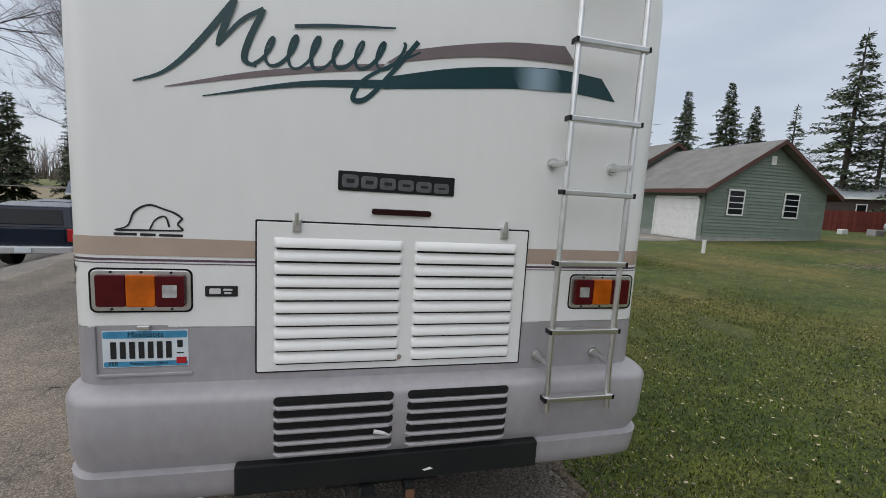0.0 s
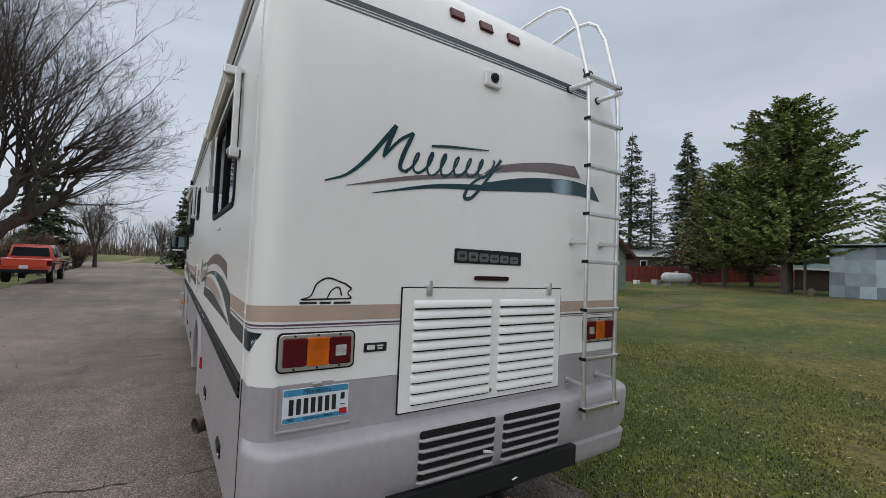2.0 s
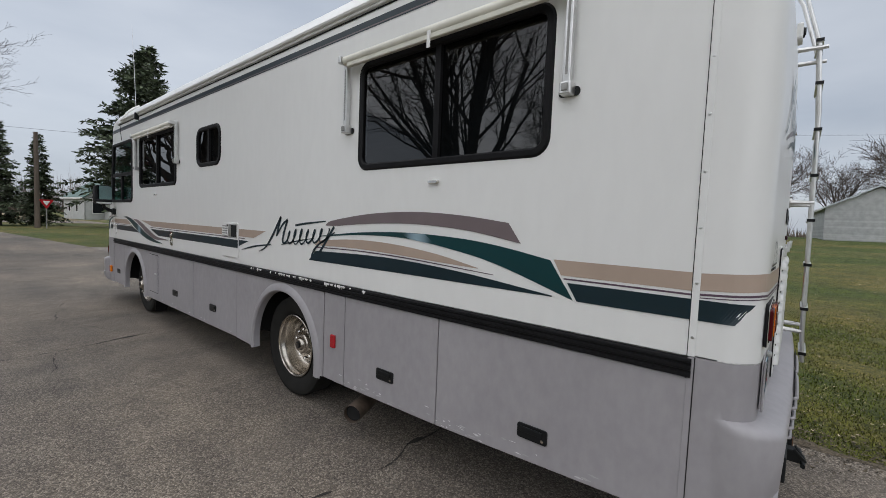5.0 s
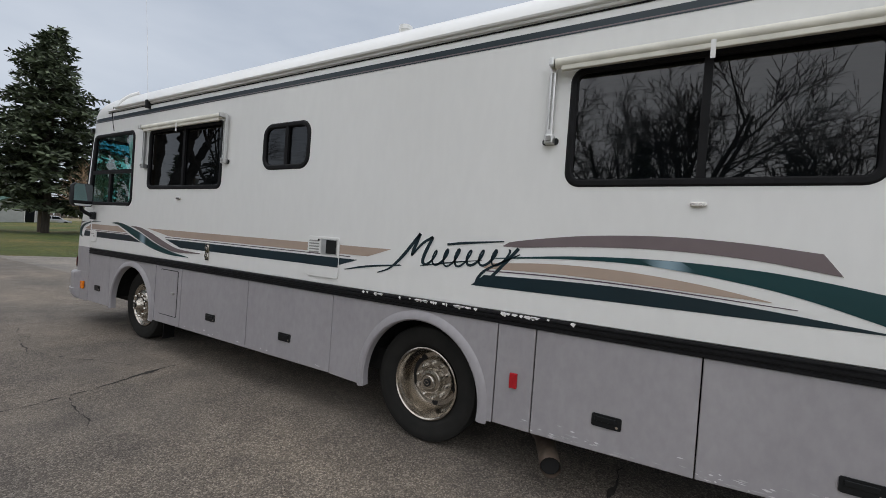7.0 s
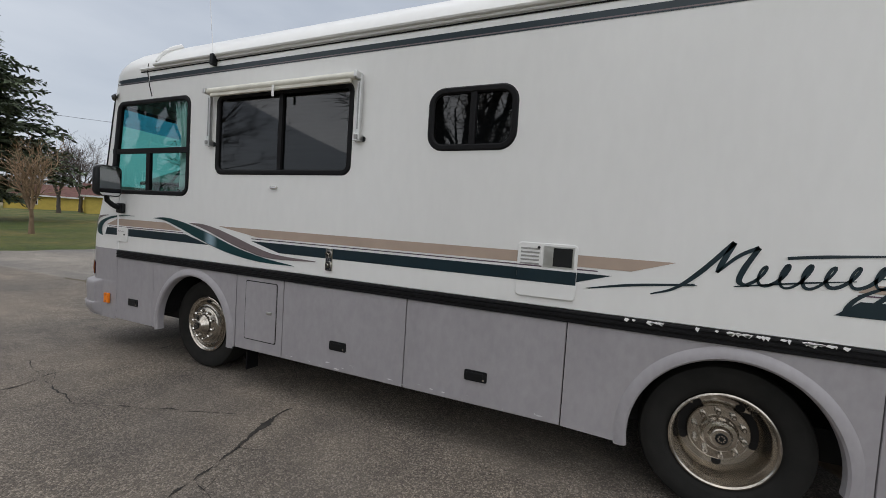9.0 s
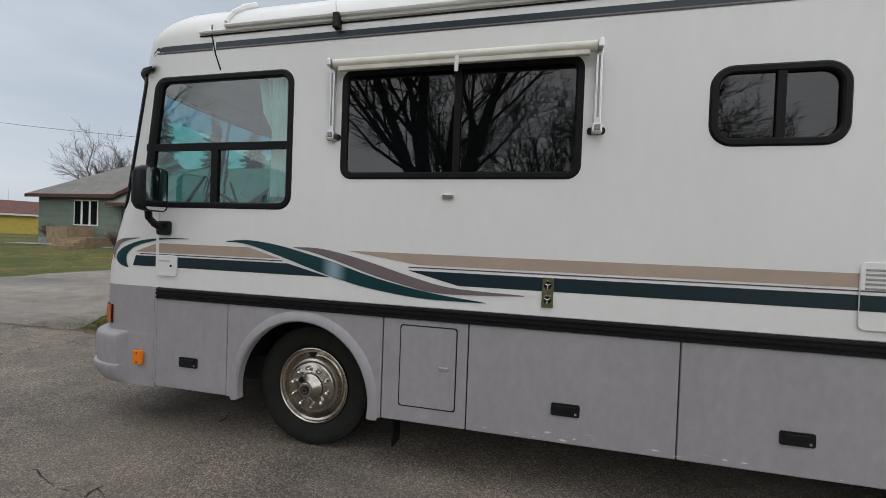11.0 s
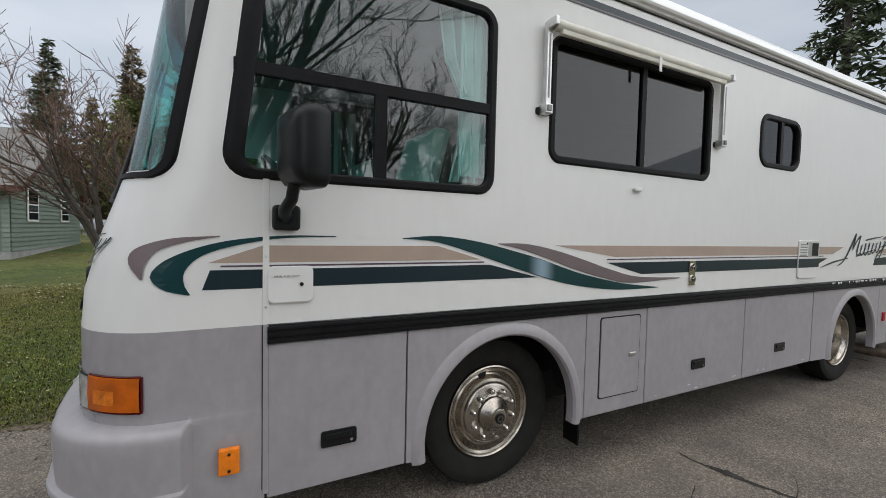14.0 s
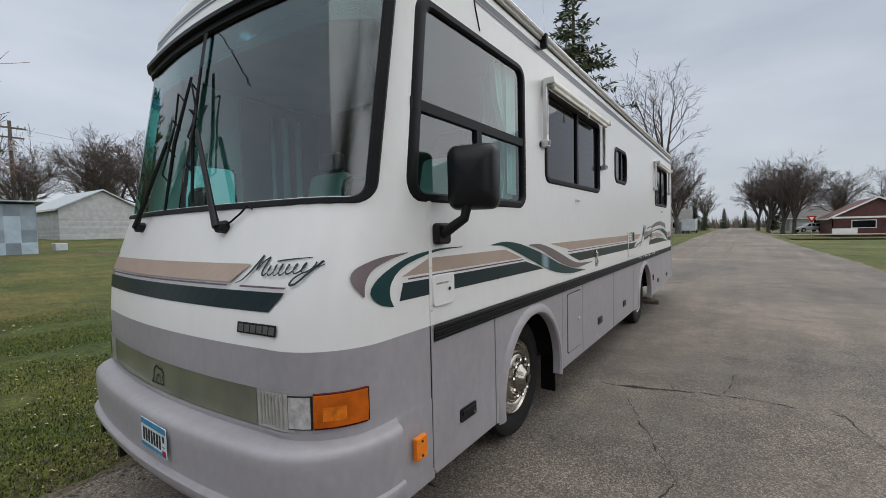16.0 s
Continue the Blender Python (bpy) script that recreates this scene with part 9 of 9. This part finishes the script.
def jeep_extra(v, hw, L):
    part("rear_window", Geo().prism([(-1.352, -0.70, 1.27), (-1.352, 0.70, 1.27), (-1.305, 0.62, 1.70), (-1.305, -0.62, 1.70)], (-0.008, 0, 0)), M["darkgl"], v)
    part("tailgate", box(-2.72, -2.66, -0.72, 0.72, 0.78, 1.16), M["jeep"], v, bevel=0.02)
    part("rear_bumper", box(-2.85, -2.62, -0.85, 0.85, 0.5, 0.68), M["blackpl"], v, bevel=0.03)
    for s in (-1, 1):
        part("tail_light", box(-2.72, -2.64, s * 0.86 - 0.09, s * 0.86 + 0.09, 0.86, 1.10), M["redlens"], v, "dark red tail light")
        part("fender_flare", box(-2.15, -0.95, s * (hw + 0.06) - 0.1, s * (hw + 0.06) + 0.1, 0.92, 0.99), M["blackpl"], v, bevel=0.02)
        part("fender_flare", box(1.35, 2.5, s * (hw + 0.06) - 0.1, s * (hw + 0.06) + 0.1, 0.96, 1.03), M["blackpl"], v, bevel=0.02)
        part("side_mirror", box(0.75, 0.9, s * (hw + 0.2) - 0.12, s * (hw + 0.2) + 0.12, 1.3, 1.5), M["blackpl"], v)
    part("number_plate", box(-2.87, -2.85, -0.15, 0.15, 0.72, 0.87), M["pl_w"], v, "pale plate without readable writing")
    part("roof_panel", box(-1.25, 0.72, -0.64, 0.64, 1.80, 1.85), M["jeep"], v, bevel=0.03)


vehicle("jeep", (-7.4, 27.6, 0.0), 93, 1.18, 1.72, [(-2.7, 0.55), (2.6, 0.55), (2.65, 1.12), (1.1, 1.2), (-2.7, 1.18)], [(-1.36, 1.14), (1.12, 1.14), (0.75, 1.82), (-1.28, 1.82)],
        [[(-1.18, 1.26), (-0.3, 1.26), (-0.3, 1.70), (-1.12, 1.70)], [(-0.18, 1.26), (0.92, 1.26), (0.70, 1.70), (-0.18, 1.70)]], "jeep", 0.42, (-1.55, 1.9), "orange-red pickup off-roader parked facing away", "off-roader", jeep_extra)


def pickup_extra(v, hw, L):
    part("rear_bumper", box(-2.92, -2.72, -0.9, 0.9, 0.46, 0.64), M["silver"], v, bevel=0.03)
    part("tailgate", box(-2.79, -2.74, -0.74, 0.74, 0.70, 1.06), M["truck"], v, bevel=0.015)
    part("number_plate", box(-2.97, -2.95, -0.15, 0.15, 0.50, 0.62), M["pl_w"], v, "pale plate without readable writing")
    part("side_trim", box(-0.9, 1.2, hw + 0.002, hw + 0.012, 0.78, 0.83), M["silver"], v)
    part("side_trim", box(-0.9, 1.2, -hw - 0.012, -hw - 0.002, 0.78, 0.83), M["silver"], v)
    for s in (-1, 1):
        part("side_mirror", box(0.85, 1.0, s * (hw + 0.12) - 0.1, s * (hw + 0.12) + 0.1, 1.2, 1.38), M["truck"], v, bevel=0.03)
    for s in (-1, 1):
        part("tail_light", box(-2.80, -2.66, s * 0.865 - 0.075, s * 0.865 + 0.075, 0.74, 1.06), M["red"], v, "red tail light", bevel=0.02)
    cap = part("bed_cap", Geo().add([(x, s * w, z) for s in (-1, 1) for x, w, z in ((-2.74, 0.88, 1.09), (-1.24, 0.88, 1.09), (-1.24, 0.76, 1.62), (-1.7, 0.76, 1.65), (-2.5, 0.76, 1.58))],
                                    [(0, 1, 2, 3, 4), (9, 8, 7, 6, 5), (0, 4, 9, 5), (4, 3, 8, 9), (3, 2, 7, 8), (2, 1, 6, 7)]), M["truck"], v, "matching blue-black bed cap", bevel=0.04)
    for s in (-1, 1):
        part("cap_window", Geo().add([(x, s * (w + o), z) for o in (0.004, 0.012) for x, w, z in ((-2.5, 0.865, 1.18), (-1.36, 0.865, 1.18), (-1.36, 0.785, 1.52), (-2.36, 0.785, 1.50))], [(0, 1, 2, 3), (4, 5, 6, 7)]), M["darkgl"], cap, "dark cap window")
    part("cap_window", Geo().add([(-2.735 - o, -0.7, 1.16) for o in (0,)] + [(-2.735, 0.7, 1.16), (-2.545, 0.62, 1.50), (-2.545, -0.62, 1.50)], [(0, 1, 2, 3)]), M["darkgl"], cap)


PICK = [(-2.75, 0.48), (2.45, 0.40), (2.60, 0.60), (2.56, 0.92), (2.30, 1.02), (1.35, 1.10), (-2.75, 1.10)]
PCAB = [(-1.22, 1.06), (1.42, 1.06), (0.70, 1.60), (-0.2, 1.66), (-1.05, 1.64)]
PGL = [[(-1.06, 1.15), (-0.22, 1.15), (-0.22, 1.53), (-0.94, 1.53)], [(-0.12, 1.15), (1.12, 1.15), (0.64, 1.53), (-0.12, 1.53)]]
vehicle("pickup_truck", (-7.95, 12.9, terrain(-7.95, 12.9)), 97, 1.10, 1.84, PICK, PCAB, PGL, "truck", 0.37, (-1.60, 1.55), "blue-black crew-cab pickup parked on the gravel shoulder", "pickup", pickup_extra)
SUV = [(-2.2, 0.4), (2.2, 0.4), (2.25, 0.82), (1.2, 1.0), (-2.2, 1.03)]
SCAB = [(-2.1, 0.98), (1.2, 0.98), (0.45, 1.55), (-1.7, 1.58)]
SGL = [[(-1.8, 1.06), (-0.6, 1.06), (-0.6, 1.46), (-1.55, 1.46)], [(-0.5, 1.06), (0.85, 1.06), (0.38, 1.46), (-0.5, 1.46)]]
vehicle("parked_car", (-10.2, 20.2, -0.6), 97, 1.0, 1.8, SUV, SCAB, SGL, "truck", 0.34, (-1.35, 1.35), "dark parked car beside the street", "car")
vehicle("parked_car", (-12.4, -85, -0.1), 28, 1.0, 1.8, SUV, SCAB, SGL, "silver", 0.34, (-1.35, 1.35), "silver car parked by the side street", "car")
vehicle("parked_car", (22.0, 90, 0), 10, 1.0, 1.8, SUV, SCAB, SGL, "silver", 0.34, (-1.35, 1.35), "silver car far up the cross street", "car")
trl = thing("box_trailer", (5.2, -80, 0), "white box trailer parked at the roadside", "trailer")
part("box", box(4.1, 6.3, -83.5, -78.5, 0.5, 2.7), M["tank"], trl, bevel=0.06)
for x in (4.1, 6.3):
    part("wheel", Geo().tube([(x - 0.1, -81, 0.35), (x + 0.1, -81, 0.35)], 0.35, 14), M["tyre"], trl)
